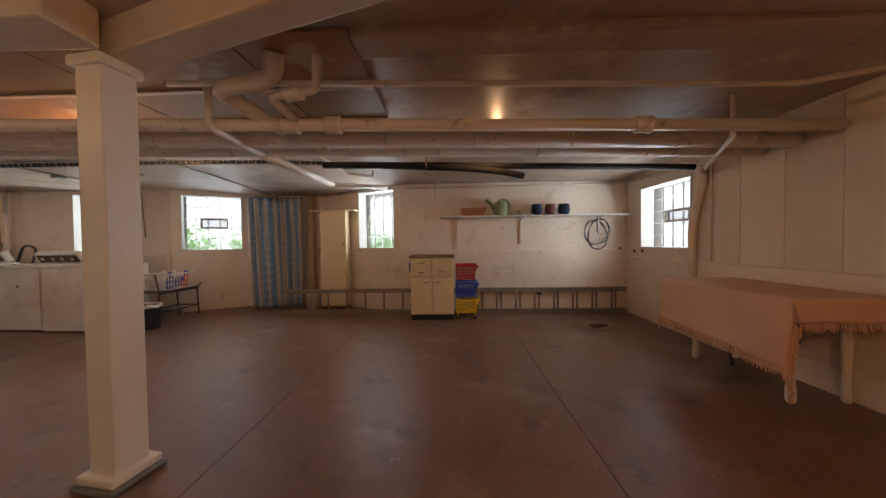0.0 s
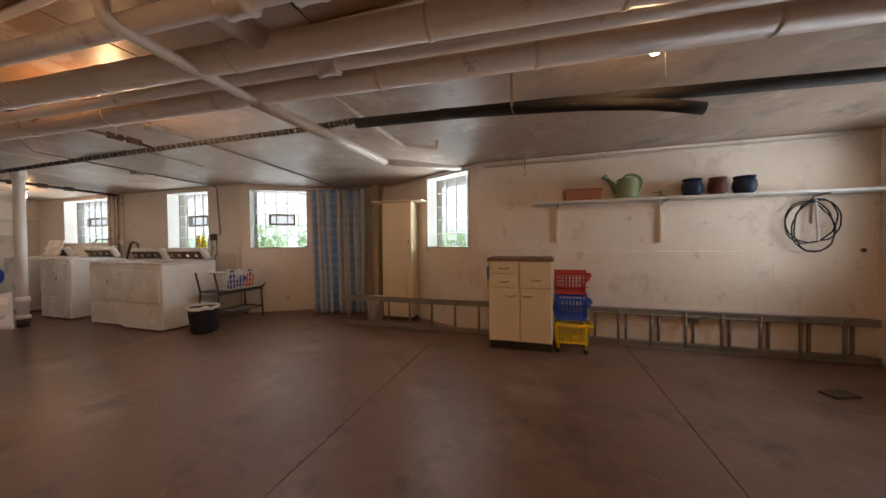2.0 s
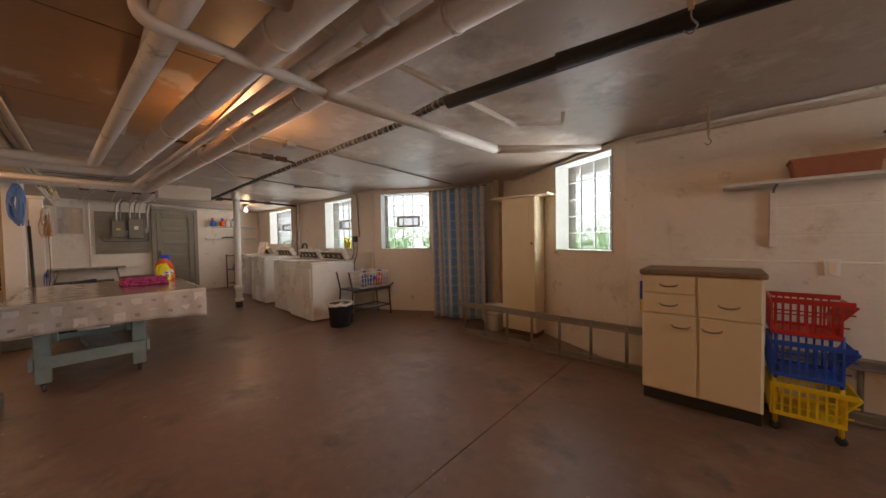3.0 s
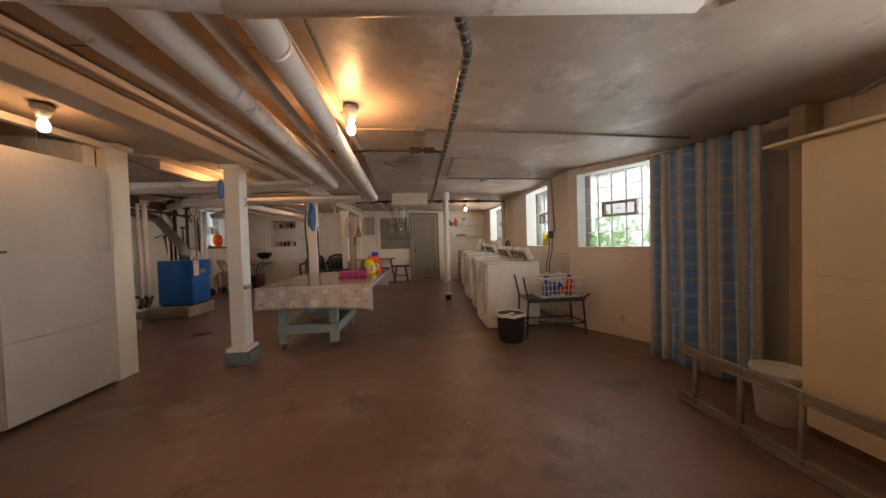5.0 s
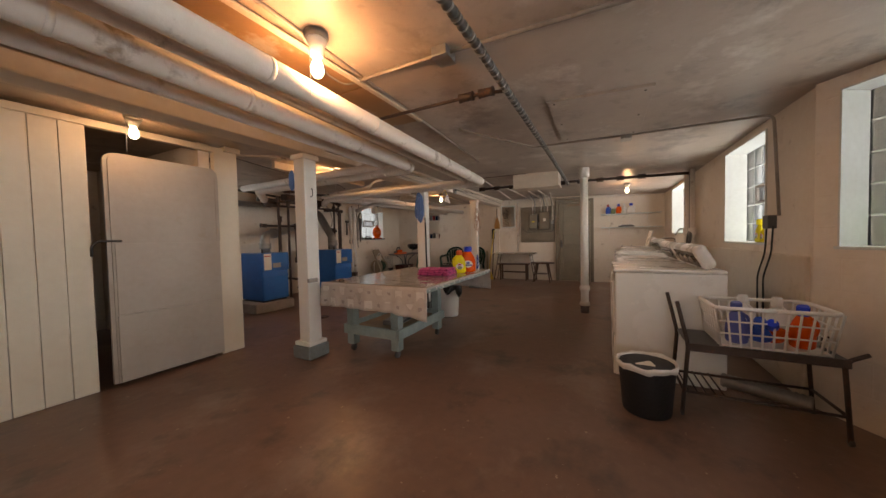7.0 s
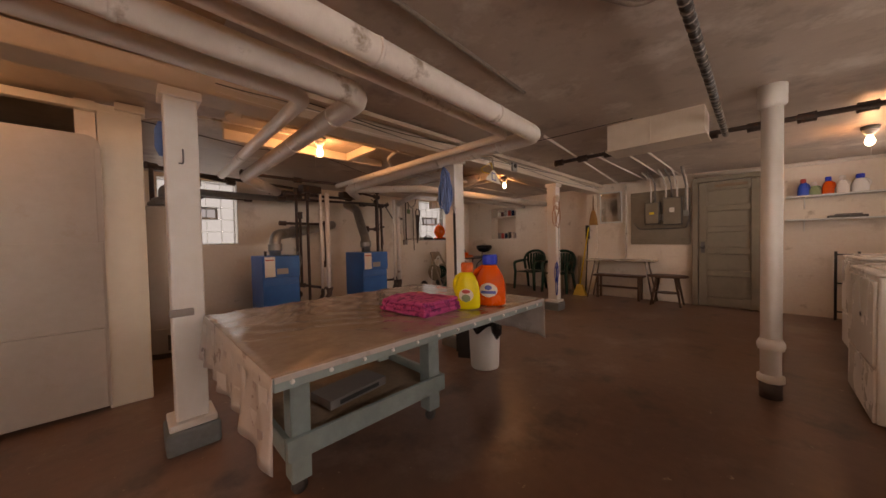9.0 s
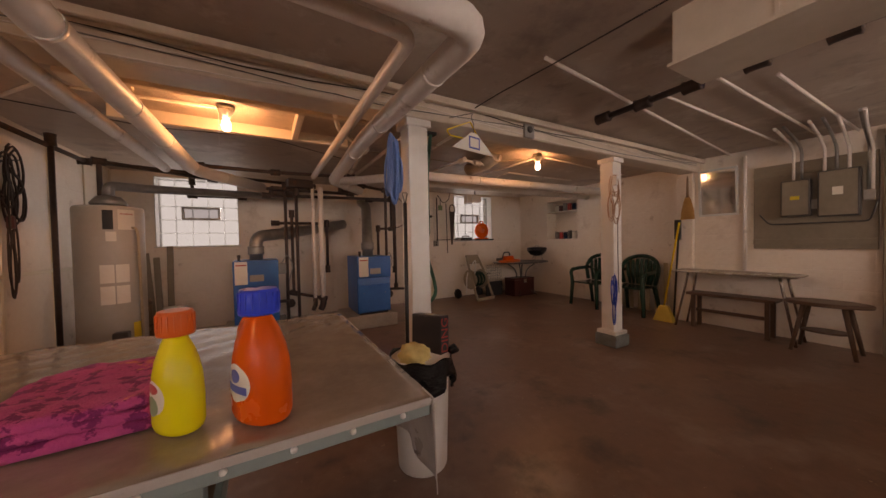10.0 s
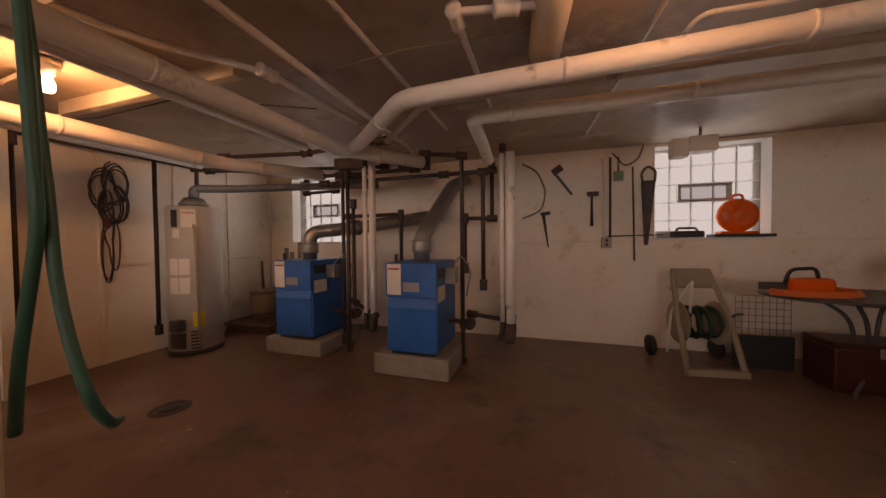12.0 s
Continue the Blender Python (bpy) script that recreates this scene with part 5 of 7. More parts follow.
def wrap(w, hb, zc, half_turn, half_height, lift, shape):
    """A paper patch wrapped on the front of a bottle, oval or straight-sided."""
    prof = body_profile(w, hb)
    bm = B()
    rows_ = []
    for j in range(9):
        v = -1 + j / 4
        z = hb * (zc + half_height * v)
        for (r0, z0), (r1, z1) in zip(prof, prof[1:]):
            if z0 <= z <= z1:
                rad = r0 + (r1 - r0) * (z - z0) / (z1 - z0)
        reach = half_turn * (math.sqrt(max(0.02, 1 - v * v)) if shape == "oval" else 1.0)
        rows_.append([bm.verts.new(((rad + 0.001 * lift) * math.sin(reach * (k / 4 - 1)), (rad * 0.62 + 0.001 * lift) * math.cos(reach * (k / 4 - 1)), z)) for k in range(9)])
    for a, b in zip(rows_, rows_[1:]):
        for k in range(8):
            bm.faces.new((a[k], a[k + 1], b[k + 1], b[k])).smooth = True
    return bm


def bottle(x, y, z, turn, h, w, body, cap, label, lab_m, k=1.0, group="", cap_h=0.05):
    """A detergent bottle with shoulders, a moulded grip with a hole beside it, a cap and a paper label."""
    t = thing("detergent_bottle", label, "bottle", pose(x, y, z, 0, 0, turn), group)
    hb = h - cap_h
    part("body", lathe(B(), body_profile(w, hb), squash=(1.0, 0.62), seg=28), body, t)
    part("grip", tube(B(), bend([(w * 0.38, 0, hb * 0.93), (w * 0.98, 0, hb * 0.80), (w * 1.06, 0, hb * 0.58), (w * 0.9, 0, hb * 0.40)], 0.03), [w * 0.17] * 14, 10), body, t, "moulded grip")
    part("cap", lathe(B(), [(w * 0.47, hb - 0.006), (w * 0.49, hb), (w * 0.46, h - 0.006), (w * 0.43, h)], seg=24), cap, t)
    for k in range(18):
        a = 2 * math.pi * k / 18
        part("cap_rib", bx(B(), -0.0015, 0.0015, -0.0015, 0.0015, hb + 0.004, h - 0.008, 0, pose(w * 0.475 * math.cos(a), w * 0.475 * math.sin(a), 0)), cap, t)
    l_ = part("label", wrap(w, hb, 0.38, 0.62, 0.17, 1.0, "oval"), lab_m, t, "printed paper label")
    ink = OFFBLUE if lab_m is PAPER else REDP
    if body is LEMON:
        part("print", wrap(w, hb, 0.30, 0.36, 0.10, 1.5, "oval"), SAGE, l_, "green printed patch")
        part("print", wrap(w, hb, 0.47, 0.34, 0.05, 1.5, "oval"), REDP, l_, "red printed patch")
    else:
        part("print", wrap(w, hb, 0.33, 0.50, 0.035, 1.5, "bar"), ink, l_, "printed bar")
        part("print", wrap(w, hb, 0.44, 0.24, 0.06, 1.5, "oval"), ink, l_, "printed emblem")
    return t


bottle(-3.977, 1.17, CT, -62, 0.27, 0.074, LEMON, ORANGECAP, "yellow detergent bottle with an orange cap", PAPER, group="detergent bottles on the table")
bottle(-4.145, 1.21, CT, -66, 0.31, 0.094, ORANGE, BLUECAP, "orange detergent bottle with a blue cap", PAPER, group="detergent bottles on the table", cap_h=0.055)
t = thing("folded_blanket", "folded pink and purple leopard-print fleece blanket", "blanket", pose(-3.77, 0.98, CT, 0, 0, 4))
for k in range(3):
    bm = B()
    w_, d_ = 0.15 - 0.005 * k, 0.19 - 0.007 * k
    bx(bm, -w_, w_, -d_, d_, 0.024 * k, 0.024 * k + 0.027, 0.012)
    bmesh.ops.subdivide_edges(bm, edges=[e for e in bm.edges if e.calc_length() > 0.08], cuts=14, use_grid_fill=True)
    for v in bm.verts:
        q = Vector((v.co.x, v.co.y, 0.3 * k))
        if v.co.z > 0.01:
            v.co.z += 0.012 * noise.noise(q * 11) + 0.005 * noise.noise(q * 34)
        v.co.x += 0.010 * noise.noise(q * 14 + Vector((5, 0, 0)))
        v.co.y += 0.010 * noise.noise(q * 14 + Vector((0, 7, 0)))
    for f in bm.faces:
        f.smooth = True
    part("fold", bm, PINK, t)

# bin beside the table
bn = thing("waste_bin", "white round waste bin lined with a black bag", "bin", pose(-4.87, 0.59, 0))
part("drum", lathe(B(), [(0.125, 0), (0.13, 0.01), (0.15, 0.55), (0.156, 0.56), (0.156, 0.575), (0.143, 0.575)], seg=32), WHITEP, bn)
bm = B()
NU, NV = 64, 12
loops = []
for j in range(NV + 1):
    v = j / NV
    loop = []
    for i in range(NU):
        a = 2 * math.pi * i / NU
        skirt = 0.17 + 0.05 * math.sin(a * 2 + 0.6) + 0.03 * math.sin(a * 5)
        if v < 0.25:
            rad, z = 0.135 + 0.03 * v * 4, 0.53 + 0.06 * v * 4
        else:
            w_ = (v - 0.25) / 0.75
            rad, z = 0.165 + 0.012 * math.sin(a * 9 + 5 * w_) * w_ + 0.012 * w_ + 0.008 * math.sin(a * 17 + 2) * w_, 0.59 - skirt * w_
        loop.append(bm.verts.new((rad * math.cos(a), rad * math.sin(a), z + 0.008 * math.sin(a * 7 + v * 4))))
    loops.append(loop)
for a, b in zip(loops, loops[1:]):
    for i in range(NU):
        f = bm.faces.new((a[i], a[(i + 1) % NU], b[(i + 1) % NU], b[i]))
        f.smooth = True
part("bag", bm, BAG, bn, "crumpled black bin liner").modifiers.new("thickness", "SOLIDIFY").thickness = 0.002
bm = tube(B(), [(0.06, 0.155, 0.50), (0.08, 0.19, 0.45), (0.075, 0.195, 0.36), (0.06, 0.18, 0.30)], [0.02, 0.045, 0.04, 0.008], 12)
for v in bm.verts:
    v.co += Vector((0.008 * math.sin(v.co.z * 90), 0.006 * math.sin(v.co.x * 120), 0))
part("bag_tail", bm, BAG, bn)
part("bag_knot", tube(B(), [(-0.15, 0.02, 0.57), (-0.19, 0.03, 0.585), (-0.215, 0.03, 0.57)], [0.02, 0.028, 0.012], 10), BAG, bn)
part("filling", lathe(B(), [(0.14, 0.50), (0.13, 0.53), (0.05, 0.54)], seg=24), GREYBOX, bn)
t = thing("carton", "black printed carton standing in the bin", "box", pose(-4.95, 0.54, 0.50, 4, -6, 20))
part("carton", bx(B(), -0.035, 0.035, -0.11, 0.11, 0.04, 0.27, 0.004), BOX, t)
part("face", bx(B(), 0.035, 0.0365, -0.10, 0.10, 0.05, 0.26, 0.0), BOX, t)
part("sticker", bx(B(), -0.02, 0.02, -0.03, 0.03, 0.27, 0.2715, 0.0), PAPER, t)
lettering = bpy.data.curves.new("lettering", "FONT")
lettering.body, lettering.size, lettering.extrude, lettering.align_x, lettering.align_y = "DING", 0.075, 0.0006, "CENTER", "CENTER"
lettering.materials.append(REDP)
word = new("lettering", lettering)
word.parent = t
word.matrix_basis = Matrix(((0, 1, 0, 0), (0, 0, 1, 0.1112), (1, 0, 0, 0.165), (0, 0, 0, 1)))
t = thing("rag", "crumpled pale yellow cloth in the bin", "cloth", pose(-4.81, 0.63, 0.535))
bm = B()
bmesh.ops.create_icosphere(bm, subdivisions=4, radius=0.075)
for v in bm.verts:
    d = 1 + 0.35 * noise.noise(v.co * 22) + 0.15 * noise.noise(v.co * 60)
    v.co = Vector((v.co.x * 1.1 * d, v.co.y * d, v.co.z * 1.0 * d + 0.05))
for f in bm.faces:
    f.smooth = True
part("cloth", bm, CLOTHY, t)

# ---- laundry ----


def machine(x0, x1, y0, y1, h, label, kind):
    t = thing("dryer" if kind == "dryer" else "washing_machine", label, "laundry machine", pose((x0 + x1) / 2, y0, 0), "laundry machines along the wall")
    w, d = (x1 - x0) / 2, y1 - y0
    part("body", bx(B(), -w, w, 0.012, d, 0.015, h - 0.03, 0.012), ENAMEL, t)
    part("top", bx(B(), -w - 0.003, w + 0.003, 0.0, d, h - 0.028, h, 0.012), ENAMEL, t)
    part("toe_panel", bx(B(), -w + 0.01, w - 0.01, 0.0, 0.012, 0.02, 0.34, 0.004), ENAMEL, t)
    if kind == "dryer":
        dr = part("door", bx(B(), -w + 0.03, w - 0.03, -0.008, 0.012, 0.36, h - 0.10, 0.012), ENAMEL, t)
        part("pull", bx(B(), -0.12, 0.12, -0.016, -0.008, h - 0.15, h - 0.13, 0.004), ENAMEL, dr)
    else:
        part("front_panel", bx(B(), -w + 0.01, w - 0.01, -0.004, 0.012, 0.36, h - 0.05, 0.006), ENAMEL, t)
        part("badge", lathe(B(), [(0.018, 0), (0.015, 0.004), (0.003, 0.005)], m=pose(0.05, -0.004, 0.62, 90), seg=14), DARK, t)
        part("lid", bx(B(), -w + 0.06, w - 0.06, 0.06, d - 0.2, h, h + 0.014, 0.006), ENAMEL, t)
    m = pose(0, d - 0.10, h + 0.005, 28)
    bm = bx(B(), -w + 0.005, w - 0.005, -0.03, 0.06, 0.0, 0.19, 0.03, m)
    c = part("console", bm, ENAMEL, t)
    part("control_panel", bx(B(), -w + 0.05, w - 0.05, -0.036, -0.030, 0.035, 0.16, 0.004, m), GREYLID, c, "dark brown control panel")
    for k in range(4):
        mk = m @ pose(-w + 0.14 + k * (2 * w - 0.28) / 3, -0.036, 0.10, 90)
        part("dial", lathe(B(), [(0.028, 0), (0.026, 0.012), (0.018, 0.022), (0.003, 0.023)], m=mk, seg=18), CHROME, c, "chrome dial")
    return t


machine(-4.30, -3.51, 2.77, 3.50, 0.90, "white top-control dryer with a dark console", "dryer")
machine(-5.12, -4.38, 2.83, 3.50, 0.90, "white washing machine with a dark console", "washer")
machine(-6.45, -5.68, 2.86, 3.56, 0.92, "white washing machine with a row of chrome dials", "washer")
machine(-7.93, -7.22, 3.0, 3.66, 0.93, "white top-loading washing machine with its lid raised", "washer")
t = thing("washer_lid", "raised white washing machine lid", "lid", pose(-7.55, 3.42, 0.95, -15))
part("panel", bx(B(), -0.24, 0.24, -0.01, 0.01, 0, 0.30, 0.008), ENAMEL, t)
t = thing("laundry_tub", "concrete laundry tub on legs", "sink", pose(-6.85, 3.45, 0))
bm = B()
bx(bm, -0.30, 0.30, -0.30, 0.30, 0.45, 0.50, 0.01)
for a in ((-0.30, -0.26, -0.30, 0.30), (0.26, 0.30, -0.30, 0.30), (-0.26, 0.26, -0.30, -0.26), (-0.26, 0.26, 0.26, 0.30)):
    bx(bm, *a, 0.50, 0.90, 0.008)
part("basin", bm, CONCRETE, t)
for x in (-0.24, 0.24):
    for y in (-0.24, 0.24):
        part("leg", bx(B(), x - 0.03, x + 0.03, y - 0.03, y + 0.03, 0, 0.45, 0.004), DARK, t)
part("tap", tube(B(), bend([(0, 0.29, 0.9), (0, 0.29, 1.1), (0, 0.12, 1.1), (0, 0.1, 1.02)], 0.04), 0.012, 10), CHROME, t)
for x, m_, lab, h in ((-4.62, LEMON, "yellow plastic jug on the window sill", 0.22), (-4.50, LEMON, "yellow plastic jug on the window sill", 0.2), (-4.33, BLUEP, "dark blue spray bottle on the window sill", 0.24)):
    bottle(x, 4.03, WZ0 + 0.006, 180, h, 0.055, m_, m_, lab, PAPER)
for x, z0, z1, m_ in ((-6.72, 0.0, 2.1, PIPE), (-6.60, 0.0, 2.1, PIPE), (-6.48, 0.9, 2.1, GALV), (-6.35, 0.6, 2.12, PIPE)):
    run("riser_pipe", "upright painted water pipe by the wall", [(x, 3.86, z0), (x, 3.86, z1)], 0.028 if m_ is PIPE else 0.015, m_, fit=[((x, 3.86, 1.2), (0, 0, 1))])
run("hot_tap_pipe", "painted pipe with taps above the tub", [(-6.6, 3.84, 1.25), (-7.1, 3.84, 1.25), (-7.1, 3.78, 1.15)], 0.012, GALV)
run("drain_hose", "grey washing machine drain hose", [(-5.6, 3.55, 0.5), (-5.6, 3.7, 1.15), (-5.85, 3.72, 1.2), (-6.0, 3.72, 0.85)], 0.018, DARK)
for x in (-4.16, -4.05):
    run("power_cable", "black power cord down the wall", [(x, 3.92, 1.22), (x + 0.03, 3.90, 1.0), (x - 0.05, 3.88, 0.8), (x + 0.02, 3.86, 0.5)], 0.006, RUBBER, 0.05, cat="cable")
t = thing("outlet_box", "black outlet box on the wall", "outlet", pose(-4.12, 3.925, 1.25))
part("box", bx(B(), -0.05, 0.05, -0.03, 0.03, -0.05, 0.06, 0.006), DARK, t)

# metal stand with the laundry basket
st = thing("utility_stand", "old rusty tubular metal stand with a slatted shelf", "stand", pose(-3.22, 3.52, 0))
part("shelf", bx(B(), -0.20, 0.18, -0.34, 0.36, 0.455, 0.475, 0.005), DARK, st)
part("shelf_lip", bx(B(), 0.18, 0.19, -0.34, 0.36, 0.43, 0.478, 0.003), IRON, st)
for x in (-0.18, 0.17):
    for s_ in (-1, 1):
        part("leg", tube(B(), bend([(x, 0.37 * s_, 0.02), (x, 0.34 * s_, 0.46), (x, (0.40 if s_ < 0 else 0.43) * s_, 0.46 + (0.28 if s_ < 0 else 0.05))], 0.04), 0.012, 8), IRON, st)
for z in (0.16,):
    for y in (-0.36, 0.36):
        part("stretcher", tube(B(), [(-0.18, y, z), (0.17, y, z)], 0.009, 8), IRON, st)
    for x in (-0.18, 0.17):
        part("stretcher", tube(B(), [(x, -0.36, z), (x, 0.36, z)], 0.009, 8), IRON, st)
    for k in range(5):
        y = -0.34 + 0.045 * k
        part("slat", tube(B(), [(-0.18, y, z + 0.01), (0.17, y, z + 0.01)], 0.005, 6), IRON, st)
for x in (-0.18, 0.17):
    for y in (-0.37, 0.37):
        part("castor", lathe(B(), [(0.008, -0.01), (0.02, -0.008), (0.02, 0.008), (0.008, 0.01)], m=pose(x, y, 0.021, 90), seg=12), DARK, st)
lb = thing("laundry_basket", "white plastic laundry basket full of bottles", "basket", pose(-3.22, 3.58, 0.477))
bm = B()
W_, D_, H_ = 0.19, 0.27, 0.24
bx(bm, -W_ * 0.86, W_ * 0.86, -D_ * 0.88, D_ * 0.88, 0, 0.008)
for s_ in (-1, 1):
    n = 11
    for k in range(n):
        y = -D_ + 2 * D_ * k / (n - 1)
        tube(bm, [(s_ * W_ * 0.86, y * 0.88, 0), (s_ * W_, y, H_)], 0.006, 6)
    n = 8
    for k in range(n):
        x = -W_ + 2 * W_ * k / (n - 1)
        tube(bm, [(x * 0.86, s_ * D_ * 0.88, 0), (x, s_ * D_, H_)], 0.006, 6)
for z in (0.01, 0.085, 0.16):
    f_ = 0.86 + 0.14 * z / H_
    tube(bm, [(W_ * f_, -D_ * f_, z), (W_ * f_, D_ * f_, z), (-W_ * f_, D_ * f_, z), (-W_ * f_, -D_ * f_, z), (W_ * f_, -D_ * f_, z)], 0.005, 6)
part("lattice", bm, WHITEP, lb)
tube_pts = bend([(W_, 0, H_), (W_, D_, H_), (-W_, D_, H_), (-W_, -D_, H_), (W_, -D_, H_), (W_, 0, H_)], 0.05)
part("rim", tube(B(), tube_pts, 0.012, 8), WHITEP, lb)
for x, y, m_, lab, h, tip in ((0.06, 0.16, ORANGE, "orange detergent bottle in the basket", 0.26, 12), (0.04, 0.04, ORANGE, "orange bottle lying in the basket", 0.2, 50), (-0.04, -0.08, WHITEP, "white bleach bottle in the basket", 0.28, -10), (0.08, -0.14, OFFBLUE, "pale blue bottle in the basket", 0.26, 8), (-0.08, 0.10, WHITEP, "white spray bottle in the basket", 0.27, 5), (0.08, -0.03, BLUEP, "blue packet in the basket", 0.16, 30)):
    b_ = bottle(0, 0, 0, 0, h, 0.055, m_, BLUECAP if m_ is ORANGE else m_, lab, PAPER, group="bottles in the laundry basket")
    b_.matrix_basis = pose(-3.22 + x, 3.58 + y, 0.49 + (0.03 if tip > 20 else 0), tip, 0, 70)
t = thing("trash_pail", "black plastic pail with a white liner", "bin", pose(-3.02, 2.95, 0))
part("pail", lathe(B(), [(0.13, 0), (0.14, 0.01), (0.165, 0.31), (0.172, 0.32), (0.165, 0.325)], seg=32), RUBBER, t)
bm = lathe(B(), [(0.13, 0.27), (0.16, 0.33), (0.172, 0.34), (0.176, 0.325), (0.172, 0.30)], seg=40)
for v in bm.verts:
    v.co.z += 0.02 * noise.noise(v.co * 18)
part("liner", bm, WHITEP, t, "crumpled white liner")
part("paper", bx(B(), -0.08, 0.06, -0.06, 0.07, 0.24, 0.33, 0.02, pose(0, 0, 0, 8, 14, 30)), PAPER, t)
t = thing("vent_hose", "grey flexible dryer vent hose on the floor", "hose")
pts = [Vector((-3.46, 3.45, 0.12)).lerp(Vector((-3.3, 3.85, 0.1)), k / 30) for k in range(31)]
part("hose", tube(B(), pts, [0.05 if k % 2 else 0.043 for k in range(31)], 12), GALV, t)

# ---- west wall ----
dw = thing("door_2", "grey-painted five-panel wooden door in a grey frame", "door", pose(WEST, 2.03, 0), kind="structure")
part("door_leaf", bx(B(), 0.0, 0.03, -0.36, 0.36, 0.01, 2.02, 0.003), GREYWOOD, dw)
for z0, z1 in ((0.0, 0.16), (0.50, 0.60), (0.86, 0.96), (1.21, 1.30), (1.55, 1.64), (1.88, 2.02)):
    part("rail", bx(B(), 0.03, 0.062, -0.26, 0.26, max(z0, 0.012), z1, 0.008), GREYWOOD, dw)
for y0, y1 in ((-0.36, -0.26), (0.26, 0.36)):
    part("stile", bx(B(), 0.03, 0.063, y0, y1, 0.012, 2.02, 0.005), GREYWOOD, dw)
kn = part("lock_plate", bx(B(), 0.063, 0.070, -0.335, -0.285, 0.88, 1.06, 0.004), DARK, dw, "dark iron lock plate")
part("door_knob", lathe(B(), [(0.01, 0), (0.012, 0.03), (0.028, 0.04), (0.028, 0.06), (0.015, 0.068)], m=pose(0.070, -0.31, 0.97, 0, 90)), DARK, kn)
for y0, y1, z0, z1 in ((-0.45, -0.37, 0, 2.10), (0.37, 0.45, 0, 2.10), (-0.45, 0.45, 2.03, 2.10)):
    part("door_frame", bx(B(), 0.0, 0.075, y0, y1, z0 if z1 - z0 < 1 else 0, z1 if z1 - z0 < 1 else 2.03, 0.005), GREYWOOD, dw)
part("closer_bar", bx(B(), 0.063, 0.085, -0.16, 0.22, 1.93, 1.975, 0.006), WOOD, dw, "rusty metal bar")

el = thing("panel_board", "grey-painted board carrying the electric panels", "panel board", pose(WEST, 1.15, 0))
part("board", bx(B(), 0.002, 0.03, -0.49, 0.40, 1.02, 1.98, 0.003), GREYWOOD, el)
for z in (1.10, 1.88):
    part("batten", bx(B(), 0.03, 0.045, -0.49, 0.40, z - 0.03, z + 0.03, 0.003), GREYWOOD, el)
for y0, y1, z0, z1 in ((-0.24, -0.02, 1.38, 1.77), (0.03, 0.30, 1.36, 1.83)):
    bp_ = thing("breaker_panel", "grey steel breaker panel with a stuck-on label", "electric panel", pose(WEST + 0.046, 1.15, 0), "electric panels")
    part("case", bx(B(), 0.0, 0.09, y0, y1, z0, z1, 0.006), DARK, bp_)
    part("cover", bx(B(), 0.09, 0.098, y0 + 0.012, y1 - 0.012, z0 + 0.012, z1 - 0.012, 0.004), GREYWOOD, bp_)
    part("sticker", bx(B(), 0.098, 0.0995, (y0 + y1) / 2 - 0.035, (y0 + y1) / 2 + 0.035, (z0 + z1) / 2 - 0.02, (z0 + z1) / 2 + (0.06 if y0 > 0 else 0.02)), PAPER if y0 > 0 else YELLOWPAPER, bp_)
for y, z in ((1.16, 1.5), (1.50, 1.55)):
    t = thing("fuse_box", "small grey fuse box on the board", "fuse box", pose(WEST + 0.046, y, z))
    part("case", bx(B(), 0, 0.05, -0.035, 0.035, -0.05, 0.05, 0.004), GALV, t)
for k, (y, z) in enumerate(((1.0, 1.76), (1.06, 1.76), (1.22, 1.82), (1.30, 1.82), (1.38, 1.82), (1.5, 1.6), (1.52, 1.6))):
    run("service_conduit", "steel conduit bending from the ceiling to the panels", [(WEST + 0.09, y, z), (WEST + 0.09, y, 2.1 - 0.015 * k), (WEST + 0.09 + 0.12 + 0.03 * k, y + 0.0, 2.16), (WEST + 0.9, y + 0.05, 2.19)], 0.013, GALV if k % 2 else PIPE, 0.07, 8, cat="conduit")
run("service_conduit", "thin conduit across the panel board", [(WEST + 0.06, 0.72, 1.42), (WEST + 0.06, 0.80, 1.30), (WEST + 0.06, 1.5, 1.30), (WEST + 0.06, 1.55, 1.5)], 0.008, DARK, 0.04, 8, cat="conduit")
run("wall_pipe", "white-painted pipe along the wall top", [(WEST + 0.05, 1.6, 2.14), (WEST + 0.05, 3.9, 2.12)], 0.03, PIPE)
run("wall_pipe", "upright white-painted pipe on the wall", [(WEST + 0.03, 0.58, 0.75), (WEST + 0.03, 0.58, 2.15)], 0.018, PIPE)
mi = thing("mirror", "tarnished mirror in a thin white frame hung on the wall", "mirror", pose(WEST + 0.01, 0.31, 1.75, 0, 3, 0))
part("glass", bx(B(), 0.008, 0.014, -0.18, 0.18, -0.28, 0.28, 0.002), MIRROR, mi)
for y0, y1, z0, z1 in ((-0.205, -0.18, -0.305, 0.305), (0.18, 0.205, -0.305, 0.305), (-0.18, 0.18, -0.305, -0.28), (-0.18, 0.18, 0.28, 0.305)):
    part("frame", bx(B(), 0.0, 0.022, y0, y1, z0, z1, 0.004), FRAMEWHITE, mi)
for z in (1.66, 1.34):
    s_ = thing("wall_shelf", "white-painted shelf board on the west wall", "shelf", pose(WEST, 3.12, z))
    part("board", bx(B(), 0.0, 0.24, -0.48, 0.75, 0.0, 0.02, 0.003), FRAMEWHITE, s_)
    for y in (-0.3, 0.5):
        part("bracket", tube(B(), bend([(0.01, y, -0.15), (0.01, y, -0.005), (0.2, y, -0.006)], 0.02), 0.006, 6), WHITEP, s_)
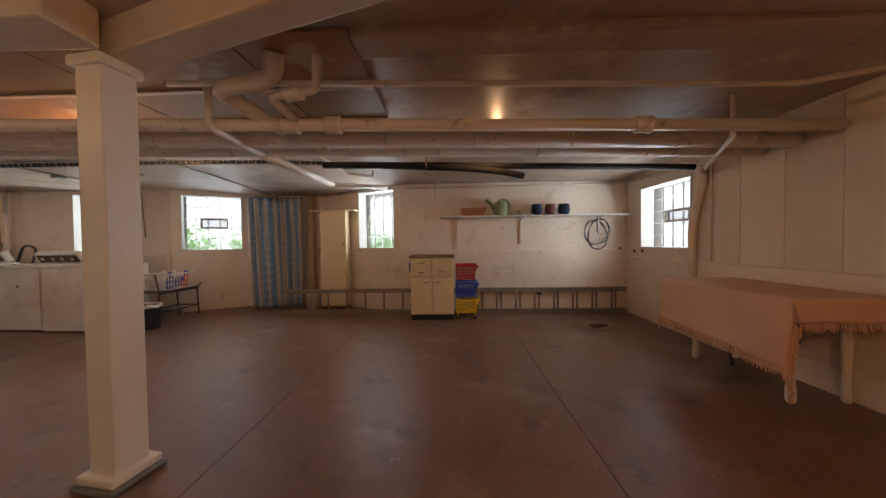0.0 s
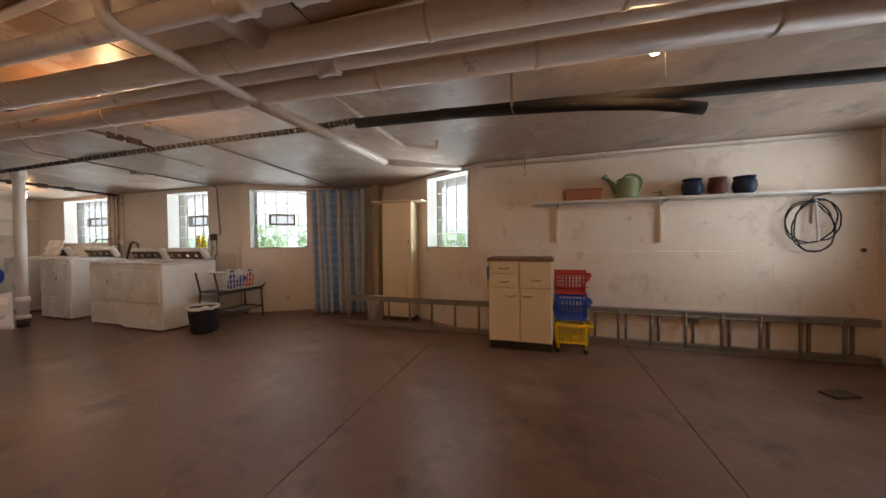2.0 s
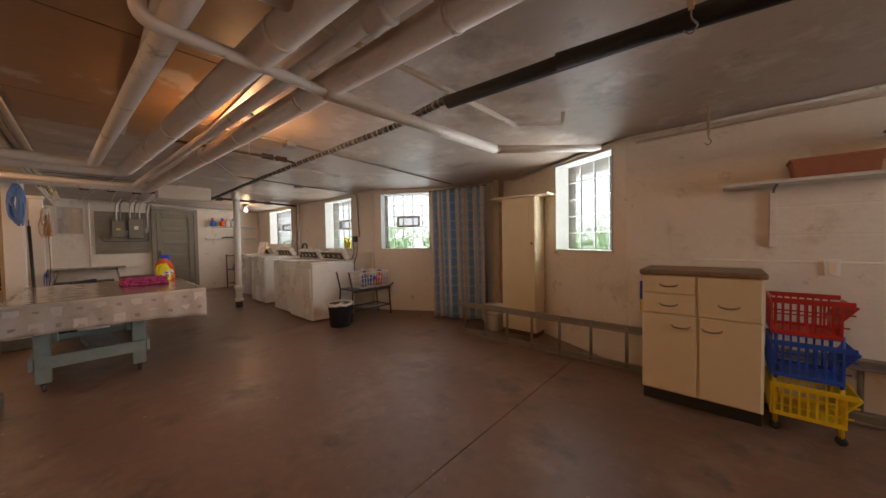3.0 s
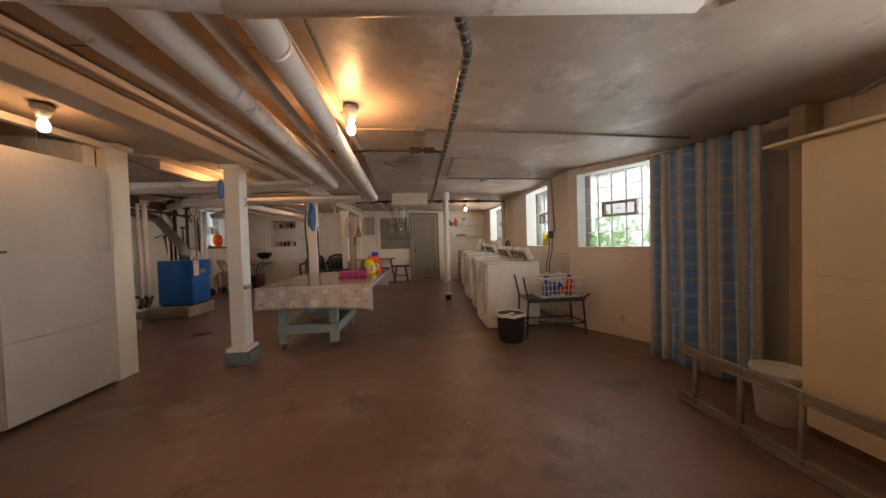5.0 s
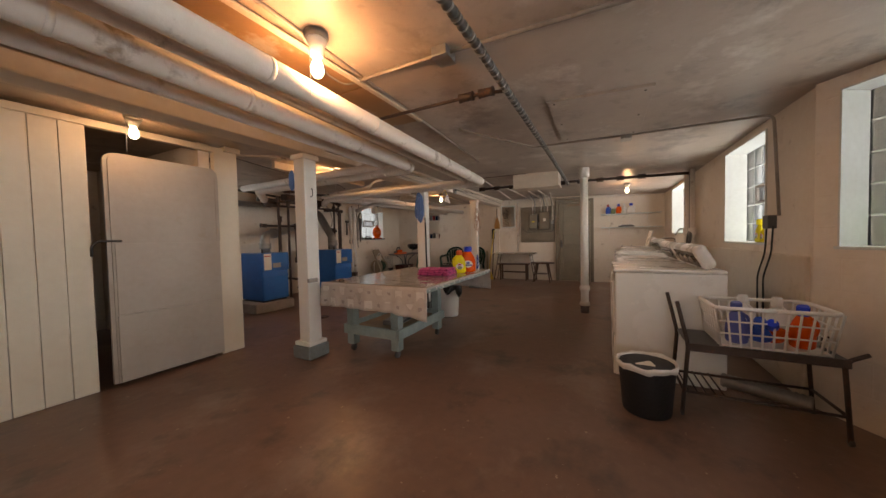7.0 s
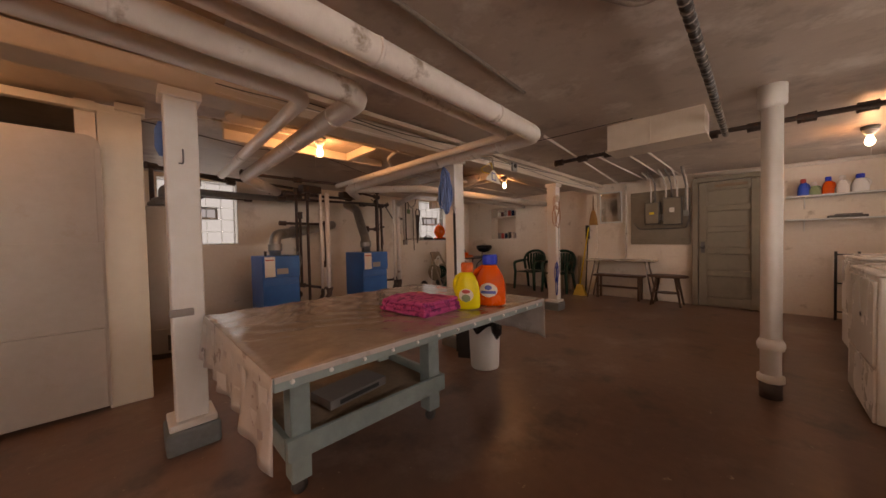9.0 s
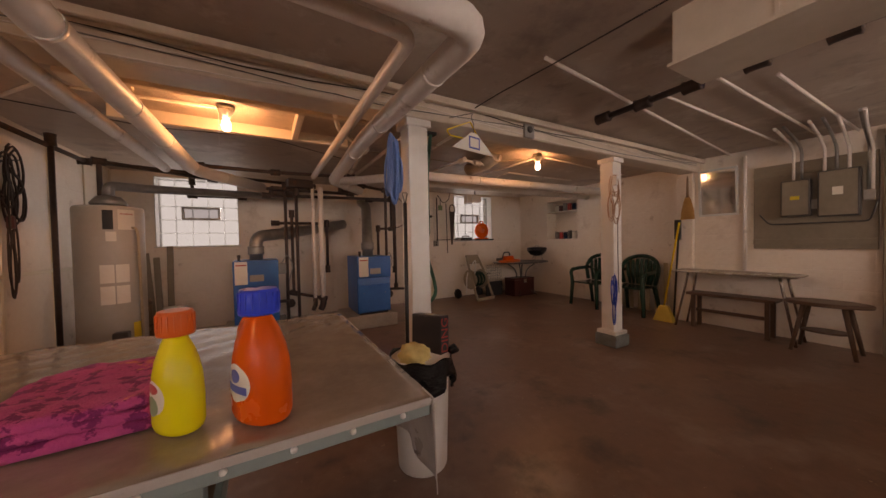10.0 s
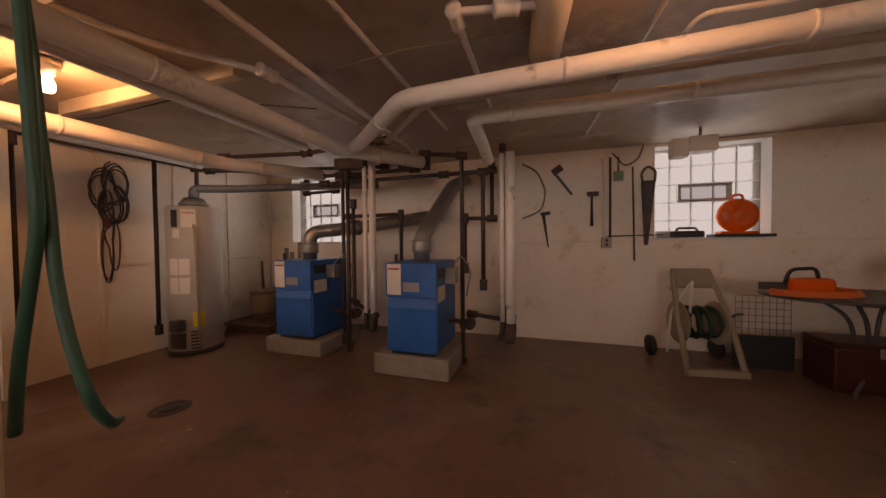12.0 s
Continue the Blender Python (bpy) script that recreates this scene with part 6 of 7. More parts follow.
for y, m_, c_, lab in ((2.80, BLUEP, REDP, "blue detergent bottle on the shelf"), (2.90, SAGE, WHITEP, "small green bottle on the shelf"), (3.02, ORANGE, BLUECAP, "orange detergent bottle on the shelf"), (3.14, WHITEP, WHITEP, "small white bottle on the shelf"), (3.28, WHITEP, BLUECAP, "large white jug on the shelf")):
    bottle(WEST + 0.12, y, 1.681, 80, 0.23 if m_ is not SAGE else 0.18, 0.055 if y < 3.2 else 0.075, m_, c_, lab, PAPER if m_ is not WHITEP else OFFBLUE)
t = thing("shelf_clutter", "flat dark tray of odds and ends", "tray", pose(WEST + 0.12, 3.18, 1.361))
part("tray", bx(B(), -0.09, 0.09, -0.16, 0.16, 0, 0.03, 0.008), DARK, t)
part("cloth", bx(B(), -0.06, 0.06, -0.10, 0.12, 0.03, 0.05, 0.01), GREYBOX, t)
t = thing("folded_chair", "dark folded frame leaning on the wall", "folded frame", pose(WEST + 0.02, 3.14, 0, 0, 4, 0))
for y in (-0.05, 0.14):
    part("bar", tube(B(), [(0.12, y, 0), (0.04, y, 0.92)], 0.014, 8), BLACK, t)
for z in (0.12, 0.5, 0.88):
    part("crossbar", tube(B(), [(0.11 - 0.08 * z, -0.05, z), (0.11 - 0.08 * z, 0.14, z)], 0.01, 8), BLACK, t)
t = thing("blue_bag", "blue plastic bag behind the machines", "bag", pose(-9.1, 3.3, 0.55))
part("bag", lathe(B(), [(0.05, -0.15), (0.09, -0.05), (0.08, 0.08), (0.02, 0.16)], seg=14), BLUEP, t)

# chrome-edged kitchen table, bench and stool
kt = thing("kitchen_table", "old chrome-edged laminate table against the wall", "table", pose(-9.10, 0.52, 0))
part("top", bx(B(), -0.19, 0.19, -0.56, 0.58, 0.715, 0.745, 0.008), LAMINATE, kt)
part("edge_band", bx(B(), -0.196, 0.196, -0.566, 0.586, 0.719, 0.737, 0.006), TOPMETAL, kt, "ribbed metal edge")
for y, s_ in ((-0.40, -1), (0.44, 1)):
    for x in (-0.13, 0.13):
        part("leg", tube(B(), bend([(x, y, 0.715), (x, y + 0.02 * s_, 0.6), (x + (0.04 if x > 0 else -0.02), y + 0.13 * s_, 0.0)], 0.05), 0.014, 8), CHROME, kt)
be = thing("bench", "dark wooden bench under the table", "bench", pose(-9.12, 0.48, 0))
part("seat", bx(B(), -0.13, 0.13, -0.40, 0.44, 0.42, 0.455, 0.006), DARKWOOD, be)
for y in (-0.33, 0.37):
    for x in (-0.09, 0.09):
        part("leg", bx(B(), x - 0.02, x + 0.02, y - 0.02, y + 0.02, 0, 0.42, 0.004), DARKWOOD, be)
part("stretcher", bx(B(), -0.015, 0.015, -0.33, 0.37, 0.2, 0.24, 0.003), DARKWOOD, be)
so_ = thing("stool", "small oval dark wooden table with splayed legs", "stool", pose(-8.98, 1.28, 0))
part("top", lathe(B(), [(0.23, 0.47), (0.265, 0.475), (0.27, 0.49), (0.265, 0.505), (0.24, 0.51)], squash=(0.72, 1.1), seg=32), DARKWOOD, so_)
for x, y in ((-0.1, -0.13), (-0.1, 0.13), (0.1, -0.13), (0.1, 0.13)):
    part("leg", tube(B(), [(x * 1.5, y * 1.6, 0), (x, y, 0.47)], [0.016, 0.022], 10), DARKWOOD, so_)
part("shelf", lathe(B(), [(0.14, 0.2), (0.15, 0.205), (0.15, 0.215), (0.14, 0.22)], squash=(0.8, 1.1), seg=24), DARKWOOD, so_)

# ---- patio chairs ----
ch = thing("patio_chair", "dark green plastic patio chair with a slatted round back", "chair", pose(-9.22, -0.72, 0), "green patio chairs")


def chair_arc(a, z):
    """A point of the chair's back shell at an angle across it and a height."""
    return Vector((-0.20 - 0.12 * (z - 0.42) - 0.07 * (1 - (a / 1.0) ** 2) + 0.07, 0.285 * a, z))


bm = bx(B(), -0.20, 0.24, -0.23, 0.23, 0.40, 0.425, 0.012)
for v in bm.verts:
    v.co.z -= 0.02 * math.cos(v.co.y * 6) * (1 if abs(v.co.x) < 0.22 else 0.3)
part("seat", bm, GREENP, ch)
for k in range(7):
    a = -0.72 + 0.24 * k
    zt = 0.84 - 0.10 * a * a
    part("slat", tube(B(), [chair_arc(a * 0.75, 0.43), chair_arc(a * 0.95, 0.62), chair_arc(a, zt)], [0.022, 0.028, 0.025], 8), GREENP, ch)
part("back_rim", tube(B(), bend([chair_arc(-0.85, 0.44), chair_arc(-1.02, 0.68), chair_arc(-0.80, 0.82), chair_arc(-0.4, 0.875), chair_arc(0, 0.89), chair_arc(0.4, 0.875), chair_arc(0.80, 0.82), chair_arc(1.02, 0.68), chair_arc(0.85, 0.44)], 0.08), 0.031, 10), GREENP, ch)
for s_ in (-1, 1):
    part("armrest", tube(B(), bend([(-0.20, 0.25 * s_, 0.66), (0.02, 0.28 * s_, 0.65), (0.21, 0.28 * s_, 0.63), (0.25, 0.27 * s_, 0.58)], 0.06), [0.028] + [0.033] * 12 + [0.026], 10), GREENP, ch)
    part("front_leg", tube(B(), [(0.25, 0.27 * s_, 0.60), (0.23, 0.255 * s_, 0.40), (0.25, 0.28 * s_, 0.0)], [0.030, 0.034, 0.028], 10), GREENP, ch)
    part("rear_leg", tube(B(), [(-0.17, 0.22 * s_, 0.42), (-0.27, 0.25 * s_, 0.0)], [0.034, 0.028], 10), GREENP, ch)
copy_thing(ch, pose(-9.22, -1.42, 0, 0, 0, -6))

# brooms by the pilaster
t = thing("broom", "yellow-handled broom leaning on the pilaster", "broom", pose(-9.02, -0.19, 0))
part("handle", tube(B(), [(0, 0, 0.22), (-0.16, 0.12, 1.38)], 0.012, 10), YELLOW, t)
bm = bx(B(), -0.05, 0.05, -0.13, 0.13, 0.0, 0.22, 0.012)
for v in bm.verts:
    if v.co.z > 0.11:
        v.co.y *= 0.45
        v.co.x *= 0.6
part("bristles", bm, YBRISTLE, t, "worn yellow bristles")
t = thing("broom", "dark-handled broom leaning behind the yellow one", "broom", pose(-9.12, -0.10, 0))
part("handle", tube(B(), [(0, -0.02, 0.0), (-0.10, 0.0, 1.15)], 0.012, 10), BLACK, t)
part("head", bx(B(), -0.13, -0.07, -0.04, 0.03, 1.14, 1.42, 0.01), BLACK, t)
t = thing("whisk_broom", "straw whisk broom hung on the pilaster", "broom", pose(-9.25, 0.0, 1.42))
part("bristles", lathe(B(), [(0.085, 0.0), (0.075, 0.12), (0.045, 0.26), (0.02, 0.32)], squash=(0.35, 1.0), seg=18), STRAW, t)
part("handle", lathe(B(), [(0.02, 0.30), (0.016, 0.36), (0.012, 0.55), (0.005, 0.6)], seg=12), WOOD, t)
t = thing("yardstick_boards", "pale wooden slats leaning behind the chairs", "boards", pose(-9.55, -0.35, 0))
for k in range(5):
    part("slat", bx(B(), 0.0, 0.02, -0.09 - 0.13 * k, -0.03 - 0.13 * k, 0, 0.78 + 0.03 * (k % 3), 0.003), LIGHTWOOD, t)

# ---- boiler room ----


def boiler(x0, x1, y, h0, h1, label):
    """A blue cast-iron boiler on a concrete pad: jacket, recessed lower front, labels, burner fittings."""
    t = thing("boiler", label, "boiler", pose((x0 + x1) / 2, y, 0), "blue boilers")
    w = (x1 - x0) / 2
    split = h0 + (h1 - h0) * 0.62
    part("jacket", bx(B(), -w, w, -0.60, -0.03, h0, h1, 0.008), BLUE, t)
    part("upper_front", bx(B(), -w, w, -0.03, 0.0, split, h1, 0.006), BLUE, t)
    part("lower_front", bx(B(), -w + 0.012, w - 0.012, -0.03, -0.016, h0 + 0.02, split - 0.09, 0.004), BLUE, t)
    part("hood_slope", bx(B(), -w + 0.012, w - 0.012, -0.006, 0.004, -0.05, 0.05, 0.003, pose(0, -0.022, split - 0.05, 12)), BLUE, t)
    part("base", bx(B(), -w + 0.03, w - 0.03, -0.58, -0.05, h0 - 0.03, h0, 0.002), BLACK, t)
    part("paper_label", bx(B(), w - 0.15, w - 0.02, 0.0, 0.0025, split + 0.02, h1 - 0.01), PAPER, t)
    part("label_print", bx(B(), w - 0.14, w - 0.03, 0.0025, 0.0035, h1 - 0.06, h1 - 0.045), REDP, t)
    part("name_plate", bx(B(), w - 0.32, w - 0.17, 0.0, 0.003, split + 0.05, split + 0.13), VENT, t)
    for z, hh, m_ in ((h1 - 0.14, 0.09, BLACK), (h1 - 0.34, 0.13, PAPER)):
        part("side_label", bx(B(), -w - 0.002, -w, -0.25, -0.05, z, z + hh), m_, t)
    part("gauge", lathe(B(), [(0.045, 0), (0.045, 0.02), (0.04, 0.026), (0.003, 0.026)], m=pose(-w, -0.42, h1 - 0.15, 0, -90), seg=20), DARK, t)
    part("control_box", bx(B(), -w - 0.10, -w, -0.36, -0.24, h1 - 0.20, h1 - 0.06, 0.006), GALV, t)
    part("gas_valve", tube(B(), bend([(-w - 0.12, -0.45, h0 + 0.1), (-w - 0.12, -0.35, h0 + 0.22), (-w, -0.35, h0 + 0.22)], 0.04), 0.022, 10), IRON, t)
    part("pump", lathe(B(), [(0.05, -0.06), (0.06, -0.03), (0.06, 0.03), (0.045, 0.07)], m=pose(-w - 0.16, -0.55, h0 + 0.15, 90), seg=18), IRON, t)
    part("wiring", tube(B(), bend([(-w - 0.05, -0.3, h1 - 0.06), (-w - 0.12, -0.38, h1 + 0.06), (-w - 0.2, -0.45, h1 - 0.1), (-w - 0.14, -0.5, h1 - 0.35)], 0.06), 0.007, 6), GALV, t)
    part("relief_valve", tube(B(), [(w - 0.06, -0.1, h1), (w - 0.06, -0.1, h1 + 0.07)], [0.014, 0.02], 8), DARK, t)
    for k in range(2):
        part("screw", lathe(B(), [(0.006, 0), (0.005, 0.003), (0.001, 0.004)], m=pose((-1) ** k * 0.15, -0.016, h0 + 0.27, -90), seg=8), CHROME, t)
    pd = thing("boiler_pad", "low concrete pad under the boiler", "concrete pad", pose((x0 + x1) / 2, y, 0), "boiler pads")
    part("pad", bx(B(), -w - 0.10, w + 0.14, -0.72, -0.01 - 0.0, 0, h0 - 0.03, 0.02), CONCRETE, pd)
    return t


boiler(-5.71, -5.24, -2.15, 0.22, 1.0, "blue enamelled boiler on a concrete pad")
boiler(-4.30, -3.82, -2.32, 0.20, 1.0, "blue enamelled boiler beside the window")
FL = "galvanised sheet-metal flue pipe rising from the boiler"
run("flue_pipe", FL, [(-5.47, -2.45, 1.0), (-5.47, -2.45, 1.22), (-5.62, -3.0, 1.78), (-5.66, -3.45, 1.92)], 0.075, GALV, 0.09, 18, fit=[((-5.47, -2.45, 1.14), (0, 0, 1))])
run("flue_pipe", FL, [(-4.06, -2.60, 1.0), (-4.06, -2.60, 1.30), (-4.5, -2.95, 1.36), (-5.35, -3.45, 1.52)], 0.075, GALV, 0.12, 18, fit=[((-4.06, -2.60, 1.12), (0, 0, 1)), ((-4.45, -2.91, 1.355), (-1, -0.8, 0.1))])

wh = thing("water_heater", "tall beige gas water heater with paper labels", "water heater", pose(-2.84, -2.2, 0))
part("tank", lathe(B(), [(0.23, 0.03), (0.25, 0.04), (0.25, 1.56), (0.24, 1.585), (0.12, 1.60)], seg=48), TANK, wh)
part("base_ring", lathe(B(), [(0.24, 0), (0.253, 0.005), (0.253, 0.05), (0.25, 0.055)], seg=48), DARK, wh)
part("seam", lathe(B(), [(0.25, 0.30), (0.2525, 0.302), (0.2525, 0.31), (0.25, 0.312)], seg=48), TANK, wh)


def on_tank(name, ang, z0, z1, width, material, label=""):
    bm = B()
    n = 8
    a0 = math.radians(ang)
    half = width / 0.25 / 2
    cols_ = [[bm.verts.new((0.2525 * math.cos(a0 + half * (2 * k / n - 1)), 0.2525 * math.sin(a0 + half * (2 * k / n - 1)), z)) for z in (z0, z1)] for k in range(n + 1)]
    for a, b in zip(cols_, cols_[1:]):
        bm.faces.new((a[0], b[0], b[1], a[1]))
    return part(name, bm, material, wh, label)


# the side that faces the room
FA = 122
on_tank("brand_label", FA - 18, 1.36, 1.54, 0.07, BLACK, "black maker's label")
on_tank("warning_label", FA + 12, 1.36, 1.55, 0.13, PAPER, "white warning label")
on_tank("label_line", FA + 12, 1.505, 1.515, 0.10, REDP)
on_tank("small_label", FA - 14, 1.25, 1.34, 0.07, PAPER)
for k, (a, z) in enumerate(((FA - 22, 0.86), (FA + 2, 0.86), (FA - 22, 0.66), (FA + 2, 0.66))):
    on_tank("instruction_label", a, z, z + 0.17, 0.095, PAPER)
on_tank("energy_label", FA + 28, 0.30, 0.46, 0.10, YELLOWPAPER, "yellow energy label")
on_tank("access_door", FA - 18, 0.08, 0.24, 0.18, DARK)
for k in range(6):
    on_tank("louvre", FA + 22, 0.07 + 0.035 * k, 0.085 + 0.035 * k, 0.09, BLACK)
part("relief_pipe", tube(B(), bend([(-0.16, 0.12, 1.38), (-0.235, 0.17, 1.38), (-0.245, 0.16, 1.3), (-0.25, 0.14, 0.12)], 0.03), 0.012, 10), LIGHTWOOD, wh, "cream discharge pipe")
part("gas_valve", bx(B(), -0.19, -0.08, 0.235, 0.33, 0.28, 0.40, 0.012), DARK, wh)
part("draft_hood", lathe(B(), [(0.12, 1.60), (0.14, 1.62), (0.09, 1.69), (0.05, 1.70)], seg=24), GALV, wh)
run("flue_pipe", "slim galvanised flue from the water heater", [(-2.84, -2.2, 1.69), (-2.84, -2.2, 1.80), (-3.1, -2.45, 1.82), (-4.55, -3.3, 1.92)], 0.045, GALV, 0.08, 16)

IR = "dark iron heating pipe with screwed elbows"
for pts in ([(-2.55, -2.0, 2.15), (-2.55, -2.0, 0.25)], [(-2.5, -1.05, 2.05), (-2.5, -1.05, 0.6)],
            [(-2.5, -1.0, 2.1), (-2.55, -2.6, 2.1), (-4.8, -3.0, 2.06)],
            [(-2.75, -2.3, 1.6), (-2.75, -2.3, 2.05), (-3.6, -2.9, 2.05)],
            [(-5.82, -2.62, 0.0), (-5.82, -2.62, 2.0), (-5.45, -2.62, 2.05)],
            [(-4.42, -2.72, 0.1), (-4.42, -2.72, 1.98)],
            [(-4.55, -2.62, 0.0), (-4.55, -2.62, 1.9)],
            [(-6.0, -2.75, 0.75), (-6.0, -2.75, 1.86), (-5.6, -2.75, 1.86)],
            [(-6.05, -3.0, 1.95), (-6.05, -3.0, 1.42), (-5.78, -2.9, 1.42), (-5.78, -2.9, 0.9)],
            [(-6.15, -3.1, 2.2), (-6.15, -3.1, 0.42)], [(-5.85, -2.9, 0.42), (-6.28, -2.7, 0.42), (-6.28, -2.6, 0.30)],
            [(-4.2, -2.7, 1.85), (-6.05, -3.0, 1.92)], [(-4.1, -2.75, 1.95), (-5.3, -2.7, 1.93)],
            [(-4.5, -2.8, 1.62), (-4.5, -2.8, 0.5), (-4.86, -2.6, 0.42)], [(-4.3, -3.0, 1.50), (-5.0, -3.0, 1.5), (-5.0, -3.0, 0.8)],
            [(-3.3, -3.45, 2.1), (-3.3, -3.45, 1.9), (-3.9, -3.3, 1.88)],
            [(-3.58, -2.0, 2.03), (-4.3, -2.3, 2.08), (-5.2, -2.2, 2.08)]):
    run("iron_pipe", IR, pts, 0.021, IRON, 0.035, 10, fit=[(pts[0], Vector(pts[1]) - Vector(pts[0])), (pts[-1], Vector(pts[-1]) - Vector(pts[-2]))] + [(p, Vector(pts[i + 2]) - Vector(p)) for i, p in enumerate(pts[1:-1])])
for x, y, r in ((-6.28, -2.59, 0.042), (-6.20, -2.62, 0.022), (-4.86, -2.60, 0.036), (-4.76, -2.62, 0.024)):
    run("drop_pipe", "upright cream-painted pipe with a rusty end", [(x, y, 1.98), (x, y, 0.42)], r, PIPE)
    run("pipe_end", "rusty iron elbow at the foot of the pipe", [(x, y, 0.43), (x, y, 0.33), (x + 0.03, y - 0.02, 0.26)], r + 0.006, IRON, 0.03)
for x, y, z in ((-4.6, -2.62, 2.02), (-4.4, -2.9, 1.95), (-5.3, -2.7, 1.99)):
    t = thing("expansion_block", "rusty timber block between the pipes", "block", pose(x, y, z, 0, 0, 12))
    part("block", bx(B(), -0.16, 0.16, -0.07, 0.07, -0.06, 0.05, 0.008), IRON, t)

t = thing("wooden_barrel", "small brown wooden keg on a low platform", "barrel", pose(-2.72, -3.2, 0.13))
part("keg_body", lathe(B(), [(0.155, 0), (0.165, 0.05), (0.17, 0.2), (0.165, 0.36), (0.155, 0.40)], seg=28), WOOD, t)
for z in (0.05, 0.34):
    part("hoop", lathe(B(), [(0.167, z), (0.172, z + 0.005), (0.172, z + 0.03), (0.167, z + 0.035)], seg=28), DARKWOOD, t)
part("handle", tube(B(), [(0.0, 0.0, 0.4), (0.02, 0.0, 0.80)], 0.018, 8), DARKWOOD, t)
t = thing("low_platform", "low dark wooden platform on the floor", "platform", pose(-2.85, -3.15, 0))
part("top", bx(B(), -0.38, 0.40, -0.36, 0.36, 0.09, 0.125, 0.005), DARKWOOD, t)
for y in (-0.28, 0.28):
    part("bearer", bx(B(), -0.36, 0.38, y - 0.04, y + 0.04, 0.0, 0.09, 0.004), DARKWOOD, t)
t = thing("paint_bucket", "white and blue paint bucket on the platform", "bucket", pose(-3.1, -3.3, 0.127))
part("body", lathe(B(), [(0.11, 0), (0.125, 0.24), (0.132, 0.245), (0.13, 0.26), (0.02, 0.262)], seg=24), WHITEP, t)
part("band", lathe(B(), [(0.1195, 0.10), (0.1225, 0.102), (0.126, 0.19), (0.122, 0.192)], seg=24), OFFBLUE, t)
t = thing("offcuts", "grey boards leaning in the corner", "boards", pose(-2.95, -3.56, 0.0))
for k, (x, h) in enumerate(((-0.05, 1.2), (0.06, 1.05), (0.13, 1.12))):
    part("board", bx(B(), x - 0.035, x + 0.035, 0.0, 0.02, 0.126, h, 0.003, pose(0, -0.01 - 0.0 * k, 0, 3, 2 * k, 0)), GREYWOOD, t)
t = thing("cord_bundle", "bundle of dark extension cords hung on the wall", "cable", pose(-2.47, -1.68, 0))
part("coil", tube(B(), coil((0, 0, 1.70), 0.10, 7, axis="x", wob=0.55, seed=2, drop=2.0), 0.0075, 7), BROWNCORD, t)
part("cord_tail", tube(B(), coil((0, 0.02, 1.25), 0.05, 3, axis="x", wob=0.6, seed=4, drop=6.0), 0.0065, 7), BROWNCORD, t)
part("plug", bx(B(), -0.02, 0.02, 0.03, 0.07, 1.35, 1.45, 0.008), MAROON, t)
part("nail", tube(B(), [(0.04, 0, 1.88), (-0.05, 0, 1.89)], 0.006, 6), DARK, t)
t = thing("floor_drain", "round rusty floor drain with stained rim", "drain", pose(-4.0, -1.22, 0))
part("grate", lathe(B(), [(0.072, 0.0), (0.072, 0.004), (0.02, 0.005)], seg=24), BLACK, t)
part("rim", lathe(B(), [(0.13, -0.003), (0.12, 0.002), (0.07, 0.003)], seg=28), IRON, t)

# green hose looped over the pipe and hanging to the floor
hs = thing("garden_hose", "thick green hose hung beside the post", "hose")
for pts in ([(-5.28, -0.13, 2.03), (-5.25, -0.17, 1.7), (-5.24, -0.18, 1.54), (-5.28, -0.18, 1.3), (-5.30, -0.18, 1.08), (-5.36, -0.18, 0.9), (-5.40, -0.20, 0.74), (-5.33, -0.27, 0.64), (-5.24, -0.33, 0.61)],
            [(-5.33, -0.12, 2.03), (-5.30, -0.14, 1.7), (-5.31, -0.15, 1.23), (-5.25, -0.15, 1.05), (-5.18, -0.15, 0.84), (-5.12, -0.16, 0.64)]):
    part("length", tube(B(), bend(pts, 0.2, 6), 0.0145, 12), HOSE, hs)
part("strap", bx(B(), -5.38, -5.24, -0.16, -0.10, 2.03, 2.06, 0.006), RUBBER, hs)

# tools on the south wall
TY = SOUTH + 0.03
t = thing("hand_saw", "old hand saw with a rusty blade hung on the wall", "saw", pose(-7.66, TY, 1.12))
bm = B()
vs = [bm.verts.new(c) for c in ((-0.06, 0, 0.70), (0.08, 0, 0.70), (0.05, 0, 0.0), (0.01, 0, 0.0))]
f = bm.faces.new(vs)
r_ = bmesh.ops.extrude_face_region(bm, geom=[f])
bmesh.ops.translate(bm, vec=(0, 0.003, 0), verts=[v for v in r_["geom"] if isinstance(v, bmesh.types.BMVert)])
part("blade", bm, IRON, t)
part("grip", tube(B(), bend([(-0.05, 0.004, 0.68), (-0.06, 0.004, 0.80), (0.02, 0.004, 0.86), (0.08, 0.004, 0.78), (0.06, 0.004, 0.68)], 0.04), 0.013, 8), DARKWOOD, t)
t = thing("hammer", "hammer with a dark grip hung on the wall", "hammer", pose(-7.09, TY + 0.01, 1.34))
part("handle", tube(B(), [(0, 0, 0), (0, 0, 0.18), (0, 0, 0.36)], [0.018, 0.014, 0.012], 8), BLACK, t)
part("head", bx(B(), -0.07, 0.05, -0.014, 0.014, 0.34, 0.39, 0.006), IRON, t)
t = thing("hatchet", "small hatchet hung on the wall", "hatchet", pose(-6.85, TY + 0.01, 1.75, 0, 35, 0))
part("handle", tube(B(), [(0, 0, -0.05), (0, 0, 0.28)], 0.014, 8), WIRE, t)
part("head", bx(B(), -0.10, 0.02, -0.01, 0.01, 0.24, 0.32, 0.006), IRON, t)
t = thing("hand_drill", "old hand tool hung on the wall", "hand tool", pose(-6.62, TY + 0.01, 1.10, 0, 8, 0))
part("shaft", tube(B(), [(0, 0, 0), (0, 0, 0.4)], [0.006, 0.02], 8), IRON, t)
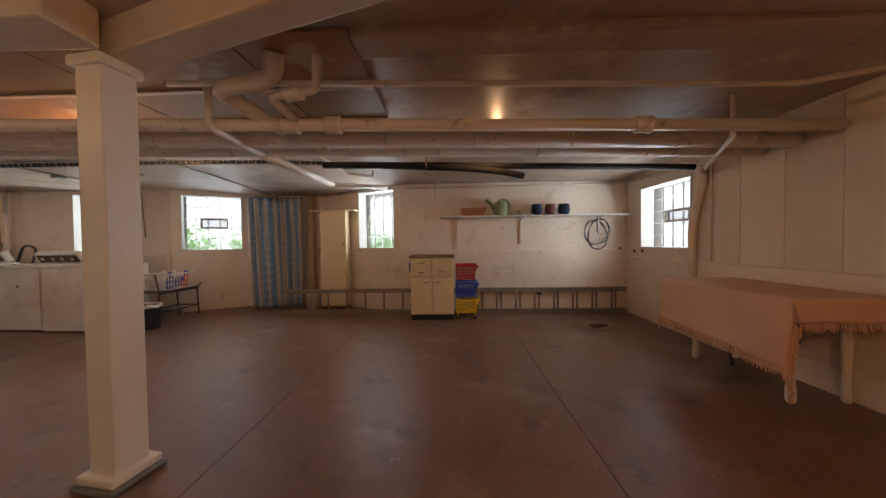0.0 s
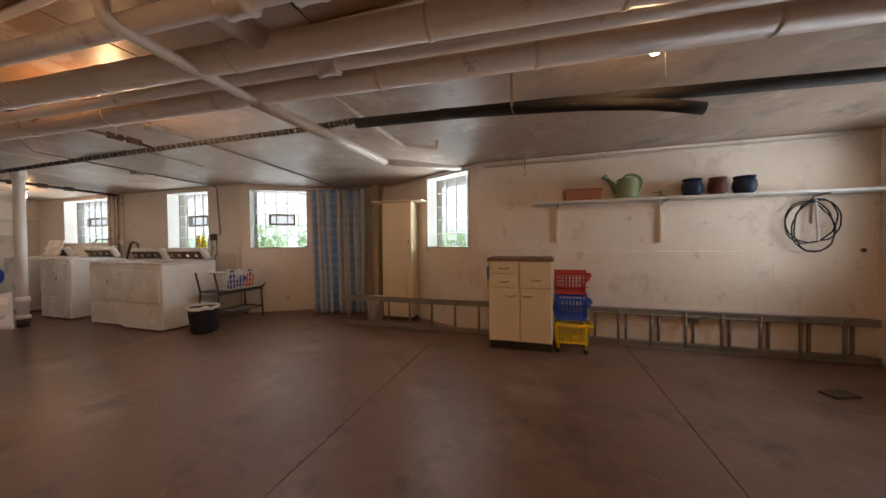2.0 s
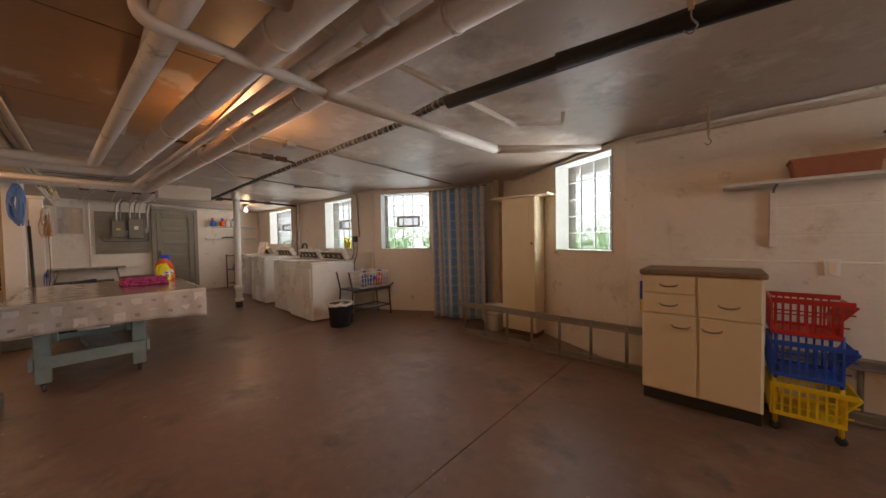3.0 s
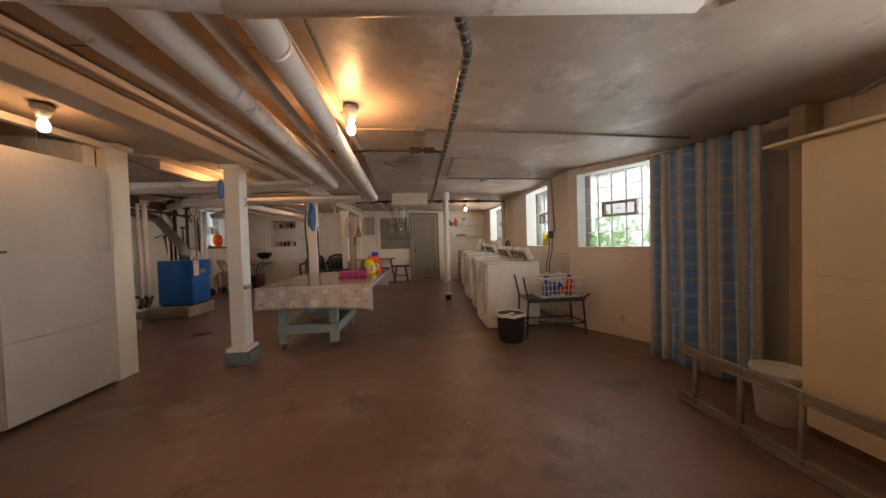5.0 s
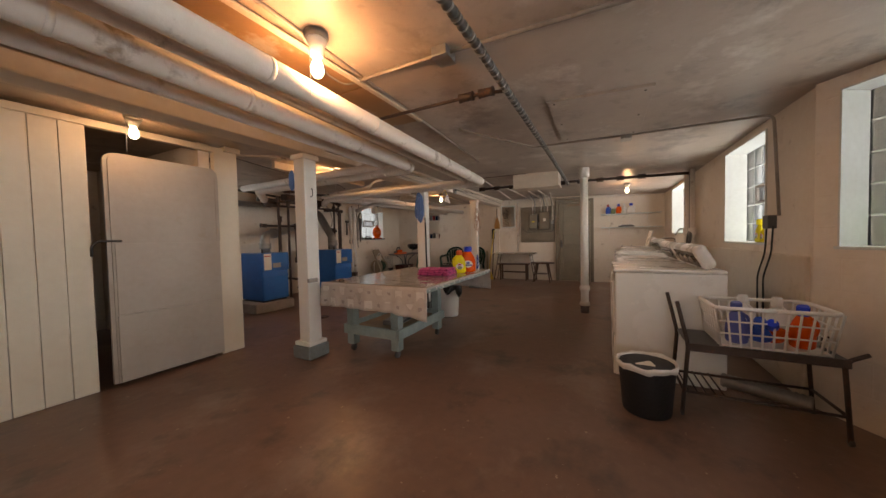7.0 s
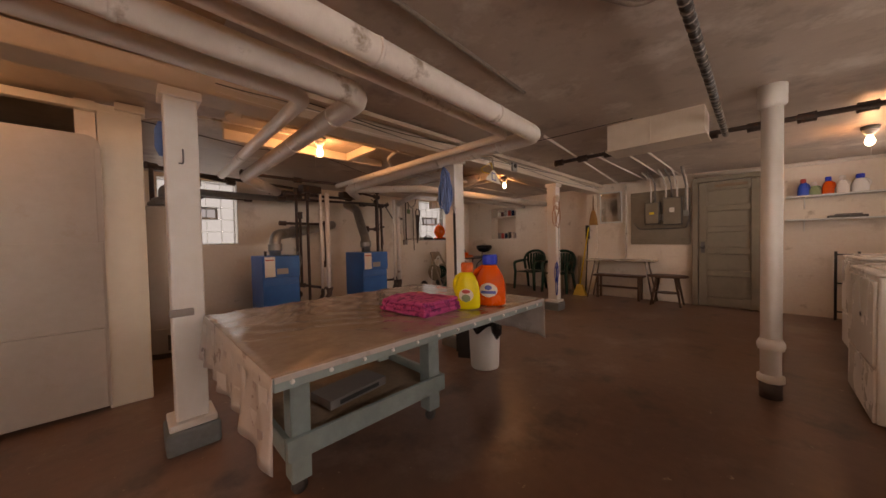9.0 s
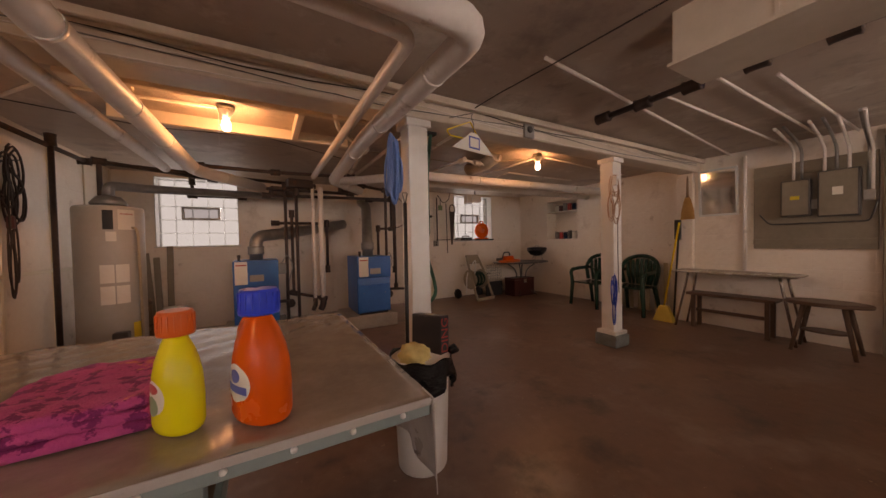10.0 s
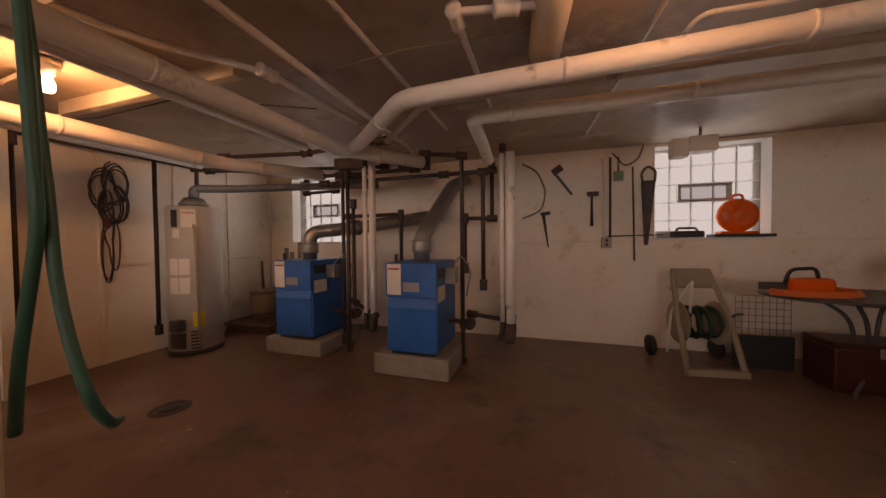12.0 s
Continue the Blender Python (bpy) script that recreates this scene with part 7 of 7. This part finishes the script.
part("cross_grip", bx(B(), -0.08, 0.03, -0.015, 0.015, 0.38, 0.42, 0.006), BLACK, t)
t = thing("bow_saw", "tubular bow saw hung on the wall", "saw", pose(-6.48, TY, 1.75))
part("bow", tube(B(), bend([(0.16, 0, 0.36), (-0.02, 0, 0.26), (-0.12, 0, 0.0), (-0.06, 0, -0.22), (0.16, 0, -0.30)], 0.09), 0.011, 8), CHROME, t)
t = thing("scraper", "small green-bladed scraper on a nail", "scraper", pose(-7.36, TY, 1.84))
part("blade", bx(B(), -0.05, 0.05, 0, 0.012, 0, 0.10, 0.006), SAGE, t)
part("handle", tube(B(), [(0, 0.006, 0.10), (0, 0.006, 0.26)], 0.009, 6), WIRE, t)
t = thing("iron_rod", "thin iron rod leaning on the wall", "rod")
part("rod", tube(B(), [(-7.52, TY, 0.95), (-7.50, TY, 1.98)], 0.009, 6), IRON, t)
t = thing("pry_bar", "thin bar lying on nails", "bar")
part("bar", tube(B(), [(-7.25, TY + 0.01, 1.22), (-7.78, TY + 0.01, 1.23)], 0.007, 6), IRON, t)
run("wall_conduit", "painted conduit down to a wall outlet", [(-7.2, TY, 2.1), (-7.22, TY, 1.2)], 0.014, PIPE, cat="conduit")
run("wall_conduit", "painted conduit down to a wall outlet", [(-7.28, TY, 2.1), (-7.28, TY, 1.2)], 0.012, IRON, cat="conduit")
t = thing("outlet_box", "metal outlet box on the south wall", "outlet", pose(-7.24, TY + 0.01, 1.15))
part("box", bx(B(), -0.05, 0.05, -0.025, 0.025, -0.06, 0.06, 0.005), VENT, t)
for z in (-0.025, 0.025):
    part("socket", lathe(B(), [(0.016, 0), (0.015, 0.004), (0.002, 0.005)], m=pose(0, 0.025, z, -90), seg=12), BLACK, t)
run("power_cable", "looped dark cord under the ceiling", [(-7.3, TY, 2.15), (-7.42, TY + 0.02, 1.98), (-7.55, TY + 0.02, 2.05), (-7.6, TY, 2.2)], 0.007, RUBBER, 0.06, cat="cable")

# window sill things
SZ6 = 1.197
t = thing("fuel_can", "round orange plastic cord reel on the window sill", "cord reel", pose(-8.46, SOUTH - 0.03, SZ6 + 0.03))
part("drum", lathe(B(), [(0.10, -0.05), (0.165, -0.04), (0.175, 0.0), (0.165, 0.04), (0.10, 0.05)], m=pose(0, 0, 0.19, 90), seg=32), ORANGE, t)
part("hub", lathe(B(), [(0.05, 0.045), (0.045, 0.06), (0.01, 0.062)], m=pose(0, 0, 0.19, -90), seg=20), ORANGECAP, t)
part("foot", bx(B(), -0.16, 0.16, -0.06, 0.06, 0.0, 0.03, 0.01), ORANGE, t)
part("handle", tube(B(), bend([(-0.05, 0, 0.34), (-0.04, 0, 0.40), (0.04, 0, 0.40), (0.05, 0, 0.34)], 0.03), 0.013, 8), ORANGE, t)
t = thing("sill_tray", "long black tray on the window sill", "tray", pose(-8.45, SOUTH - 0.03, SZ6))
part("tray", bx(B(), -0.28, 0.22, -0.08, 0.10, 0.0, 0.03, 0.006), BLACK, t)
t = thing("power_tool", "black and red hand tool lying on the sill", "tool", pose(-8.02, SOUTH - 0.02, SZ6))
part("body", bx(B(), -0.15, 0.15, -0.05, 0.05, 0, 0.07, 0.02), BLACK, t)
part("grip", tube(B(), bend([(-0.1, 0, 0.06), (-0.08, 0, 0.10), (0.08, 0, 0.10), (0.1, 0, 0.06)], 0.02), 0.012, 8), MUDRED, t)
t = thing("sill_box", "small grey box on the sill", "box", pose(-7.80, SOUTH - 0.02, SZ6))
part("box", bx(B(), -0.06, 0.06, -0.04, 0.04, 0, 0.07, 0.006), GALV, t)
t = thing("ceiling_box", "white plastic box hung under the pipes", "box", pose(-7.95, -3.2, 1.98))
part("box", bx(B(), -0.11, 0.11, -0.08, 0.08, 0, 0.14, 0.01), WHITEP, t)
part("strap", bx(B(), -0.01, 0.01, -0.01, 0.01, 0.14, 0.24), WIRE, t)
part("bag", bx(B(), 0.10, 0.24, -0.06, 0.06, -0.04, 0.14, 0.02), WHITEP, t)

# hose reel cart
hr = thing("hose_reel", "tan plastic hose reel cart with dark green hose", "hose reel", pose(-7.93, -3.22, 0, 0, 0, 8))
for x in (-0.22, 0.22):
    part("side_frame", tube(B(), bend([(x, 0.30, 0.02), (x * 0.95, 0.1, 0.5), (x * 0.7, -0.08, 0.86)], 0.1), 0.024, 8), TANP, hr)
    part("wheel", lathe(B(), [(0.03, -0.02), (0.10, -0.018), (0.10, 0.018), (0.03, 0.02)], m=pose(x * 1.35, -0.2, 0.10, 0, 90), seg=24), RUBBER, hr, "black wheel")
    part("flange", lathe(B(), [(0.19, -0.008), (0.2, 0), (0.19, 0.008)], m=pose(x * 0.72, 0.02, 0.40, 0, 90), seg=28), TANP, hr)
part("top_panel", bx(B(), -0.17, 0.17, -0.02, 0.02, -0.09, 0.10, 0.012, pose(0, -0.06, 0.80, 20)), TANP, hr)
part("foot_bar", bx(B(), -0.24, 0.24, 0.27, 0.33, 0.0, 0.06, 0.012), TANP, hr)
hose_pts = []
for k in range(9 * 20):
    a = 2 * math.pi * k / 20
    rr = 0.12 + 0.012 * (k // 60)
    hose_pts.append((-0.13 + 0.26 * ((k / 60) % 1 if (k // 60) % 2 == 0 else 1 - (k / 60) % 1), 0.02 + rr * math.cos(a), 0.40 + rr * math.sin(a)))
part("wound_hose", tube(B(), hose_pts, 0.013, 8), GREENP, hr)
part("loose_hose", tube(B(), bend([(0.1, 0.1, 0.5), (0.12, 0.16, 0.75), (0.05, 0.05, 0.8), (0.18, -0.05, 0.5), (0.24, 0.0, 0.1)], 0.1), 0.011, 8), WHITEP, hr)
part("crank", tube(B(), bend([(-0.2, 0.02, 0.40), (-0.26, 0.02, 0.40), (-0.26, 0.1, 0.5), (-0.33, 0.1, 0.5)], 0.03), 0.01, 8), BLACK, hr)

# patio table with a chainsaw and a kettle grill
pt = thing("patio_table", "dark oval metal patio table with curved legs", "table", pose(-8.98, -2.98, 0))
part("top", lathe(B(), [(0.60, 0.70), (0.635, 0.705), (0.64, 0.72), (0.60, 0.728)], squash=(1.05, 0.72), seg=48), DARK, pt)
for k in range(4):
    a = math.radians(45 + 90 * k)
    c_, s_ = math.cos(a), math.sin(a)
    part("leg", tube(B(), bend([(0.35 * c_, 0.30 * s_, 0.70), (0.12 * c_, 0.10 * s_, 0.55), (0.08 * c_, 0.08 * s_, 0.32), (0.20 * c_, 0.18 * s_, 0.10), (0.36 * c_, 0.30 * s_, 0.0)], 0.12, 6), 0.014, 8), DARK, pt)
cs = thing("chainsaw", "orange electric chainsaw with its cord on the table", "chainsaw", pose(-8.55, -2.92, 0.73, 0, 0, 10))
part("body", bx(B(), -0.17, 0.14, -0.05, 0.05, 0.01, 0.13, 0.03), ORANGE, cs)
part("handle", tube(B(), bend([(-0.08, 0, 0.12), (-0.06, 0, 0.21), (0.12, 0, 0.20), (0.16, 0, 0.08)], 0.05), 0.014, 8), BLACK, cs)
part("bar", bx(B(), 0.14, 0.34, -0.006, 0.006, 0.04, 0.10, 0.003), DARK, cs)
part("cord", tube(B(), [(0.30 * math.cos(k * 0.35) * (1 - 0.002 * k), 0.16 * math.sin(k * 0.35) + 0.05, 0.012 + 0.0006 * k) for k in range(70)], 0.008, 6), ORANGECORD, cs, "loops of orange cord")
gr = thing("kettle_grill", "small black enamel kettle grill bowl on the table", "grill", pose(-9.38, -2.90, 0.73))
part("bowl", lathe(B(), [(0.05, 0.10), (0.14, 0.13), (0.20, 0.20), (0.215, 0.26), (0.205, 0.265)], seg=36), KETTLE, gr)
part("lid", lathe(B(), [(0.215, 0.265), (0.20, 0.285), (0.10, 0.30), (0.02, 0.305)], seg=36), KETTLE, gr)
part("handle", tube(B(), bend([(-0.05, 0, 0.30), (-0.04, 0, 0.33), (0.04, 0, 0.33), (0.05, 0, 0.30)], 0.02), 0.007, 6), WIRE, gr)
for k in range(3):
    a = 2.1 * k
    part("leg", tube(B(), [(0.10 * math.cos(a), 0.10 * math.sin(a), 0.12), (0.13 * math.cos(a), 0.13 * math.sin(a), 0.0)], 0.006, 6), WIRE, gr)
t = thing("wire_cage", "wire crate standing under the table", "crate", pose(-8.45, -3.25, 0))
bm = B()
for k in range(9):
    x = -0.2 + 0.05 * k
    tube(bm, [(x, 0, 0.3), (x, 0, 0.66)], 0.003, 5)
for k in range(7):
    z = 0.3 + 0.06 * k
    tube(bm, [(-0.2, 0, z), (0.2, 0, z)], 0.003, 5)
part("grid", bm, WIRE, t)
part("frame", bx(B(), -0.22, 0.22, -0.02, 0.02, 0.0, 0.30, 0.006), BLACK, t)
t = thing("tool_case", "dark red metal tool case on the floor", "tool case", pose(-8.95, -3.0, 0))
part("case", bx(B(), -0.28, 0.28, -0.16, 0.16, 0, 0.34, 0.015), MUDRED, t)
part("lid", bx(B(), -0.285, 0.285, -0.165, 0.165, 0.34, 0.38, 0.015), MUDRED, t)
part("latch", bx(B(), -0.04, 0.04, 0.16, 0.175, 0.28, 0.36, 0.004), CHROME, t)

# niche with jars
t = thing("niche_shelf", "wooden shelf across the wall niche", "shelf", pose(WESTS, -2.43, 1.76))
part("board", bx(B(), -0.29, 0.0, -0.388, 0.388, 0, 0.02, 0.003), WALL, t)
rnd = random.Random(11)
for z in (1.192, 1.781):
    for k in range(6):
        m_ = (MAROON, PAPER, DARK, NAVY, REDP, GALV)[(k + (2 if z > 1.5 else 0)) % 6]
        h = rnd.uniform(0.11, 0.17)
        t = thing("tin", "small tin or jar in the wall niche", "tin", pose(WESTS - 0.13, -2.10 - 0.11 * k, z), "tins in the niche")
        part("can", lathe(B(), [(0.04, 0), (0.042, 0.004), (0.042, h - 0.01), (0.04, h)], seg=16), m_, t)
        part("lid", lathe(B(), [(0.041, h), (0.043, h + 0.003), (0.04, h + 0.012)], seg=16), GALV, t)

# what hangs on the posts and the beam
t = thing("blue_rope", "coil of pale blue rope hung on the post", "rope", pose(-4.985, 0.04, 0))
part("coil", tube(B(), coil((0.02, 0, 1.70), 0.042, 11, axis="x", wob=0.5, seed=6, drop=3.6), 0.008, 7), ROPEBLUE, t)
part("coil", tube(B(), coil((0.035, 0.01, 1.66), 0.03, 8, axis="y", wob=0.5, seed=9, drop=4.6), 0.008, 7), ROPEBLUE, t)
part("nail", tube(B(), [(0, -0.04, 1.87), (0, 0.04, 1.88)], 0.005, 6), DARK, t)
t = thing("long_handle_tool", "dark long-handled tool leaning on the post", "tool", pose(-5.0, 0.115, 0))
part("handle", tube(B(), [(0.02, 0.03, 0.0), (0.0, 0.0, 1.45)], 0.014, 8), BLACK, t)
part("loop", tube(B(), bend([(0, 0, 1.44), (-0.02, 0, 1.52), (0.02, 0, 1.52), (0, 0, 1.44)], 0.015), 0.005, 6), WIRE, t)
t = thing("blue_mitts", "pale blue cloth hung at the top of the post", "cloth", pose(-2.72, -0.1, 1.80))
part("cloth", lathe(B(), [(0.012, -0.10), (0.03, -0.05), (0.028, 0.05), (0.01, 0.1)], seg=14), ROPEBLUE, t)
t = thing("coat_hangers", "white paper-covered hanger and a yellow hanger on the beam", "hanger", pose(-5.45, 0.30, 1.80, 0, 0, 12))
bm = B()
tri = [bm.verts.new(c) for c in ((-0.21, 0, 0.0), (0.21, 0, 0.0), (0.03, 0, 0.13), (-0.03, 0, 0.13))]
f = bm.faces.new(tri)
r_ = bmesh.ops.extrude_face_region(bm, geom=[f])
bmesh.ops.translate(bm, vec=(0, 0.006, 0), verts=[v for v in r_["geom"] if isinstance(v, bmesh.types.BMVert)])
cover = part("paper_cover", bm, PAPER, t, "white paper hanger cover")
part("print_frame", bx(B(), -0.055, 0.055, 0.0062, 0.0075, 0.02, 0.105), OFFBLUE, cover)
part("print_field", bx(B(), -0.042, 0.042, 0.0075, 0.0085, 0.032, 0.093), PAPER, cover)
part("wire_hook", tube(B(), bend([(0, 0.003, 0.13), (0, 0.003, 0.2), (0.03, 0.003, 0.24), (0.0, 0.003, 0.27), (0.0, -0.1, 0.29), (0.04, -0.20, 0.29)], 0.025), 0.003, 6), WIRE, t)
part("yellow_hanger", tube(B(), bend([(0.0, -0.03, 0.22), (0.22, -0.04, 0.12), (0.19, -0.04, 0.09), (-0.1, -0.03, 0.10), (0.0, -0.03, 0.22)], 0.03), 0.005, 6), YELLOW, t)
t = thing("tan_cords", "tan extension cord hung on the post", "cable", pose(-7.43, 0.10, 0))
part("coil", tube(B(), coil((0, -0.01, 1.58), 0.04, 6, axis="x", wob=0.7, seed=7, drop=4.0), 0.004, 6), CORDTAN, t)
part("drop", tube(B(), [(0.0, 0.02, 1.4), (0.02, 0.03, 1.0), (-0.01, 0.02, 0.6)], 0.004, 6), BROWNCORD, t)
part("switch", bx(B(), -0.03, 0.03, -0.02, 0.03, 1.74, 1.84, 0.008), WHITEP, t)
t = thing("blue_twine", "royal blue cord tied round the post", "cord", pose(-7.44, 0.10, 0))
part("coil", tube(B(), coil((0.01, -0.02, 0.55), 0.012, 5, axis="x", wob=1.3, seed=12, drop=11.0), 0.004, 6), ROPEROYAL, t)
for x in (-2.8, -7.5):
    t = thing("cup_hook", "small metal hook on the post", "hook", pose(x, 0.08, 1.66))
    part("hook", tube(B(), bend([(0, 0, 0.05), (0, 0.015, 0.05), (0, 0.02, 0), (0, 0.01, -0.03), (0.02, 0.01, -0.03)], 0.01), 0.004, 6), DARK, t)
t = thing("table_clip", "small clamp on the post at table height", "clamp", pose(-2.77, 0.08, 0.79))
part("clamp", bx(B(), -0.05, 0.06, 0, 0.03, -0.02, 0.02, 0.005), VENT, t)
t = thing("post_brace", "short board nailed to the foot of the post", "board", pose(-5.13, -0.085, 0))
part("upright", bx(B(), -0.07, -0.04, -0.03, 0.0, 0.2, 1.9, 0.004), LIGHTWOOD, t)
part("board", bx(B(), -0.16, 0.06, -0.06, -0.0, 0.17, 0.33, 0.005, pose(0, 0, 0.0, 0, 20, 0)), LIGHTWOOD, t)
t = thing("dark_carton", "dark carton on the floor behind the bin", "box", pose(-5.0, 0.30, 0.0, 0, 0, 30))
part("carton", bx(B(), -0.14, 0.12, -0.10, 0.10, 0, 0.32, 0.005), BOX, t)
part("print", bx(B(), -0.10, 0.08, 0.10, 0.102, 0.06, 0.24), GREYBOX, t)
# exposed joists lit by the boiler-room bulb
bm = B()
for k, (x0, x1, y0, y1) in enumerate(((-4.9, -3.2, -1.10, -1.04), (-4.9, -3.2, -0.42, -0.37), (-4.45, -4.40, -1.04, -0.42)  )):
    bx(bm, x0, x1, y0, y1, 2.13, 2.24, 0.006)
tagged(part("trim_joists", bm, BEAM), kind="structure")
t = thing("ceiling_plate", "round tin plate on the ceiling", "plate", pose(-3.3, -0.6, 2.19))
part("plate", lathe(B(), [(0.16, 0.0), (0.165, 0.01), (0.165, 0.03)], seg=28), BEAM, t)
t = thing("soffit_vent", "round painted vent collar on the ceiling", "vent", pose(-6.6, -0.95, 2.0))
part("collar", tube(B(), [(0, 0.1, 0.20), (0, -0.1, 0.15), (0.03, -0.45, 0.14)], 0.08, 18), BEAM, t)
